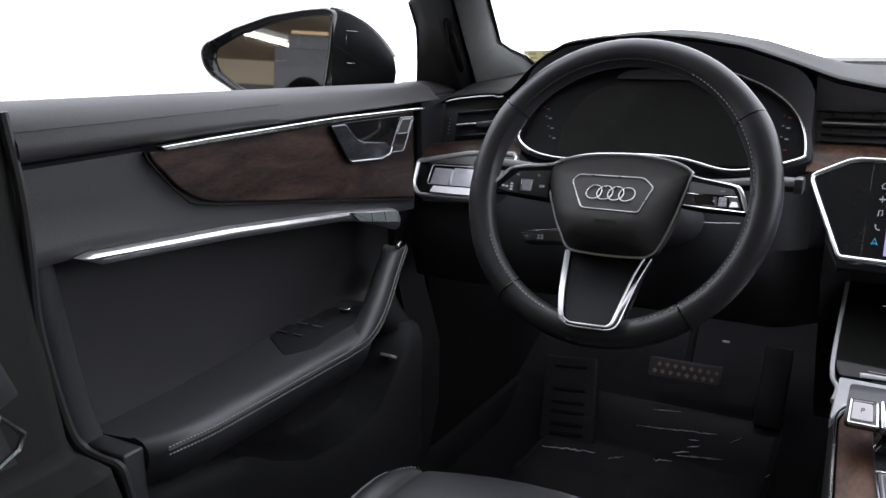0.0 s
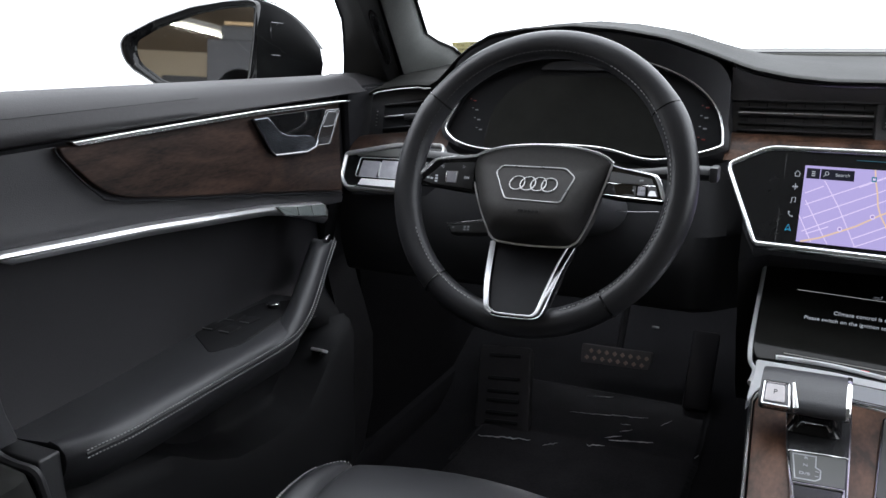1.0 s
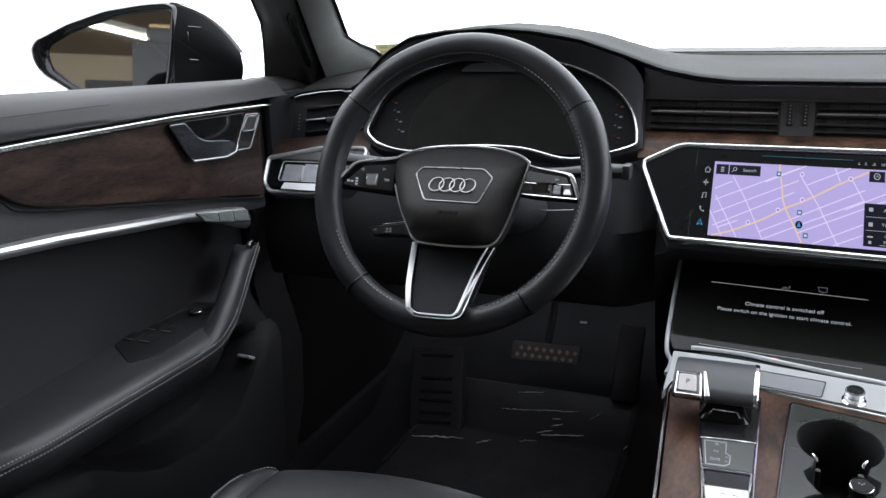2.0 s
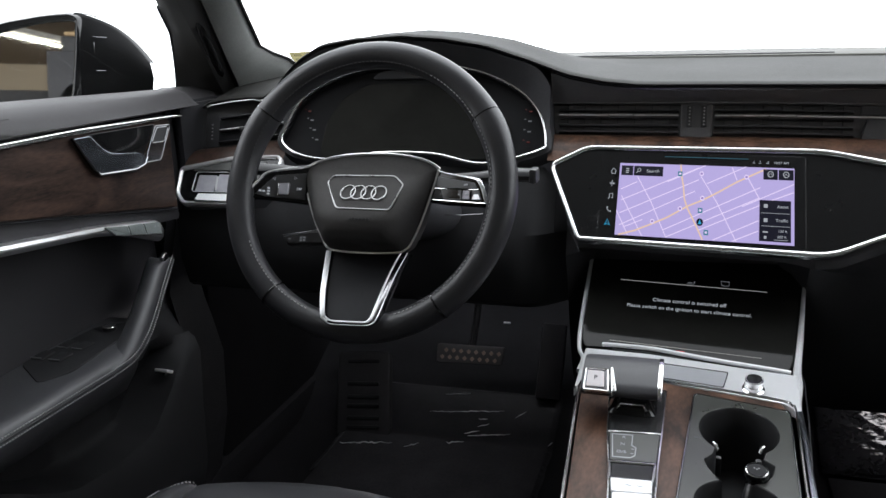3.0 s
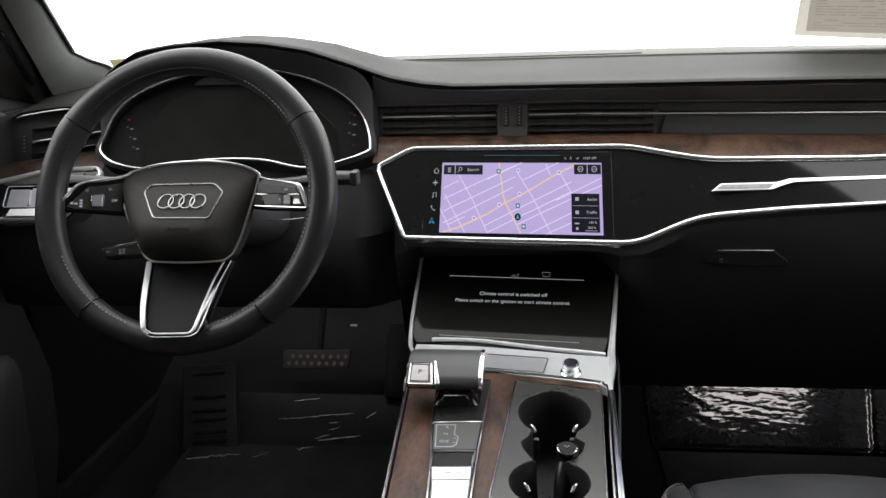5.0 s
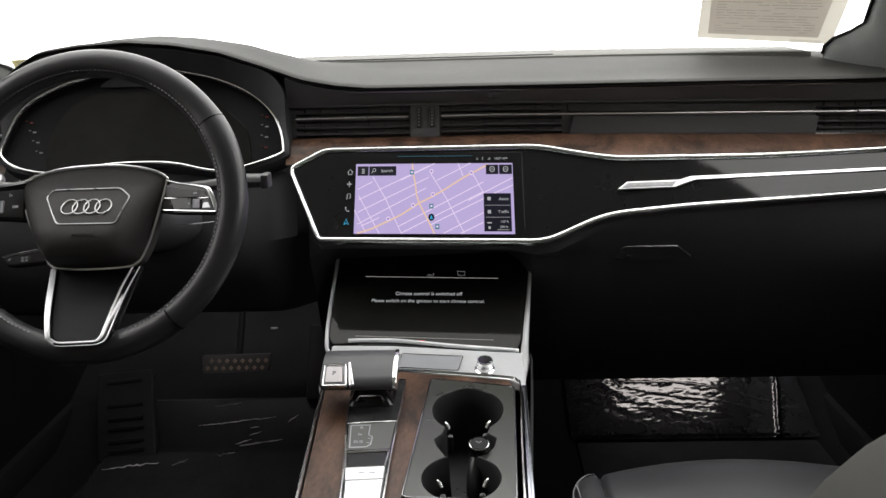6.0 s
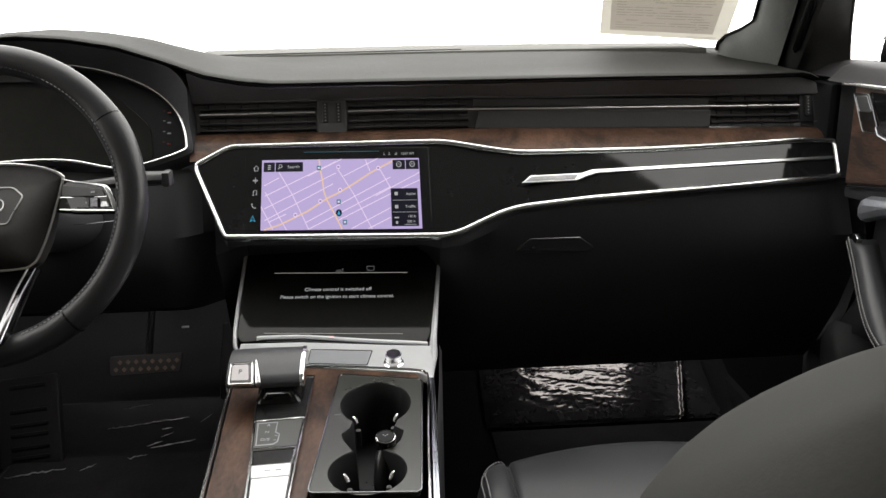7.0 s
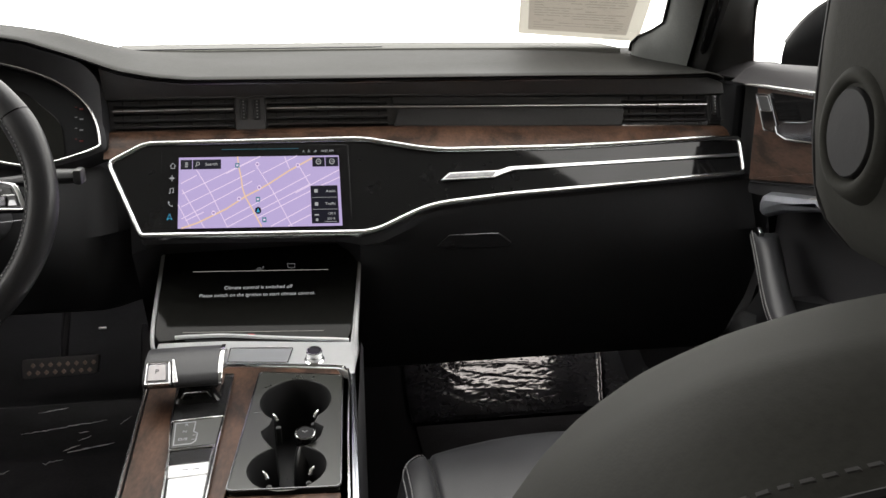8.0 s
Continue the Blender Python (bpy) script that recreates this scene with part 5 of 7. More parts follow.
    # column of symbols beside the map: house, cross, note, handset, arrow
    def icon(lines, x, z, m=PRINT):
        bm = bmesh.new()
        for l in lines:
            t = tube([on_trim(x + a * 0.0036, z + b * 0.0036, 0.0026) for a, b in l], 0.00045, 5)
            me = bpy.data.meshes.new("t")
            t.to_mesh(me)
            t.free()
            bm.from_mesh(me)
            bpy.data.meshes.remove(me)
        part("symbol", bm, m, d, "lit symbol")
    icon([[(-1, -0.1), (0, 0.9), (1, -0.1)], [(-0.7, -0.1), (-0.7, -0.9), (0.7, -0.9), (0.7, -0.1)]], -0.096, 0.657)
    icon([[(-1, 0), (1, 0)], [(0, -1), (0, 1)], [(-0.5, -0.3), (-0.5, 0.3)], [(0.5, -0.3), (0.5, 0.3)]], -0.0968, 0.642)
    icon([[(-0.5, -0.8), (-0.5, 0.7), (0.7, 0.9), (0.7, -0.6)], [(-0.9, -0.8), (-0.5, -0.8)], [(0.3, -0.6), (0.7, -0.6)]], -0.0972, 0.627)
    icon([[(-0.8, 0.8), (-0.7, 0.1), (-0.1, -0.6), (0.7, -0.8)], [(-0.8, 0.8), (-0.4, 0.5)], [(0.7, -0.8), (0.5, -0.4)]], -0.098, 0.6115)
    icon([[(-0.9, -0.9), (0, 1), (0.9, -0.9), (0, -0.4), (-0.9, -0.9)]], -0.099, 0.5965, cyan)
    bm = slab([(-0.03, 0.6758), (0.075, 0.6758), (0.075, 0.6763), (-0.03, 0.6763)], on_trim, 0.0003, 0.00005, 0.0026)
    part("status_line", bm, glow("dim teal line", (0.1, 0.35, 0.45), 0.35), d)


touchscreen()


def on_climate(x, y, h):
    return Vector((x, y, 0.4525 + 0.52 * (y - 0.72 + 0.08 * x))) + Vector((0, -0.461, 0.887)) * h


def climate_screen():
    d = thing("climate_screen", "glossy lower climate touchscreen with a lit message", "display", (0.0, 0.77, 0.48))
    o = rounded([(-0.117, 0.718), (-0.09, 0.7175), (0.0, 0.708), (0.08, 0.6955), (0.125, 0.689), (0.134, 0.706), (0.152, 0.83), (0.156, 0.90), (-0.124, 0.92), (-0.124, 0.732)], [0.004, 0.02, 0.04, 0.02, 0.01, 0.01, 0.01, 0.004, 0.004, 0.02])
    part("glass", slab(o, on_climate, 0.012, 0.0015, 0.0), SCREEN, d, "black display glass")
    part("lower_edge", tube([on_climate(x, y, 0.0035) for x, y in spline2([(-0.095, 0.7195), (-0.082, 0.7195), (-0.033, 0.716), (0.015, 0.708), (0.061, 0.7005), (0.106, 0.694), (0.130, 0.690)])], 0.0032, 8, flat=0.9), SILVER, d, "bright lower lip")
    part("lip_gap", tube([on_climate(x, y - 0.0045, 0.001) for x, y in ((-0.082, 0.7195), (-0.033, 0.716), (0.015, 0.708), (0.061, 0.7005), (0.106, 0.694), (0.130, 0.690))], 0.0014, 6), RUBBER, d)
    for (a, b), (c, e) in (((-0.082, 0.829), (0.108, 0.812)), ((-0.087, 0.729), (0.098, 0.711))):
        part("lit_line", tube([on_climate(a, b, 0.0006), on_climate(c, e, 0.0004)], 0.00032, 5), glow("lit line", (0.75, 0.73, 0.68), 0.5), d)
    ex, nz = Vector((1, -0.08, 0)).normalized(), Vector((-0.0416, -0.52, 1)).normalized()
    ey = nz.cross(ex)
    base = Matrix((ex, ey, nz)).transposed().to_4x4()
    for body, x, y, size, wide in (("Climate control is switched off", 0.010, 0.7915, 0.0086, 0.094), ("Please switch on the ignition to start climate control.", 0.009, 0.7792, 0.0082, 0.158)):
        words(body, Matrix.Translation(on_climate(x, y, 0.0009)) @ base, size, PRINT, d, wide=wide)
    for pts in ([(0.006, 0.8235), (0.0155, 0.8227), (0.0165, 0.8275), (0.0150, 0.8262)], [(0.0075, 0.8258), (0.0135, 0.8252)], [(0.0515, 0.8215), (0.0500, 0.8285), (0.0610, 0.8275), (0.0605, 0.8205), (0.0570, 0.8208), (0.0560, 0.8185), (0.0550, 0.8210), (0.0515, 0.8215)]):
        part("symbol", tube([on_climate(x, y, 0.0006) for x, y in pts], 0.0004, 5), PRINT_DIM, d)
    part("hazard_light", slab([(-0.002, 0.712), (0.007, 0.711), (0.007, 0.7145), (-0.002, 0.7155)], on_climate, 0.0004, 0.0001, 0.0024), glow("red lamp", (0.9, 0.06, 0.06), 0.8), d, "small red lamp")
    for pts in ([(0.158, 0.87), (0.1545, 0.83), (0.146, 0.76), (0.138, 0.70), (0.1355, 0.665), (0.1325, 0.615)], [(-0.127, 0.89), (-0.127, 0.83), (-0.127, 0.75), (-0.124, 0.715), (-0.116, 0.69), (-0.118, 0.66)]):
        right = pts[0][0] > 0
        p3 = [on_climate(x, y, 0.0) if y > 0.71 else Vector((x, y, 0.437 + 0.15 * max(0, y - 0.66))) for x, y in pts]
        part("side_rail", tube(spline(p3, 6), ([0.0022 + 0.0026 * smoothstep(4, 20, i) + 0.0016 * smoothstep(16, 22, i) - 0.0045 * smoothstep(23, 30, i) for i in range(31)] if right else 0.0028), 8, flat=1.2), SILVER, d, "aluminium side rail")


climate_screen()


# ---- centre console ----
FLAP = mat("brushed blue-grey aluminium", (0.46, 0.47, 0.50), 0.35, 0.5, bump=0.04, size=700, stretch=(0.05, 1, 1), coarse=20, vary=0.06)
GLOSS_GREY = mat("glossy charcoal plastic", (0.030, 0.030, 0.031), 0.16, vary=0.1, spec=0.5)


def on_top(x, y, h):
    return Vector((x, y, 0.442 + h))


def console():
    c = thing("centre_console", "centre console with walnut top and aluminium edges", "console", (0.01, 0.4, 0.2))
    body = [(-0.122, 0.72), (-0.112, 0.60), (-0.09, 0.30), (-0.085, -0.25), (0.105, -0.25), (0.118, 0.30), (0.142, 0.60), (0.150, 0.72)]
    o = rounded(body, 0.01)
    loops = [[Vector((x * k, y, z)) for x, y in o] for k, z in ((1.0, 0.05), (1.0, 0.30), (1.0, 0.425), (0.98, 0.434))]
    part("body", rings(bmesh.new(), loops, True, True, False), PLASTIC, c, "black console body")
    wood = rounded([(-0.1065, 0.60), (-0.082, 0.24), (0.0025, 0.24), (0.0035, 0.348), (0.0192, 0.6042), (0.1195, 0.580), (0.112, 0.6085), (-0.02, 0.636), (-0.10, 0.64)], [0.01, 0.004, 0.0, 0.0, 0.004, 0.003, 0.006, 0.01, 0.01])
    part("wood_top", slab(wood, on_top, 0.008, 0.0012), WOOD, c, "open-pore walnut top")
    part("wood_top", slab([(0.0045, 0.24), (0.108, 0.24), (0.1075, 0.3365), (0.005, 0.3455)], on_top, 0.008, 0.0012), WOOD, c, "open-pore walnut top")
    edge = [on_top(x, y, 0.001) for x, y in spline2([(0.112, 0.24), (0.118, 0.42), (0.1255, 0.583), (0.123, 0.603), (0.113, 0.613), (0.05, 0.6275), (-0.02, 0.6395), (-0.07, 0.643)])]
    part("wood_edge", tube(edge, 0.0014, 6), CHROME, c, "thin bright edging")
    edge = [on_top(x, y, 0.0005) for x, y in ((-0.085, 0.24), (-0.0965, 0.40), (-0.110, 0.60), (-0.108, 0.62), (-0.100, 0.642))]
    part("wood_edge", tube(edge, 0.0018, 6), CHROME, c, "thin bright edging")
    # aluminium cross plate before the climate screen, and the right-hand rail
    plate = rounded([(-0.116, 0.60), (-0.105, 0.645), (-0.02, 0.641), (0.114, 0.614), (0.126, 0.600), (0.129, 0.597), (0.133, 0.60), (0.137, 0.66), (0.138, 0.684), (0.105, 0.688), (0.06, 0.695), (0.015, 0.7025), (-0.035, 0.7105), (-0.116, 0.714)], 0.003)
    part("cross_plate", slab(plate, lambda x, y, h: Vector((x, y, 0.4400 + 0.075 * max(0, y - 0.62) + h)), 0.010, 0.0015), SILVER, c, "satin aluminium plate")
    part("side_edge", slab([(0.1275, 0.594), (0.1145, 0.24), (0.1215, 0.24), (0.1335, 0.594)], on_top, 0.008, 0.0025), TINT, c, "blue-grey metal edge")
    fl = lambda x, y, h: Vector((x, y, 0.4400 + 0.075 * max(0, y - 0.62) + h))
    k = part("start_flap", slab(rounded([(-0.022, 0.643), (0.052, 0.632), (0.058, 0.670), (-0.021, 0.680)], 0.003), fl, 0.004, 0.001, 0.003), FLAP, c, "brushed aluminium flap")
    part("flap_edge", tube([fl(x, y, 0.0032) for x, y in dense(rounded([(-0.022, 0.643), (0.052, 0.632), (0.058, 0.670), (-0.021, 0.680)], 0.003), 0.01)], 0.0008, 6, True), CHROME, k, "bright edge")
    m = Matrix.Translation((0.085, 0.639, 0.4415)) @ pose(0, 0, 0, 12)
    kn = part("volume_knob", lathe([(0.0125, 0.0), (0.0125, 0.002), (0.0104, 0.003), (0.0104, 0.008), (0.0098, 0.0085), (0.0098, 0.0135), (0.0102, 0.0145), (0.0096, 0.0155), (0.0084, 0.0155)], m, 28), CHROME, c, "ribbed metal knob")
    part("knob_top", lathe([(0.0085, 0.0158), (0.0075, 0.0150)], m, 24), PIANO, kn, "black knob top")
    # selector plate
    pl = [(-0.0745, 0.612), (-0.0105, 0.604), (-0.0115, 0.497), (-0.0125, 0.432), (-0.0125, 0.24), (-0.043, 0.24), (-0.0590, 0.432), (-0.0665, 0.493)]
    p = part("selector_plate", slab(rounded(pl[::-1], 0.003), on_top, 0.004, 0.001, 0.003), GLOSS_GREY, c, "glossy selector plate")
    part("plate_edge", tube([on_top(x, y, 0.0035) for x, y in dense(rounded(pl, 0.003), 0.02)], 0.0012, 6, True), CHROME, p, "thin bright edge")
    part("gear_field", slab(rounded([(-0.0635, 0.4905), (-0.0580, 0.4350), (-0.0150, 0.4375), (-0.0140, 0.4950)], 0.002), on_top, 0.001, 0.0004, 0.0042), FIELD, p, "grey gear display field")
    part("field_edge", tube([on_top(-0.0655, 0.4925, 0.004), on_top(-0.0125, 0.4970, 0.004)], 0.001, 6), CHROME, p)
    fr = [(-0.0605, 0.4865), (-0.0400, 0.4875), (-0.0395, 0.4660), (-0.0350, 0.4615), (-0.0350, 0.4460), (-0.0390, 0.4405), (-0.0560, 0.4395)]
    part("gear_outline", tube([on_top(x, y, 0.0045) for x, y in fr], 0.0007, 5, True), PRINT, p)
    for body, y, sz in (("R", 0.4815, 0.0062), ("N", 0.4670, 0.0062), ("D/S", 0.4510, 0.0066)):
        words(body, Matrix.Translation(on_top(-0.0485, y, 0.0046)), sz, PRINT, p)
    for y in (0.4580, 0.4490):
        part("gear_mark", slab([(-0.0395, y), (-0.0365, y), (-0.0365, y + 0.0008), (-0.0395, y + 0.0008)], on_top, 0.0003, 0.0001, 0.0047), PRINT, p)
    # open tray and bright switch plates
    part("tray_hole", slab(rounded([(-0.0560, 0.4275), (-0.0530, 0.3985), (-0.0175, 0.4010), (-0.0170, 0.4305)], 0.002), on_top, 0.001, 0.0003, 0.0042), GLOSS_GREY, p, "dark tray opening")
    part("tray_rim", tube([on_top(x, y, 0.0045) for x, y in dense([(-0.0580, 0.4295), (-0.0545, 0.3985), (-0.0165, 0.4010), (-0.0150, 0.4325)], 0.01)], 0.0014, 6, True), CHROME, p)
    w = part("switch_plate", slab(rounded([(-0.0548, 0.3975), (-0.0515, 0.3755), (-0.0156, 0.3785), (-0.0159, 0.4000)], 0.002), on_top, 0.004, 0.001, 0.0062), ALU, p, "bright aluminium rocker")
    w = part("switch_plate", slab(rounded([(-0.0510, 0.3735), (-0.044, 0.30), (-0.0150, 0.30), (-0.0153, 0.3765)], 0.002), on_top, 0.004, 0.001, 0.0062), ALU, p, "bright aluminium rocker")
    for x in (-0.044, -0.034):
        part("rocker_mark", slab([(x + 0.004, 0.3870), (x + 0.010, 0.3870), (x + 0.010, 0.3880), (x + 0.004, 0.3880)], on_top, 0.0003, 0.0001, 0.0066), TINT, w)
    part("rear_lid", rbox((0.19, 0.46, 0.05), pose(0.012, 0.0, 0.435), 0.015, 4), LEATHER, c, "black leather armrest lid")
    return c


console()


def gear_selector():
    g = thing("gear_selector", "flat black leather gear selector with a chrome button", "gear lever", (-0.052, 0.55, 0.445))
    m = Matrix.Translation((-0.045, 0.555, 0.446))
    secs = []
    for z, sx, sy, dy in ((0.0, 0.026, 0.032, 0.01), (0.006, 0.022, 0.026, 0.008), (0.016, 0.019, 0.020, 0.004), (0.026, 0.022, 0.022, 0.0)):
        secs.append([m @ Vector((x * sx, y * sy + dy, z)) for x, y in rounded([(-1, -1), (1, -1), (1, 1), (-1, 1)], 0.35, 4)])
    part("stem", loft(secs, True, True), PIANO, g, "glossy stem")
    part("stem_trim", tube([m @ Vector((-0.016, -0.021, 0.006)), m @ Vector((-0.012, -0.017, 0.011)), m @ Vector((0.012, -0.017, 0.011)), m @ Vector((0.016, -0.021, 0.006))], 0.0013, 6), CHROME, g)
    # grip: a wide, flat, wedge-shaped handle
    o = rounded([(0.524, 0.4695), (0.5215, 0.4755), (0.527, 0.4825), (0.546, 0.4910), (0.565, 0.4955), (0.583, 0.4945), (0.590, 0.484), (0.578, 0.4695)], 0.006, 4)

    def slices(rows):
        return [[Vector((x, 0.555 + (y - 0.555) * k, 0.484 + (z - 0.484) * k)) for y, z in o] for x, k in rows]
    part("grip", loft(slices(((-0.0985, 0.93), (-0.096, 0.985), (-0.092, 1.0), (-0.050, 1.01), (-0.022, 1.0), (-0.018, 0.985))), True, True), LEATHER, g, "black leather grip", 50)
    part("grip_end", loft(slices(((-0.0185, 1.0), (-0.0180, 1.03), (-0.0150, 1.03), (-0.0140, 0.99))), True, True), CHROME, g, "chrome end cap")
    f = lambda u, v, w: Vector((u, 0.5225 + 0.86 * v, 0.4755 + 0.51 * v)) + Vector((0, -0.51, 0.86)) * w
    b = part("park_button", slab(rounded([(-0.0965, -0.003), (-0.067, -0.003), (-0.070, 0.0285), (-0.0965, 0.0285)], 0.003), f, 0.006, 0.0012, 0.0035), DARKMETAL, g, "chrome framed park button")
    part("button_frame", band(dense(rounded([(-0.0965, -0.003), (-0.067, -0.003), (-0.070, 0.0285), (-0.0965, 0.0285)], 0.003), 0.01), f, 0.0035, 0.0052, 0.0), FRAME, b, "bright frame")
    part("button_face", slab(rounded([(-0.0925, 0.003), (-0.0735, 0.003), (-0.0755, 0.0240), (-0.0925, 0.0240)], 0.002), f, 0.002, 0.0006, 0.0046), PALE, b, "pale button face")
    words("P", Matrix.Translation(f(-0.0835, 0.0145, 0.0048)) @ pose(0, 0, 0, 29), 0.008, BUTTON, b)
    fan = rounded([(-0.0655, -0.002), (-0.060, -0.001), (-0.0665, 0.030), (-0.069, 0.030)], 0.001)
    part("end_wing", slab(fan, f, 0.008, 0.001, 0.0048), FRAME, g, "satin chrome wing")


PALE = mat("pale silver plastic", (0.55, 0.52, 0.53), 0.4, 0.3, vary=0.04)
gear_selector()


def cup_holder():
    c = thing("cup_holder", "grey double cup holder with dark wells and a lighter", "cup holder", (0.063, 0.47, 0.40))
    out = rounded([(0.021, 0.602), (0.117, 0.578), (0.107, 0.340), (0.005, 0.348)], 0.006)
    hole = [(0.064 + 0.0395 * math.cos(radians(a)), 0.523 + 0.053 * math.sin(radians(a))) for a in np.linspace(-52, 232, 33)]
    hole += [(0.0375, 0.468), (0.0293, 0.455), (0.0312, 0.443), (0.041, 0.4205)]
    hole += [(0.058 + 0.038 * math.cos(radians(a)), 0.381 + 0.042 * math.sin(radians(a))) for a in np.linspace(114, 424, 33)]
    hole += [(0.0840, 0.4235), (0.0915, 0.4386), (0.0940, 0.456), (0.0850, 0.467)]
    bm = bmesh.new()
    z = 0.4465
    vo = [bm.verts.new((x, y, z)) for x, y in out]
    vh = [bm.verts.new((x, y, z)) for x, y in hole]
    es = [bm.edges.new((v[i], v[(i + 1) % len(v)])) for v in (vo, vh) for i in range(len(v))]
    bmesh.ops.triangle_fill(bm, use_beauty=True, edges=es)
    lo = [bm.verts.new((x, y, z - 0.006)) for x, y in out]
    for i in range(len(vo)):
        j = (i + 1) % len(vo)
        bm.faces.new((vo[i], vo[j], lo[j], lo[i]))
    part("plate", bm, CUP_GREY, c, "satin grey plate")
    well = rings(bmesh.new(), [[Vector((x, y, zz)) for x, y in (hole if k == 0 else offset(hole, k))] for k, zz in ((0, z), (0.0015, z - 0.002), (0.002, z - 0.03), (0.004, z - 0.075))], True, False, True)
    part("well", well, WELL, c, "glossy black well")
    part("plate_edge", tube([(x, y, z) for x, y in dense(offset(out, -0.001), 0.02)], 0.0011, 6, True), DARKMETAL, c, "dark edge line")
    for x, y, q in CLIPS:
        t = part("cup_clip", rbox((0.006, 0.006, 0.024), pose(x + q * 0.003, y - 0.003, z - 0.030, 12), 0.002), WELL, c)
        part("clip_edge", tube([(x - q * 0.0022, y + 0.004, z - 0.008), (x, y + 0.001, z - 0.009), (x + q * 0.0020, y - 0.003, z - 0.012)], [0.0014, 0.0020, 0.0016], 8), FRAME, t, "bright spring clip")
    part("bridge", rbox((0.044, 0.020, 0.012), pose(0.060, 0.436, z - 0.066), 0.004), WELL, c)
    st = part("lighter", lathe([(0.0098, -0.03), (0.0098, -0.004), (0.0098, 0.0), (0.0108, 0.002), (0.0111, 0.006), (0.0102, 0.0085), (0.008, 0.0080)], Matrix.Translation((0.0754, 0.4315, z)) @ pose(0, 0, 0, 14), 24), PIANO, c, "black twelve-volt plug")
    part("lighter_top", lathe([(0.0088, 0.0084), (0.0084, 0.0090), (0.005, 0.0090)], Matrix.Translation((0.0754, 0.4315, z)) @ pose(0, 0, 0, 14), 24), FACE, st, "matt black plug top")
    part("lighter_ring", lathe([(0.0100, 0.0030), (0.0108, 0.0055), (0.0099, 0.0088), (0.0092, 0.0092)], Matrix.Translation((0.0754, 0.4315, z)) @ pose(0, 0, 0, 14), 24, False, False), CHROME, st, "chrome ring")
    part("lighter_stem", tube(spline([(0.0754, 0.4325, z - 0.006), (0.072, 0.424, z - 0.014), (0.070, 0.416, z - 0.028), (0.070, 0.410, z - 0.050)], 5), 0.0080, 12), WELL, st)
    for dx, dy in ((-0.002, 0.0), (0.0, 0.002), (0.002, 0.0), (0.0, -0.002)):
        part("plug_mark", rbox((0.0014, 0.0014, 0.0004), pose(0.0752 + dx, 0.4313 + dy, z + 0.0094, 14), 0), PRINT_DIM, st)
    part("print_mark", slab([(0.020, 0.497), (0.027, 0.497), (0.027, 0.498), (0.020, 0.498)], on_top, 0.0003, 0.0001, 0.0049), PRINT_DIM, c)


CLIPS = ((0.0417, 0.5020, 1), (0.0858, 0.5040, -1), (0.0371, 0.3845, 1), (0.0808, 0.3860, -1))
WELL = mat("satin black liner", (0.022, 0.022, 0.023), 0.3, vary=0.1)
CUP_GREY = mat("satin grey lacquer", (0.040, 0.042, 0.037), 0.3, vary=0.06, coarse=20)
cup_holder()


# ---- doors ----
DOOR_LOW = mat("black door plastic", (0.016, 0.016, 0.0175), 0.6, bump=0.2, size=900, coarse=8, spec=0.25)
DOOR_MID = mat("black door leather", (0.032, 0.031, 0.034), 0.45, bump=0.25, size=900, kind="leather", coarse=7)
DOOR_TOP = mat("soft touch door skin", (0.040, 0.038, 0.040), 0.55, bump=0.2, size=700, kind="leather", coarse=5, spec=0.3)
CAP = mat("smooth blue-grey metal", (0.50, 0.52, 0.57), 0.3, 0.8, vary=0.1, coarse=30)
HANDLE = mat("dark grey satin metal", (0.17, 0.182, 0.205), 0.17, 0.9, vary=0.06, coarse=20)

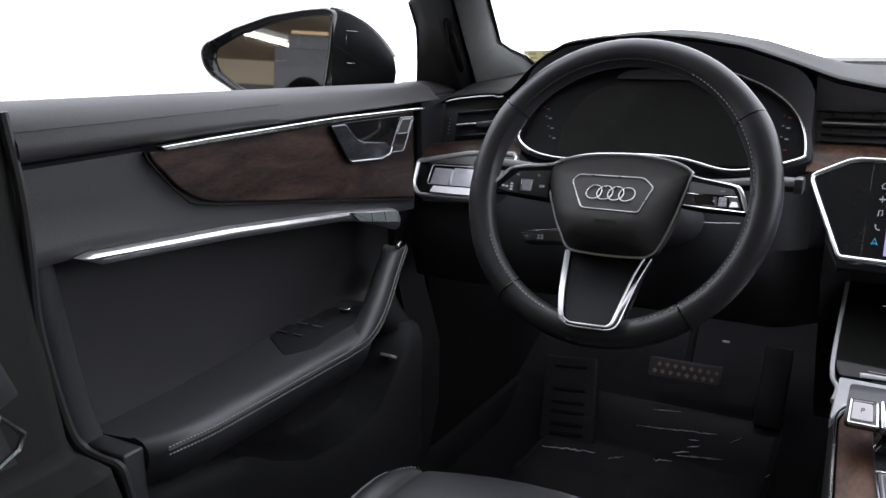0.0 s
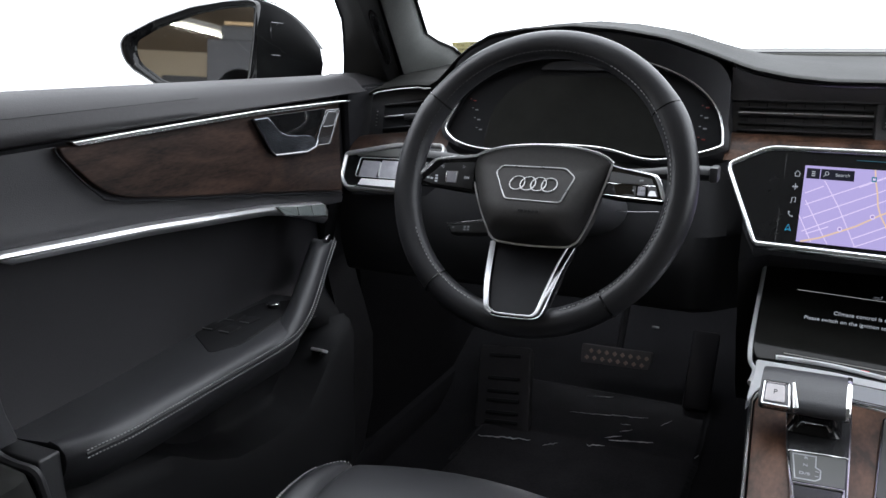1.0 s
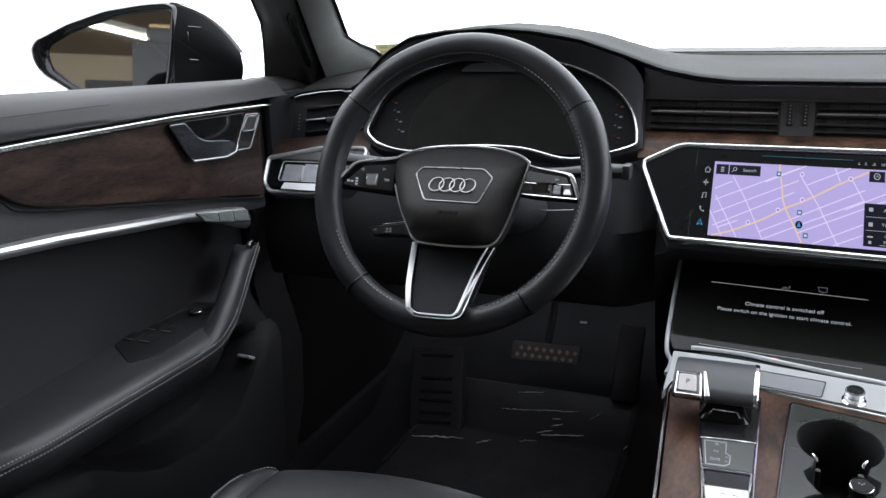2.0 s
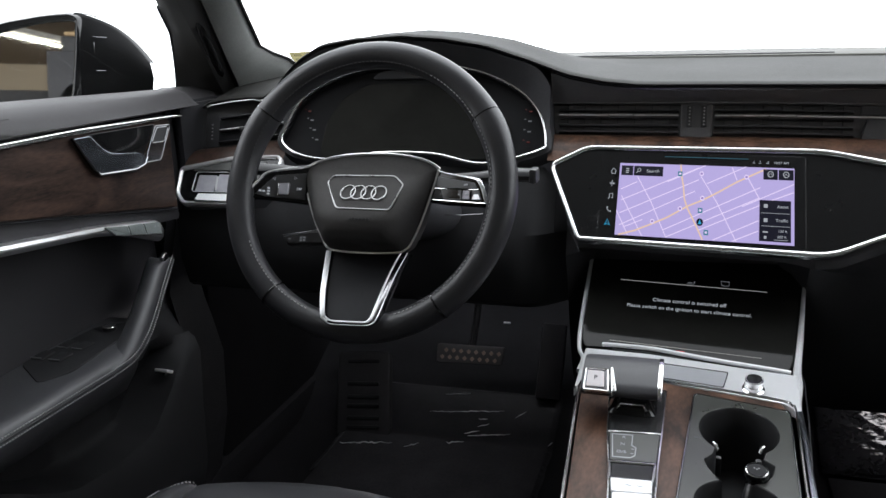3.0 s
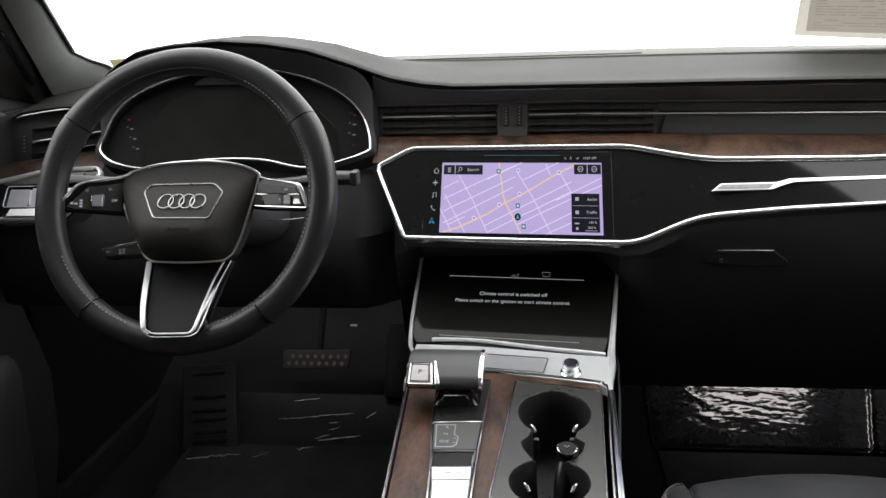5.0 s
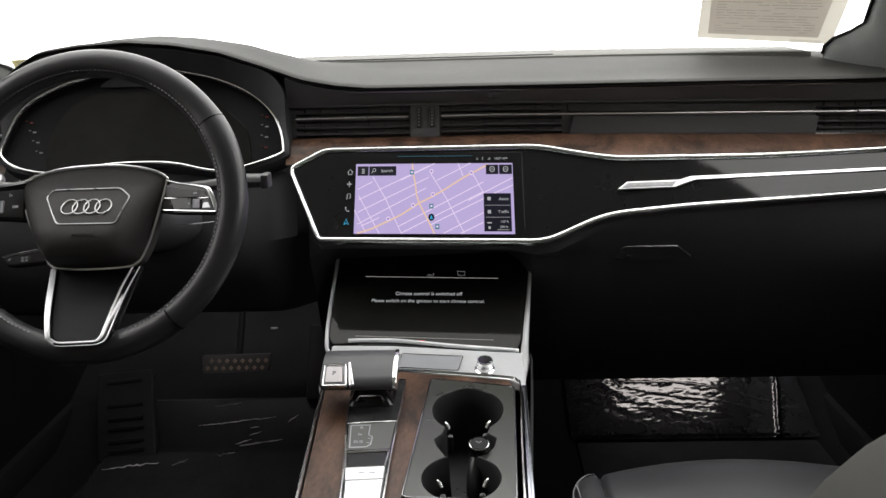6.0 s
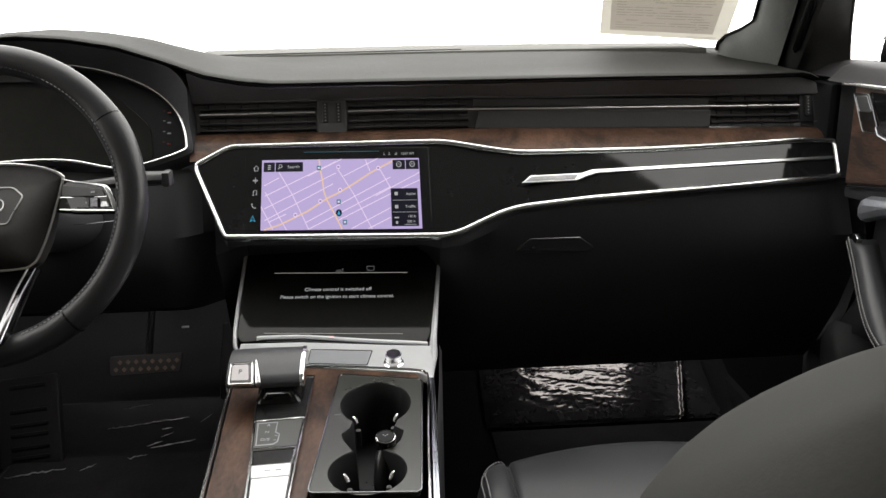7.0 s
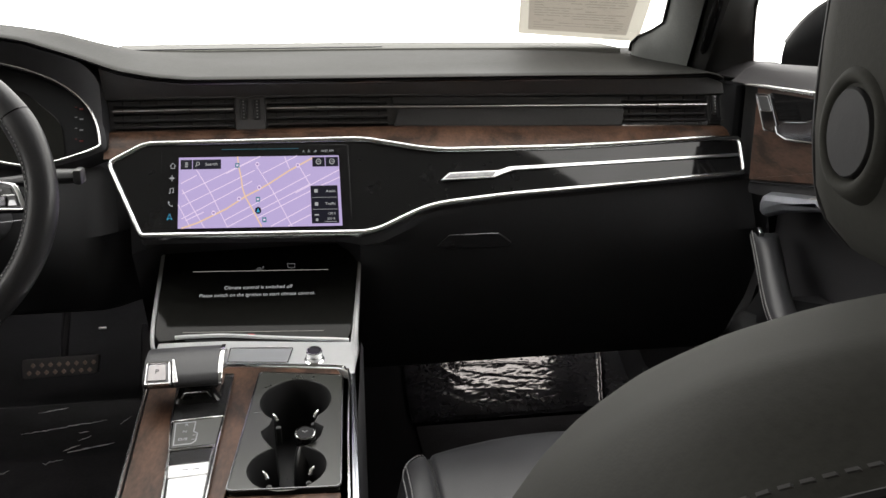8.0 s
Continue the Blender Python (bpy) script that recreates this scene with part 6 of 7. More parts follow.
def door(s):
    side = "driver's" if s < 0 else "passenger's"
    d = thing("door_1" if s < 0 else "door_2", "black leather " + side + " door panel with walnut inlay and aluminium pull", "car door", (s * 0.8, 0.5, 0.1), "front doors", "structure")

    def on_door(y, z, h):
        return Vector((s * (0.737 - h), y, z))

    ys = np.linspace(0.118, 1.01, 50)
    # upper pad with a rounded inner roll
    secs = []
    for y in ys:
        dz = -0.028 * (y - 0.1) / 0.8
        go = 0.036 * smoothstep(0.835, 0.885, y)
        secs.append([Vector((s * min(0.838, a + go), y, z)) for a, z in ((0.835, 0.770 + dz), (0.815, 0.788 + dz), (0.79, 0.797 + dz), (0.768, 0.797 + dz), (0.750, 0.790 + dz), (0.737, 0.777 + dz), (0.7305, 0.762 + dz * 0.6), (0.7295, 0.752 + dz * 0.2), (0.733, 0.7465), (0.748, 0.743))])
    part("upper_pad", loft(secs), DOOR_TOP, d, "grained soft-touch door top", 60)
    part("window_seal", tube([(s * 0.822, y, 0.787 - 0.028 * (y - 0.1) / 0.8) for y in ys], 0.006, 6), RUBBER, d, "black window seal")
    seam = [Vector((s * 0.7335, y, 0.768 + 0.012 * (0.5 - y))) for y in np.linspace(0.11, 0.46, 12)]
    part("pad_seam", tube(seam, 0.0006, 5), RUBBER, d)
    # outer skin closes the door
    part("door_skin", loft([[Vector((s * 0.90, y, z)) for y in (0.05, 1.0)] for z in (0.0, 0.4, 0.76)]), PAINT, d, "black painted outer skin")
    # middle panel
    secs = []
    for y in np.linspace(0.118, 0.765, 26):
        zb = curve([(0.10, 0.650), (0.17, 0.650), (0.353, 0.634), (0.563, 0.612), (0.71, 0.588), (0.93, 0.57)], y)
        secs.append([Vector((s * 0.748, y, 0.741)), Vector((s * 0.742, y, 0.738)), Vector((s * 0.741, y, 0.70)), Vector((s * 0.739, y, zb + 0.018)), Vector((s * 0.736, y, zb + 0.008)), Vector((s * 0.738, y, zb)), Vector((s * 0.79, y, zb - 0.002))])
    part("middle_panel", loft(secs), DOOR_MID, d, "black leather middle panel")
    wood = rounded([(0.257, 0.738), (0.262, 0.728), (0.298, 0.690), (0.335, 0.673), (0.757, 0.604), (0.757, 0.737)], [0.004, 0.006, 0.02, 0.03, 0.002, 0.002])
    part("wood_inlay", slab(wood, on_door, 0.012, 0.0015, 0.006), WOOD_SHADED if s < 0 else WOOD_DIMMED, d, "shaded walnut inlay")
    lip = [on_door(y, z, 0.004) for y, z in ((0.254, 0.739), (0.258, 0.728), (0.296, 0.687), (0.332, 0.6705), (0.50, 0.643), (0.758, 0.600))]
    part("inlay_edge", tube(spline(lip, 4), 0.0012, 6), FACE, d)
    st = [(0.268, 0.7425), (0.275, 0.7375), (0.30, 0.7375), (0.56, 0.7385), (0.757, 0.7355), (0.782, 0.7348), (0.782, 0.7376), (0.757, 0.7395), (0.56, 0.7445), (0.35, 0.7438)]
    part("chrome_strip", slab(st, on_door, 0.012, 0.001, 0.0125), FRAME, d, "tapering chrome strip")
    # handle: dark bowl, lever, lock key
    bowl = [(0.578, 0.7345), (0.722, 0.7315), (0.688, 0.690), (0.676, 0.6835), (0.605, 0.684)]
    part("handle_bowl", slab(rounded(bowl, 0.004), on_door, 0.002, 0.0004, 0.0068), PIANO, d, "dark handle bowl")
    lev = [(0.548, 0.7345), (0.578, 0.734), (0.602, 0.712), (0.618, 0.7055), (0.673, 0.6985), (0.687, 0.690), (0.680, 0.6815), (0.660, 0.678), (0.590, 0.683), (0.580, 0.689)]
    h = part("door_handle", slab(rounded(lev, [0.003, 0.004, 0.008, 0.008, 0.006, 0.003, 0.004, 0.01, 0.008, 0.008]), on_door, 0.006, 0.0012, 0.013), HANDLE, d, "dark grey metal door handle")
    part("handle_edge", tube([on_door(y, z, 0.0125) for y, z in ((0.547, 0.7345), (0.578, 0.690), (0.589, 0.6825), (0.660, 0.677), (0.682, 0.681), (0.6885, 0.690))], 0.0015, 6), DARKMETAL, h, "chrome edge")
    lk = [(0.687, 0.682), (0.719, 0.729), (0.755, 0.727), (0.724, 0.680)]
    k = part("lock_key", slab(rounded(lk[::-1], 0.004), on_door, 0.003, 0.001, 0.0085), DARKMETAL, d, "lock key plate")
    part("lock_edge", tube([on_door(y, z, 0.009) for y, z in dense(rounded(lk, 0.004), 0.01)], 0.0005, 6, True), DARKMETAL, k, "chrome edge")
    part("key", slab(rounded([(0.7075, 0.7075), (0.722, 0.7255), (0.747, 0.724), (0.7345, 0.706)][::-1], 0.003), on_door, 0.002, 0.0006, 0.0100), BUTTON, k)
    part("key_edge", tube([on_door(y, z, 0.0100) for y, z in dense(rounded([(0.7055, 0.7065), (0.721, 0.7265), (0.749, 0.725), (0.7355, 0.705)], 0.004), 0.008)], 0.0005, 6, True), DARKMETAL, k)
    # aluminium pull bar
    up = [(0.160, 0.652), (0.175, 0.654), (0.353, 0.6415), (0.563, 0.619), (0.62, 0.6105), (0.690, 0.599), (0.699, 0.594), (0.705, 0.583), (0.703, 0.571), (0.694, 0.5665), (0.65, 0.583), (0.60, 0.598), (0.563, 0.6055), (0.353, 0.6275), (0.185, 0.6405)]
    part("pull_bar", slab(up[::-1], on_door, 0.014, 0.0055, 0.016), PULL, d, "brushed aluminium pull bar")
    if s < 0:
        for quad in ([(0.596, 0.6000), (0.6255, 0.5935), (0.622, 0.6065), (0.578, 0.6150)], [(0.6275, 0.5930), (0.6595, 0.5862), (0.655, 0.6020), (0.6240, 0.6062)], [(0.6615, 0.5857), (0.6955, 0.5785), (0.691, 0.5958), (0.657, 0.6016)]):
            part("memory_key", slab(rounded(quad, 0.0012), on_door, 0.003, 0.0006, 0.0172), KEY_GREEN, d, "grey-green seat memory key")
        part("key_gap", tube([on_door(y, z, 0.0166) for y, z in ((0.577, 0.6145), (0.5955, 0.5992), (0.63, 0.5915), (0.696, 0.5775))], 0.0008, 5), RUBBER, d, "dark gap below the keys")
        part("pocket_clip", rbox((0.022, 0.019, 0.005), pose(s * 0.752, 0.7035, 0.358, -29), 0.0015), SILVER, d, "bright metal clip")
    else:
        part("pull_cap", slab([(0.56, 0.604), (0.65, 0.5815), (0.694, 0.565), (0.7045, 0.570), (0.7065, 0.583), (0.700, 0.5955), (0.690, 0.6005), (0.62, 0.612), (0.56, 0.6205)], on_door, 0.015, 0.011, 0.0185), CAP, d, "smooth blue-grey end of the pull bar")
    # inset panel above the armrest
    ins = []
    for y in np.linspace(0.135, 0.77, 20):
        zt = curve([(0.10, 0.650), (0.17, 0.650), (0.353, 0.634), (0.563, 0.612), (0.71, 0.588), (0.93, 0.57)], y)
        ins.append([Vector((s * 0.788, y, zt)), Vector((s * 0.790, y, 0.54)), Vector((s * 0.785, y, 0.46)), Vector((s * 0.78, y, 0.44))])
    part("inset_panel", loft(ins), DOOR_MID, d, "black leather inset panel")
    # armrest
    secs = []
    for y in np.linspace(0.189, 0.64, 20):
        r = smoothstep(0.54, 0.62, y)
        zt = 0.453 + 0.012 * smoothstep(0.2, 0.6, y)
        zi = 0.458 + 0.004 * smoothstep(0.48, 0.64, y)
        xi = 0.674 + 0.045 * r + 0.008 * smoothstep(0.26, 0.19, y) + 0.016 * smoothstep(0.204, 0.186, y)
        secs.append([Vector((s * a, y, z)) for a, z in ((0.79, zt), (0.76, zt + 0.001), (0.72, (zt + zi) / 2 + 0.003), (xi + 0.02, zi + 0.003), (xi + 0.008, zi), (xi + 0.001, zi - 0.007), (xi, zi - 0.016), (xi + 0.004, 0.43), (xi + 0.02, 0.405), (xi + 0.05, 0.395))])
    part("armrest", loft(secs, True, True), LEATHER, d, "padded black leather armrest", 70)
    arm_edge = [Vector((s * (0.6735 + 0.008 * smoothstep(0.26, 0.19, y)), y, 0.4495)) for y in np.linspace(0.200, 0.50, 24)]
    grab = spline([(s * 0.674, 0.50, 0.4495), (s * 0.6745, 0.535, 0.4512), (s * 0.677, 0.562, 0.4580), (s * 0.682, 0.590, 0.4700), (s * 0.6905, 0.622, 0.4885), (s * 0.704, 0.664, 0.5125), (s * 0.718, 0.710, 0.538)], 6)
    line = arm_edge + grab
    part("piping", tube(line, 0.0014, 5), RUBBER, d)
    across = []
    for i in range(len(line)):
        d0 = (line[min(i + 1, len(line) - 1)] - line[max(i - 1, 0)]).normalized()
        across.append(Vector((0, -d0.z, d0.y)).normalized())
    for a in (0.0040, -0.0040):
        stitches([p + n * a for p, n in zip(line, across)], (s * -0.0011, 0, 0), d, 0.0024, 0.0018, 0.0005)
    # grab handle rising to the bar
    secs = []
    for i, p in enumerate(grab):
        d0 = (grab[min(i + 1, len(grab) - 1)] - grab[max(i - 1, 0)]).normalized()
        n = Vector((0, -d0.z, d0.y)).normalized()
        k = 0.35 + 0.65 * smoothstep(0, 20, i)
        secs.append([p + n * (a * k) + Vector((s * b, 0, 0)) for a, b in ((0.010, 0.034), (0.017, 0.024), (0.0185, 0.014), (0.0165, 0.0065), (0.010, 0.0022), (0.004, 0.0006), (0.0, 0.0004), (-0.004, 0.0008), (-0.0085, 0.003), (-0.012, 0.009), (-0.013, 0.018), (-0.011, 0.032))])
        for q in secs[-1]:
            q.z = min(q.z, 0.5385)
    part("grab_handle", loft(secs, True, True), LEATHER, d, "leather-wrapped grab handle", 60)
    part("grab_tip", rbox((0.009, 0.013, 0.010), pose(s * 0.720, 0.692, 0.5435, 25), 0.002), CHROME, d, "chrome handle tip")
    # window switches
    sp = part("switch_pack", slab(rounded([(0.427, 0.722), (0.465, 0.705), (0.60, 0.715), (0.63, 0.735), (0.60, 0.775), (0.47, 0.785)], 0.01), lambda y, a, h: Vector((s * a, y, 0.4645 + 0.02 * (y - 0.5) + h)), 0.01, 0.001), DOOR_LOW, d, "satin black switch pack")
    for y, a in ((0.497, 0.775), (0.497, 0.748), (0.535, 0.77), (0.535, 0.745))[:4 if s < 0 else 1]:
        part("window_switch", rbox((0.019, 0.026, 0.006), pose(s * a, y, 0.4637, 4), 0.0025), DOOR_LOW, sp)
        part("switch_line", rbox((0.016, 0.001, 0.001), pose(s * a, y - 0.012, 0.4668), 0), THREAD_MID, sp)
    if s < 0:
        part("mirror_knob", lathe([(0.009, 0), (0.009, 0.006), (0.008, 0.007)], Matrix.Translation((s * 0.748, 0.592, 0.4655)), 18), SATIN, sp)
        part("knob_edge", lathe([(0.0092, 0.005), (0.0096, 0.006), (0.0088, 0.007)], Matrix.Translation((s * 0.748, 0.592, 0.4655)), 18, False, False), CHROME, sp)
    # lower panel with the map pocket
    secs = []
    for y in np.linspace(0.165, 0.767, 26):
        pk = smoothstep(0.30, 0.40, y) * smoothstep(0.76, 0.70, y)
        zl = curve([(0.16, 0.40), (0.364, 0.361), (0.4135, 0.328), (0.472, 0.300), (0.55, 0.290), (0.64, 0.295), (0.70, 0.348), (0.74, 0.40)], y)
        secs.append([Vector((s * a, y, z)) for a, z in ((0.79, 0.46), (0.76, 0.41), (0.745 + 0.05 * pk, 0.385), (0.745 + 0.06 * pk, max(zl, 0.3) + 0.0), (0.742 + 0.05 * pk, zl - 0.004), (0.735, zl - 0.008), (0.728, zl - 0.03), (0.735, 0.18), (0.76, 0.06), (0.80, 0.04))])
    part("lower_panel", loft(secs), DOOR_LOW, d, "black lower panel with a map pocket", 60)
    part("front_edge", loft([[Vector((s * a, 0.765, z)), Vector((s * (a + 0.03), 0.785, z)), Vector((s * (a + 0.06), 0.93, z)), Vector((s * (a + 0.12), 0.96, z))] for a, z in ((0.741, 0.745), (0.738, 0.60), (0.755, 0.53), (0.77, 0.46), (0.757, 0.40), (0.745, 0.36), (0.730, 0.30), (0.735, 0.18), (0.76, 0.06))]), DOOR_LOW, d, "", 60)
    seal = spline([(s * 0.738, 0.113, 0.79), (s * 0.735, 0.118, 0.72), (s * 0.738, 0.120, 0.66), (s * 0.745, 0.123, 0.59), (s * 0.748, 0.140, 0.49), (s * 0.744, 0.151, 0.460), (s * 0.724, 0.154, 0.452), (s * 0.702, 0.157, 0.448), (s * 0.698, 0.160, 0.43), (s * 0.70, 0.168, 0.38), (s * 0.71, 0.18, 0.30), (s * 0.73, 0.195, 0.15)], 5)
    part("door_seal", tube(seal, 0.0050, 8), RUBBER, d, "black rubber door seal")
    secs = []
    for z, y0, y1 in ((0.652, 0.122, 0.152), (0.60, 0.124, 0.158), (0.54, 0.130, 0.166), (0.49, 0.138, 0.174), (0.462, 0.144, 0.182)):
        secs.append([Vector((s * 0.79, y0 - 0.01, z)), Vector((s * 0.752, y0, z)), Vector((s * 0.745, y0 + 0.008, z)), Vector((s * 0.746, y1 - 0.006, z)), Vector((s * 0.755, y1, z)), Vector((s * 0.79, y1 + 0.006, z))])
    part("rear_frame", loft(secs), LEATHER, d, "", 60)
    part("armrest_end", rbox((0.068, 0.0255, 0.20), pose(s * 0.736, 0.1755, 0.355), 0.003, 3), SATIN, d, "black armrest end piece")
    part("reflector", rbox((0.004, 0.022, 0.006), pose(s * 0.752, 0.715, 0.352, 20), 0.001), CHROME, d, "small bright catch")
    if s > 0:
        d.location.x -= 0.020
        d.location.z += 0.011
        for o in d.children:
            if o.name.split(".")[0] not in ("upper_pad", "window_seal", "pad_seam", "door_skin", "door_seal"):
                o.location.z += 0.010
                o.location.y += 0.004
    return d


for s in (-1, 1):
    door(s)


# ---- middle pillar with belt ----
def mid_pillar(s):
    e = thing("middle_pillar", "black lower middle pillar trim beside the front door", "pillar", (s * 0.78, 0.0, 0.3), "middle pillars", "structure")
    secs = []
    for z in (0.05, 0.15, 0.25, 0.32, 0.38, 0.42, 0.440, 0.450, 0.4535, 0.456, 0.459, 0.475, 0.53, 0.59, 0.65, 0.72, 0.76, 0.80):
        b = 0.046 * smoothstep(0.4575, 0.4505, z)
        y1 = curve([(0.05, 0.195), (0.32, 0.172), (0.40, 0.150), (0.452, 0.136), (0.459, 0.132), (0.475, 0.126), (0.59, 0.114), (0.70, 0.111), (0.79, 0.106), (0.84, 0.095)], z)
        secs.append([Vector((s * a, y, z)) for a, y in ((0.80, y1 + 0.012), (0.750 - b, y1 + 0.012), (0.742 - b, y1 + 0.007), (0.737 - b, y1 - 0.008), (0.732 - b, -0.1), (0.74, -0.2), (0.80, -0.3))])
    part("trim", loft(secs), SOFT, e, "black pillar trim", 60)
    return e


for s in (-1, 1):
    mid_pillar(s)


def seat_belt():
    b = thing("seat_belt", "black seat belt with a bright metal tongue", "seat belt", (-0.70, 0.05, 0.52), kind="")
    part("webbing", loft([[Vector((-0.700 - 0.01 * k, 0.035 - 0.01 * k + y, 0.50 + 0.34 * k / 6)) for y in (-0.022, 0.022)] for k in range(7)]), RUBBER, b, "black webbing")
    pale = mat("pale green metal", (0.55, 0.62, 0.58), 0.25, 1.0, vary=0.08)
    part("tongue", tube([(-0.700, 0.048, 0.547), (-0.700, 0.066, 0.524), (-0.700, 0.060, 0.512), (-0.700, 0.040, 0.504), (-0.700, 0.025, 0.522)], 0.003, 6, True), pale, b, "pale metal tongue")
    part("tongue_cover", rbox((0.012, 0.05, 0.05), pose(-0.702, 0.036, 0.575, 20), 0.005), PLASTIC, b, "black plastic tongue cover")


seat_belt()


# ---- seats ----
def car_seat(cx, y0, label, back=0.0):
    """A front seat: cushion with side bolsters, backrest, headrest with a round side key. y0 is the cushion's front."""
    e = thing("car_seat", label, "car seat", (cx, y0 - 0.3, 0.0), "front seats")
    rows = [(0.0, -0.10), (-0.012, -0.05), (-0.008, -0.022), (0.0, -0.004), (0.015, 0.006), (0.04, 0.010), (0.08, 0.011), (0.14, 0.004), (0.2, -0.010), (0.33, -0.03), (0.48, -0.04), (0.59, -0.04)]

    def skin(d, t, dz):
        """A point of the cushion's cover: d across, t back from the front; the front bows out, the bolsters fall back."""
        a = abs(d)
        bow = 1.3 * min(a, 0.165) ** 2 + 0.052 * (max(0, a - 0.165) / 0.045) ** 2
        z = 0.326 + dz - 0.007 * math.exp(-((a - 0.165) / 0.0035) ** 2) + 0.003 * smoothstep(0.168, 0.180, a) - 0.045 * (max(0, a - 0.190) / 0.026) ** 2
        return Vector((cx + d, y0 - t - bow * (1 - smoothstep(0.02, 0.24, t)), z))
    half = [0, 0.04, 0.08, 0.12, 0.145, 0.156, 0.160, 0.163, 0.165, 0.167, 0.170, 0.175, 0.183, 0.191, 0.198, 0.204, 0.209, 0.213, 0.216]
    across = [-d for d in half[:0:-1]] + half
    cols = [spline([skin(d, t, dz) for t, dz in rows], 3) for d in across]
    # glossier leather than the backrest's, standing in for brighter light on the cushion
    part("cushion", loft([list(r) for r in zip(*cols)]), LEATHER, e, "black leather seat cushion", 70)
    for q in (-1, 1):
        seam = spline([skin(q * 0.165, t, dz) + Vector((0, 0, 0.0012)) for t, dz in rows[1:]], 4)
        part("cushion_seam", tube(seam, 0.0014, 5), RUBBER, e, "dark sewn seam")
        for inset in (0.0, 0.0055):
            edge = [skin(q * d, 0.004 + inset, 0.0) for d in np.linspace(0.168, 0.199 - inset * 0.6, 12)] + [skin(q * (0.2015 - inset), t, dz) for t, dz in rows[4:10]]
            stitches([p + Vector((0, -0.0005, 0.0008)) for p in edge], (q * 0.0003, 0.0003, 0.0012), e, 0.0026, 0.0018, 0.0006)
        part("cushion_side", loft([[Vector((cx + q * 0.2145, y0 - t, z)) for t in (0.09, 0.2, 0.3, 0.55)] for z in (0.29, 0.22, 0.12, 0.10)]), PLASTIC, e)
    part("seat_base", rbox((0.36, 0.44, 0.14), pose(cx, y0 - 0.30, 0.16), 0.02), PLASTIC, e)
    # backrest: sections across, from the cushion to the shoulders; each has its width and the line of its bolster crest
    secs = []
    for z0, wid, yc, dip, deep in ((0.29, 0.175, -0.500, 0.02, 0.09), (0.40, 0.195, -0.537, 0.04, 0.10), (0.53, 0.207, -0.579, 0.05, 0.11), (0.592, 0.217, -0.608, 0.05, 0.112), (0.658, 0.222, -0.633, 0.045, 0.114), (0.705, 0.220, -0.659, 0.04, 0.11), (0.738, 0.215, -0.690, 0.03, 0.10), (0.760, 0.206, -0.714, 0.02, 0.09), (0.776, 0.196, -0.735, 0.012, 0.075), (0.790, 0.182, -0.755, 0.006, 0.06), (0.800, 0.160, -0.774, 0.0, 0.045), (0.807, 0.125, -0.790, 0.0, 0.03), (0.810, 0.08, -0.800, 0.0, 0.015)):
        p = []
        z = z0 + 0.0218 - 0.1187 * (z0 - 0.66)
        wid, yc = wid + 0.0215, yc + 0.0143
        for u in [math.copysign(abs(k) ** 0.6, k) for k in np.linspace(-1, 1, 25)]:
            au = abs(u)
            y = y0 + back + yc - dip * (1 - smoothstep(0.35, 0.60, au)) - deep * 0.80 * (max(0, au - 0.60) / 0.40) ** 2
            p.append(Vector((cx + u * wid, y, z)))
        for u in np.linspace(1, -1, 13):
            p.append(Vector((cx + u * wid * 0.985, y0 + back + yc - deep - 0.065 - 0.02 * (1 - u * u), z - 0.02)))
        secs.append(p)
    cols = [spline(c, 4) for c in zip(*secs)]
    sm = [list(r) for r in zip(*cols)]
    def round_side(a, b, q):
        return [a.lerp(b, t) + Vector((q * 0.010 * math.sin(math.pi * t), 0, 0)) for t in (0.2, 0.45, 0.7, 1.0)]
    skins = [round_side(r[0], r[37], -1)[::-1] + r[:25] + round_side(r[24], r[25], 1) for r in sm]
    part("backrest", loft(skins), SEAT, e, "black leather backrest with side bolsters", 120)
    part("back_shell", loft([r[25:] for r in sm]), PLASTIC, e, "black seat back shell", 60)
    for i, q in ((2, -1), (len(skins[0]) - 3, 1)):
        seam = [r[i] + Vector((q * 0.0005, 0, 0.0005)) for r in skins[4:]]
        part("back_seam", tube(seam, 0.0012, 6), RUBBER, e)
        for off in (0.006, -0.006):
            stitches([p + Vector((q * 0.0008, off, 0.0008)) for p in seam], (q * 0.0006, 0.0, 0.0003), e, 0.0022, 0.0016, 0.0004, material=THREAD_DIM)
    return e


SEAT_P = car_seat(0.385, 0.622, "black leather front passenger seat with stitched bolsters", -0.030)
SEAT_D = car_seat(-0.385, 0.512, "black leather driver seat with stitched bolsters", -0.172)


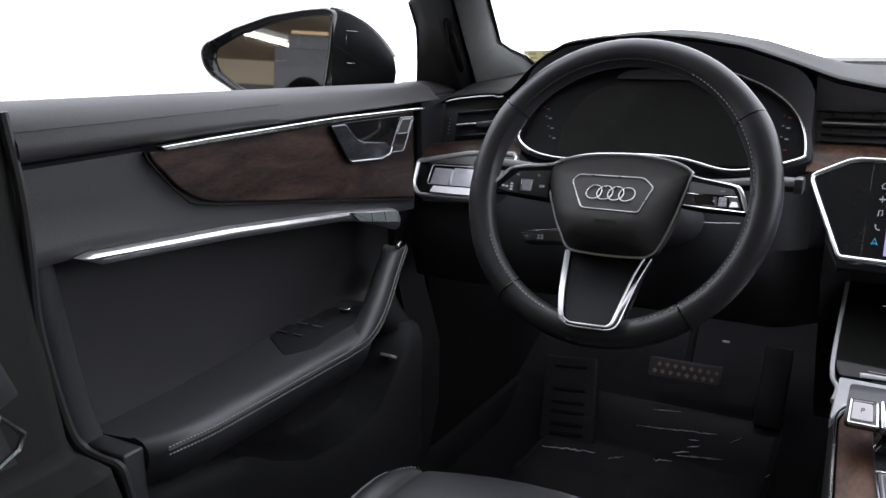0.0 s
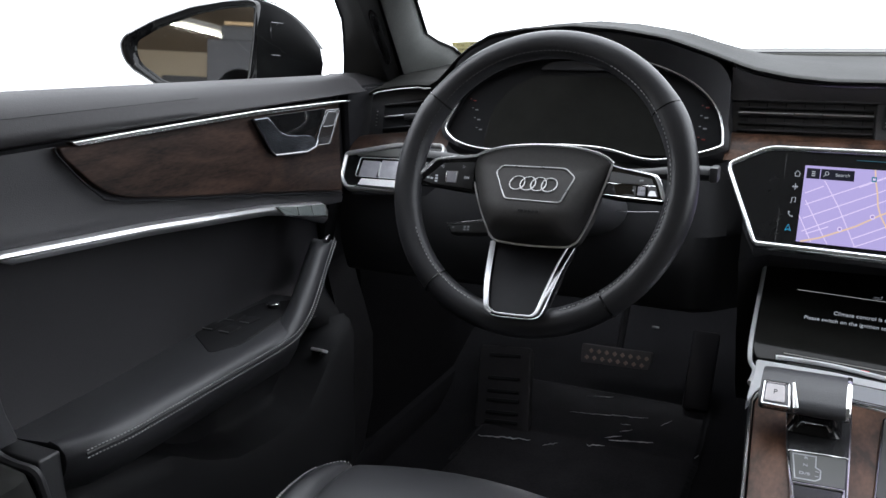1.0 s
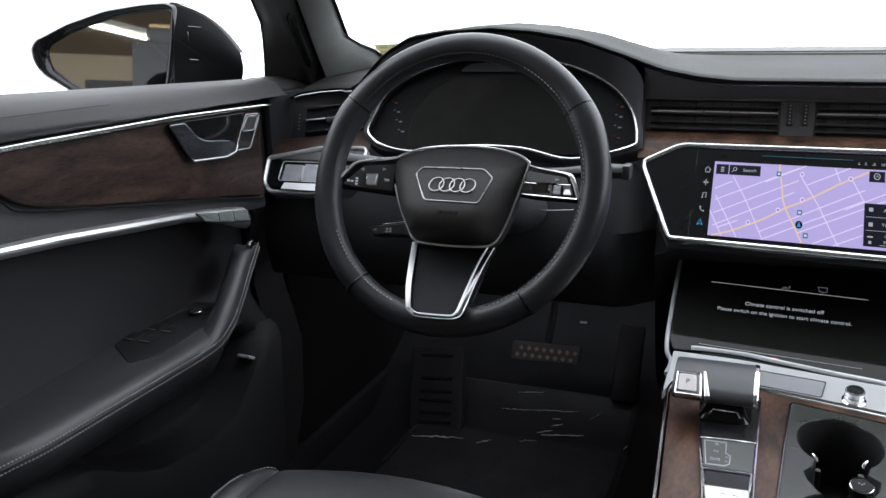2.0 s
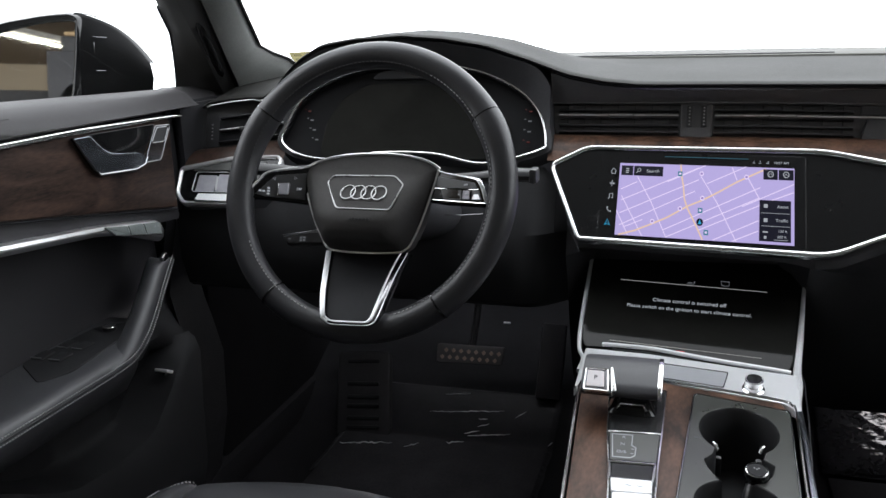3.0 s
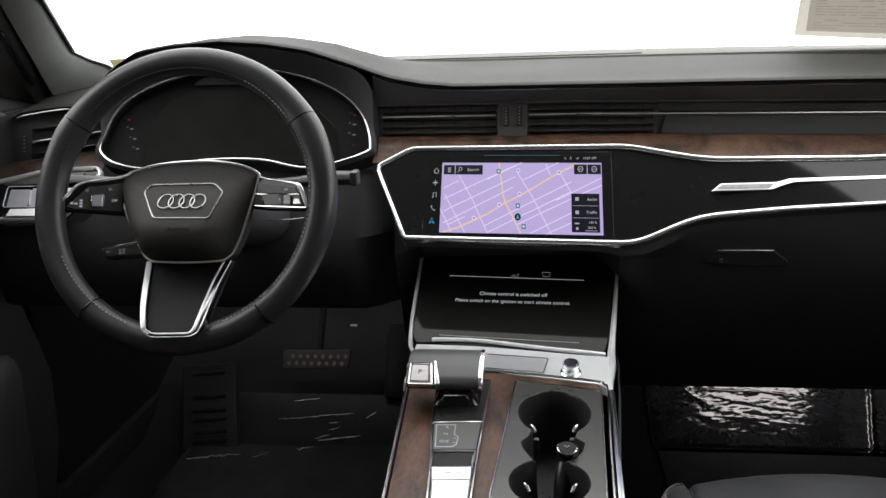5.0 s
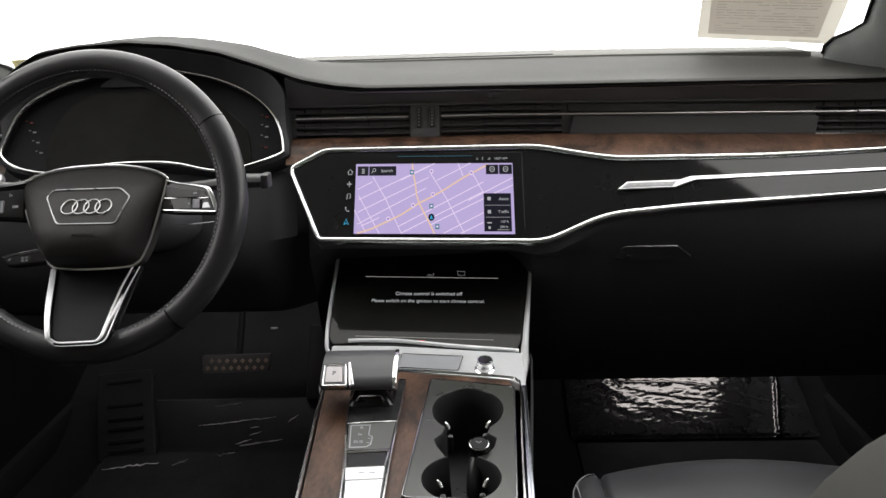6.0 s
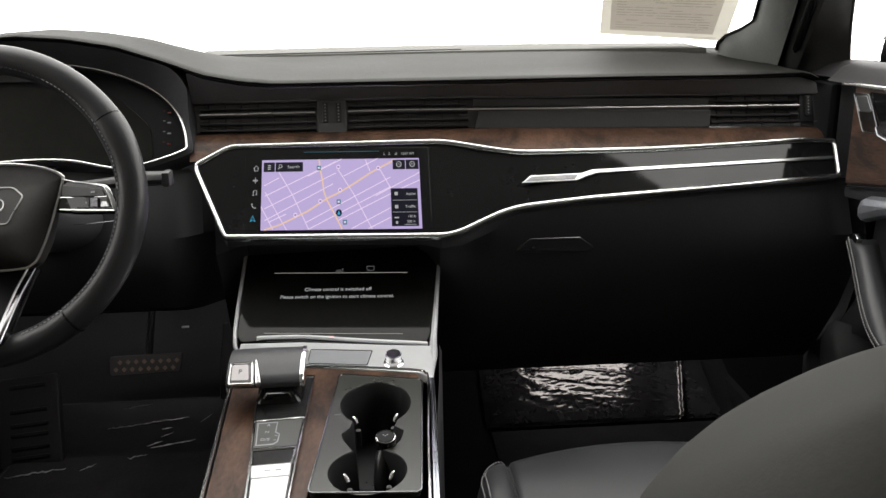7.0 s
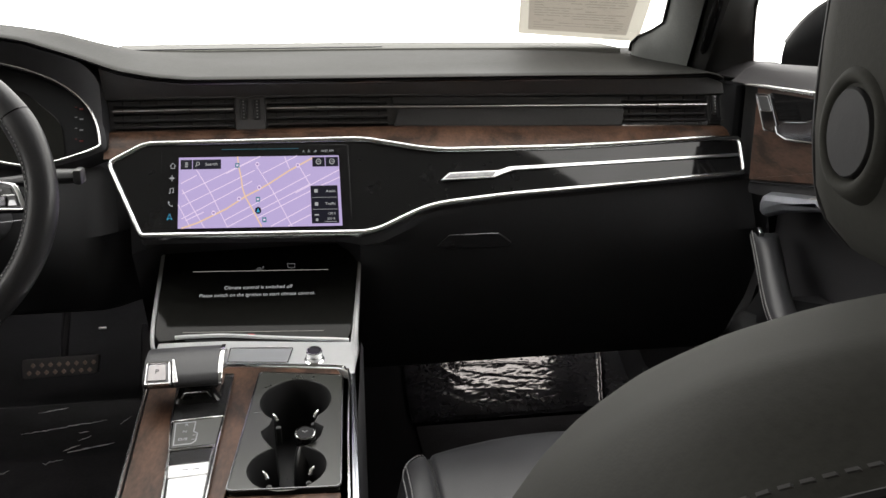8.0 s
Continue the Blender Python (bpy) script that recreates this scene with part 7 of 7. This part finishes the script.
def headrest(cx, y0, seat):
    h = part("headrest", rings(bmesh.new(), [[Vector((cx + math.copysign(abs(math.cos(a)) ** 0.42, math.cos(a)) * 0.122 * k, y0 - 0.055 + 0.058 * k * math.copysign(abs(math.sin(a)) ** 0.38, math.sin(a)) - 0.10 * (z - 0.83), z)) for a in np.linspace(0, 2 * math.pi, 40, endpoint=False)] for z, k in ((0.776, 0.45), (0.780, 0.68), (0.790, 0.84), (0.800, 0.915), (0.812, 0.96), (0.832, 0.99), (0.86, 1.005), (0.93, 1.01), (0.98, 0.97), (1.0, 0.88), (1.01, 0.7), (1.013, 0.4))], True, True, True), SEAT, seat, "black leather headrest", 70)
    q = -1 if cx > 0 else 1
    m = Matrix.Translation((cx + q * 0.1222, y0 - 0.0430, 0.834)) @ pose(0, 0, 0, 0, q * 90, 0) @ Matrix.Diagonal((1, 0.78, 1, 1))
    part("side_ring", lathe([(0.0225, -0.005), (0.0205, -0.001), (0.0188, 0.0008), (0.0168, 0.0012), (0.0152, 0.0002), (0.0144, -0.003)], m, 36, False, False), SEAT, h, "raised leather ring", 60)
    part("side_key", lathe([(0.0138, -0.004), (0.0138, 0.0002), (0.0132, 0.0009), (0.0120, 0.0009), (0.006, 0.0010)], m, 36), RUBBER, h, "round adjuster key")
    a = radians(160)
    seam = [Vector((cx + q * abs(math.cos(a)) ** 0.42 * 0.1215 * k, y0 - 0.055 + 0.058 * k * math.sin(a) ** 0.38 - 0.10 * (z - 0.83), z)) for z, k in ((0.790, 0.84), (0.800, 0.915), (0.812, 0.96), (0.832, 0.99), (0.86, 1.005), (0.93, 1.01), (0.98, 0.97), (1.0, 0.88))]
    part("headrest_seam", tube(spline(seam, 4), 0.0009, 6), RUBBER, h, "sewn seam")
    for x in (-0.06, 0.06):
        part("headrest_post", tube([(cx + x, y0 - 0.06, 0.79), (cx + x, y0 - 0.13, 0.70)], 0.006, 8), CHROME, seat)


headrest(0.384, -0.068, SEAT_P)
headrest(-0.385, -0.334, SEAT_D)


# ---- wing mirrors ----
def wing_mirror(s):
    e = thing("wing_mirror", "gloss black wing mirror with a tinted glass", "mirror", (s * 0.95, 0.82, 0.78), "wing mirrors")
    c = Vector((s * 1.0 if s < 0 else 0.97, 0.80, 0.815))
    n = Vector((-s * 0.2885, -0.9499, 0.1206)).normalized()
    u = Vector((s * 0.9568, -0.2906, 0)).normalized()
    v = Vector((s * 0.035, 0.1154, 0.9927)).normalized()
    f = lambda a, b, h: c + u * a + v * b + n * h
    glass = rounded([(0.131, 0.010), (0.094, 0.029), (0.028, 0.051), (-0.026, 0.061), (-0.070, 0.063), (-0.078, 0.060), (-0.074, 0.012), (-0.065, -0.042), (-0.061, -0.057), (0.074, -0.062), (0.127, -0.024)], [0.014, 0.03, 0.03, 0.03, 0.006, 0.006, 0.03, 0.03, 0.006, 0.03, 0.02], 4)
    part("glass", slab(glass, f, 0.003, 0.0005, 0.0), MIRROR, e, "reflecting mirror glass")
    out = rounded([(0.160, 0.008), (0.149, 0.022), (0.093, 0.047), (0.029, 0.066), (-0.035, 0.074), (-0.074, 0.076), (-0.089, 0.068), (-0.082, 0.011), (-0.073, -0.050), (-0.066, -0.066), (0.082, -0.071), (0.143, -0.034), (0.156, -0.014)], 0.008, 3)
    gl = []
    for a, b in out:
        k = min(range(len(glass)), key=lambda i: (glass[i][0] - a) ** 2 + (glass[i][1] - b) ** 2)
        gl.append(glass[k])
    loops = [[f(a, b, 0.001) for a, b in gl], [f(a + (p - a) * 0.25, b + (q - b) * 0.25, 0.010) for (a, b), (p, q) in zip(gl, out)], [f(a + (p - a) * 0.7, b + (q - b) * 0.7, 0.012) for (a, b), (p, q) in zip(gl, out)]]
    for k, h in ((1.0, 0.004), (1.01, -0.02), (0.99, -0.05), (0.90, -0.085), (0.70, -0.11)):
        loops.append([f(0.03 + (a - 0.03) * k, b * k, h) for a, b in out])
    part("housing", rings(bmesh.new(), loops, True, False, True), PAINT, e, "gloss black housing", 60)
    # inner side towards the car, running forward to the hinge
    secs = []
    for t in np.linspace(0, 1, 9):
        top = 0.074 - 0.012 * t - 0.058 * t ** 2.2
        low = -0.060 + 0.012 * t
        a = -0.080 - 0.078 * t ** 0.8
        h = 0.006 - 0.105 * t
        mid = (top + low) / 2
        secs.append([f(a + 0.004, top + 0.000, h - 0.03), f(a + 0.002, top, h), f(a, top - 0.006, h + 0.002), f(a - 0.003, mid, h + 0.002), f(a, low + 0.006, h + 0.002), f(a + 0.002, low, h), f(a + 0.004, low, h - 0.03)])
    # dull black stands in for the dark car side this gloss face mirrors
    part("inner_housing", loft(secs), HOUSING, e, "black inner side dulled for a dark reflection", 60)
    for b, t1 in ((0.0385, 0.31), (-0.0135, 0.26)):
        part("marking_line", tube([f(-0.0855 - 0.078 * t ** 0.8, b, 0.0105 - 0.105 * t) for t in (0.14, (0.14 + t1) / 2, t1)], 0.0004, 5), DARKMETAL, e)
    part("marking_line", tube([f(-0.1017, b, -0.0042) for b in (0.030, 0.013)], 0.0004, 5), DARKMETAL, e)
    arm = [f(-0.05, -0.074, -0.03), f(-0.12, -0.072, -0.06), Vector((s * 0.81, 0.95, 0.752))]
    part("arm", tube(arm, [0.012, 0.014, 0.022], 10, flat=0.6), PAINT, e, "gloss black mirror arm")
    part("base_line", tube([f(-0.070, -0.058, 0.008), f(-0.10, -0.052, -0.02), f(-0.165, -0.046, -0.11)], 0.0022, 6), FRAME, e, "bright lower edge")
    part("side_lamp", tube([f(-0.076, 0.0755, 0.0), f(-0.092, 0.0745, -0.012), f(-0.105, 0.071, -0.03)], 0.0018, 6), FRAME, e)


for s in (-1, 1):
    wing_mirror(s)


# ---- footwell ----
def pedals():
    b = thing("brake_pedal", "black rubber brake pedal with scuffed metal studs", "pedal", (-0.43, 1.33, 0.16))
    f = lambda u, w, h: Vector((u, 1.30 + 0.35 * (w - 0.16) - h * 0.94, w + 0.010 + h * 0.33))
    part("plate", slab(rounded([(-0.503, 0.143), (-0.36, 0.147), (-0.355, 0.182), (-0.503, 0.180)], 0.006), f, 0.012, 0.002), RUBBER, b, "black rubber pad")
    for i in range(8):
        for j in range(2):
            x, z = -0.490 + i * 0.0165 + j * 0.008, 0.154 + j * 0.014
            part("stud", slab(rounded([(x - 0.005, z), (x, z - 0.005), (x + 0.005, z), (x, z + 0.005)], 0.001), f, 0.002, 0.0006, 0.002), STEEL, b)
    part("arm", tube([(-0.43, 1.32, 0.17), (-0.43, 1.42, 0.30), (-0.43, 1.44, 0.45)], 0.008, 8), FACE, b)
    a = thing("accelerator_pedal", "black rubber accelerator pedal", "pedal", (-0.26, 1.40, 0.1))
    part("plate", rbox((0.055, 0.02, 0.17), pose(-0.27, 1.40, 0.13, -35), 0.006), FACE, a)
    r = thing("foot_rest", "ribbed black rubber foot rest", "foot rest", (-0.67, 1.27, 0.06))
    f2 = lambda u, w, h: Vector((u + 0.010, 1.205 + 0.9 * w - h * 0.75, w - 0.004 + h * 0.66))
    part("plate", slab(rounded([(-0.7166, -0.011), (-0.5965, 0.002), (-0.6365, 0.151), (-0.7578, 0.143)], 0.008), f2, 0.02, 0.004), KNEE, r)
    for z in (0.127, 0.088, 0.066, 0.051, 0.031, 0.016):
        x = -0.6945 - 0.27 * z
        part("rib", slab(rounded([(x, z - 0.003), (x + 0.074, z + 0.002), (x + 0.073, z + 0.008), (x - 0.001, z + 0.003)], 0.003), f2, 0.003, 0.0015, 0.0045), FACE, r)
    p = thing("pedal_bolt", "small bright bolt head above the pedal", "bolt", (-0.378, 1.44, 0.2))
    part("head", rbox((0.016, 0.006, 0.004), pose(-0.378, 1.44, 0.198), 0.001), SILVER, p)


STEEL = mat("scuffed steel", (0.20, 0.15, 0.12), 0.45, 0.25, bump=0.2, size=200, vary=0.3)
pedals()


def film_mat(x0, x1, y0, y1, label, seed, ridge, slope=0.45, zone=1.30, fold=0.0, film=None):
    """A creased sheet of plastic film over a floor mat."""
    e = thing("floor_mat", label, "floor mat", ((x0 + x1) / 2, (y0 + y1) / 2, 0.0), "floor mats")
    nx, ny, rows = 220, 260, []
    for j in range(ny):
        row = []
        for i in range(nx):
            x, y = x0 + (x1 - x0) * i / (nx - 1), y0 + (y1 - y0) * j / (ny - 1)
            h = noise.noise(Vector((x * 7 + seed, y * 20, 0))) * 0.6 + noise.noise(Vector((x * 20, y * 80 + seed, 3))) * 0.4
            r = 1 - abs(noise.noise(Vector((x * 5 + seed, y * 30 + x * 8, 7)))) * 2
            amp = ridge * (0.05 + 0.95 * smoothstep(zone, zone + 0.09, y))
            z = 0.006 + amp * (0.35 * h + 0.25 * max(0, r) ** 4 + 0.20 * noise.noise(Vector((x * 17 + seed, y * 62 + x * 22, 2))) + 0.14 * noise.noise(Vector((x * 60, y * 140 - x * 30 + seed, 5))) + 0.06 * noise.noise(Vector((x * 130 + seed, y * 230, 9))))
            yy = y
            rise = slope * 0.5 * (y - 1.24 + math.hypot(y - 1.24, 0.012)) + fold * math.exp(-((x - 0.736 + 0.27 * (1.41 - y)) / 0.005) ** 2) * smoothstep(1.16, 1.22, y)
            edge = min(i, nx - 1 - i, j, ny - 1 - j) / 7
            row.append(Vector((x + 0.004 * h, yy, max(0.003, z * min(1, edge + 0.2)) + rise)))
        rows.append(row)
    part("film", loft(rows), film or FILM, e, "creased glossy plastic film", 180)
    part("mat", rbox((x1 - x0 - 0.02, 0.70, 0.008), pose((x0 + x1) / 2, 0.90, 0.003), 0.003), MAT_BLACK, e, "black carpet mat")
    return e


def film_crease(a, b, r, seed, jag=0.002):
    """A thin standing fold of the plastic film between two points of the floor, wavy and tapering, coloured pale as a
    glint.
    """
    rnd = random.Random(seed)
    a, b = Vector(a), Vector(b)
    n = max(6, int((b - a).length / 0.006))
    path = [a.lerp(b, k / n) + Vector((0, rnd.uniform(-jag, jag), rnd.uniform(0, jag * 0.8))) for k in range(n + 1)]
    return tube(path, [1.1 * r * (0.3 + 0.65 * math.sin(math.pi * k / n)) * rnd.uniform(0.5, 1.2) for k in range(n + 1)], 7)


MAT_D = film_mat(-0.70, -0.24, 1.05, 1.37, "dark floor mat under creased plastic film", 3, 0.0004, 0.44, 1.06, film=FILM_SHADED)
# near-white folds paint the glints that light makes on the creased film
for k, (a, b, r, jag) in enumerate((
        ((-0.679, 1.156, 0.008), (-0.572, 1.182, 0.008), 0.0016, 0.003), ((-0.541, 1.172, 0.008), (-0.516, 1.195, 0.008), 0.0012, 0.002),
        ((-0.460, 1.208, 0.008), (-0.425, 1.222, 0.008), 0.0012, 0.003), ((-0.423, 1.244, 0.011), (-0.335, 1.258, 0.017), 0.0015, 0.001),
        ((-0.432, 1.248, 0.013), (-0.400, 1.259, 0.018), 0.0010, 0.001), ((-0.522, 1.293, 0.032), (-0.359, 1.314, 0.041), 0.0009, 0.002),
        ((-0.410, 1.288, 0.029), (-0.390, 1.290, 0.030), 0.0008, 0.002), ((-0.408, 1.270, 0.021), (-0.384, 1.280, 0.025), 0.0008, 0.002),
        ((-0.500, 1.343, 0.053), (-0.443, 1.352, 0.057), 0.0009, 0.001), ((-0.251, 1.242, 0.009), (-0.244, 1.252, 0.013), 0.0012, 0.001),
        ((-0.330, 1.300, 0.036), (-0.310, 1.316, 0.044), 0.0007, 0.002))):
    part("film_crease", film_crease(a, b, r, k, jag), FILM_GLINT, MAT_D, "pale fold painted as a glint on the film", 180)
film_mat(0.27, 0.78, 1.255, 1.56, "dark floor mat under shiny creased plastic film", 11, 0.0046, zone=1.25, fold=0.009)


# an unseen lamp, added to make the film shine and lift the dark floor
def fill_lamp(x, y, z, strength, wide=0.11, deep=0.05):
    e = thing("fill_lamp", "unseen fill lamp added under the dashboard", "lamp", (x, y, z), "footwell lamps")
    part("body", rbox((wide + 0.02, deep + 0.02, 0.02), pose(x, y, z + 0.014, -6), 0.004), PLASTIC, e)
    part("lens", rbox((wide, deep, 0.008), pose(x, y, z, -6), 0.003), glow("added fill lens", (1.0, 0.93, 0.90), strength), e, "glowing lens")


fill_lamp(0.555, 1.49, 0.335, 6.0, 0.24, 0.10)
fill_lamp(-0.49, 1.14, 0.422, 42.0, 0.08, 0.03)


# ---- papers on the windscreen ----
def papers():
    p = thing("window_sticker", "large cream paper sticker with faded print on the windscreen", "sticker", (0.60, 1.24, 0.81))

    def f(u, v, h):
        t = (v - 0.775) / 0.525
        return Vector((u, 1.455 - 0.84 * t - 0.30 * (u / 0.80) ** 2 * (1 - 0.4 * t) - h, v))
    sheet = dense([(0.493, 0.8132), (0.700, 0.7985), (0.667, 0.946), (0.454, 0.950)], 0.03)
    field = dense([(0.508, 0.8210), (0.676, 0.8105), (0.649, 0.9365), (0.469, 0.9405)], 0.03)
    ring = []
    for a, b in sheet:
        ring.append(min(field, key=lambda q: (q[0] - a) ** 2 + (q[1] - b) ** 2))
    part("sheet", rings(bmesh.new(), [[f(a, b, 0) for a, b in sheet], [f(a, b, 0) for a, b in ring]]), PAPER, p, "cream paper border")
    part("printed_field", rings(bmesh.new(), [[f(a, b, 0) for a, b in ring], [f(0.59 + (a - 0.59) * 0.5, 0.877 + (b - 0.877) * 0.5, 0) for a, b in ring], [f(0.59 + (a - 0.59) * 0.05, 0.877 + (b - 0.877) * 0.05, 0) for a, b in ring]], True, False, True), INK, p, "faded printed field")
    rnd = random.Random(5)
    for k in range(25):
        z = 0.8250 + k * 0.0044
        x, e = 0.515 - k * 0.0014, 0.664 - k * 0.0009
        while x < e - 0.012:
            w = min(rnd.uniform(0.012, 0.05), e - x)
            if rnd.random() < 0.85:
                s0, s1 = -0.055 * (x - 0.52), -0.055 * (x + w - 0.52)
                part("text_bar", loft([[f(x, z + s0, 0.0006), f(x + w, z + s1, 0.0006)], [f(x, z + s0 + 0.0018, 0.0006), f(x + w, z + s1 + 0.0018, 0.0006)]]), TEXT, p)
            x += w + 0.004
    part("corner_tab", loft([[f(0.640, 0.8000, 0.001), f(0.686, 0.7972, 0.001)], [f(0.638, 0.8078, 0.001), f(0.683, 0.8052, 0.001)]]), TEXT, p)
    q = thing("windscreen_label", "small cream label in the corner of the windscreen", "label", (-0.71, 1.2, 0.80))
    g = lambda u, v, h: Vector((u, 1.20 - 0.9 * (v - 0.80) - h, v))
    part("sheet", slab([(-0.747, 0.780), (-0.66, 0.784), (-0.66, 0.8135), (-0.747, 0.811)], g, 0.001, 0.0002), LABEL, q)
    for k in range(3):
        part("text_bar", slab([(-0.738, 0.787 + k * 0.008), (-0.722, 0.787 + k * 0.008), (-0.722, 0.791 + k * 0.008), (-0.738, 0.791 + k * 0.008)], g, 0.0004, 0.0001, 0.0008), TEXT, q)
    part("text_bar", slab([(-0.709, 0.804), (-0.68, 0.805), (-0.68, 0.810), (-0.709, 0.809)], g, 0.0004, 0.0001, 0.0008), TEXT, q)


papers()
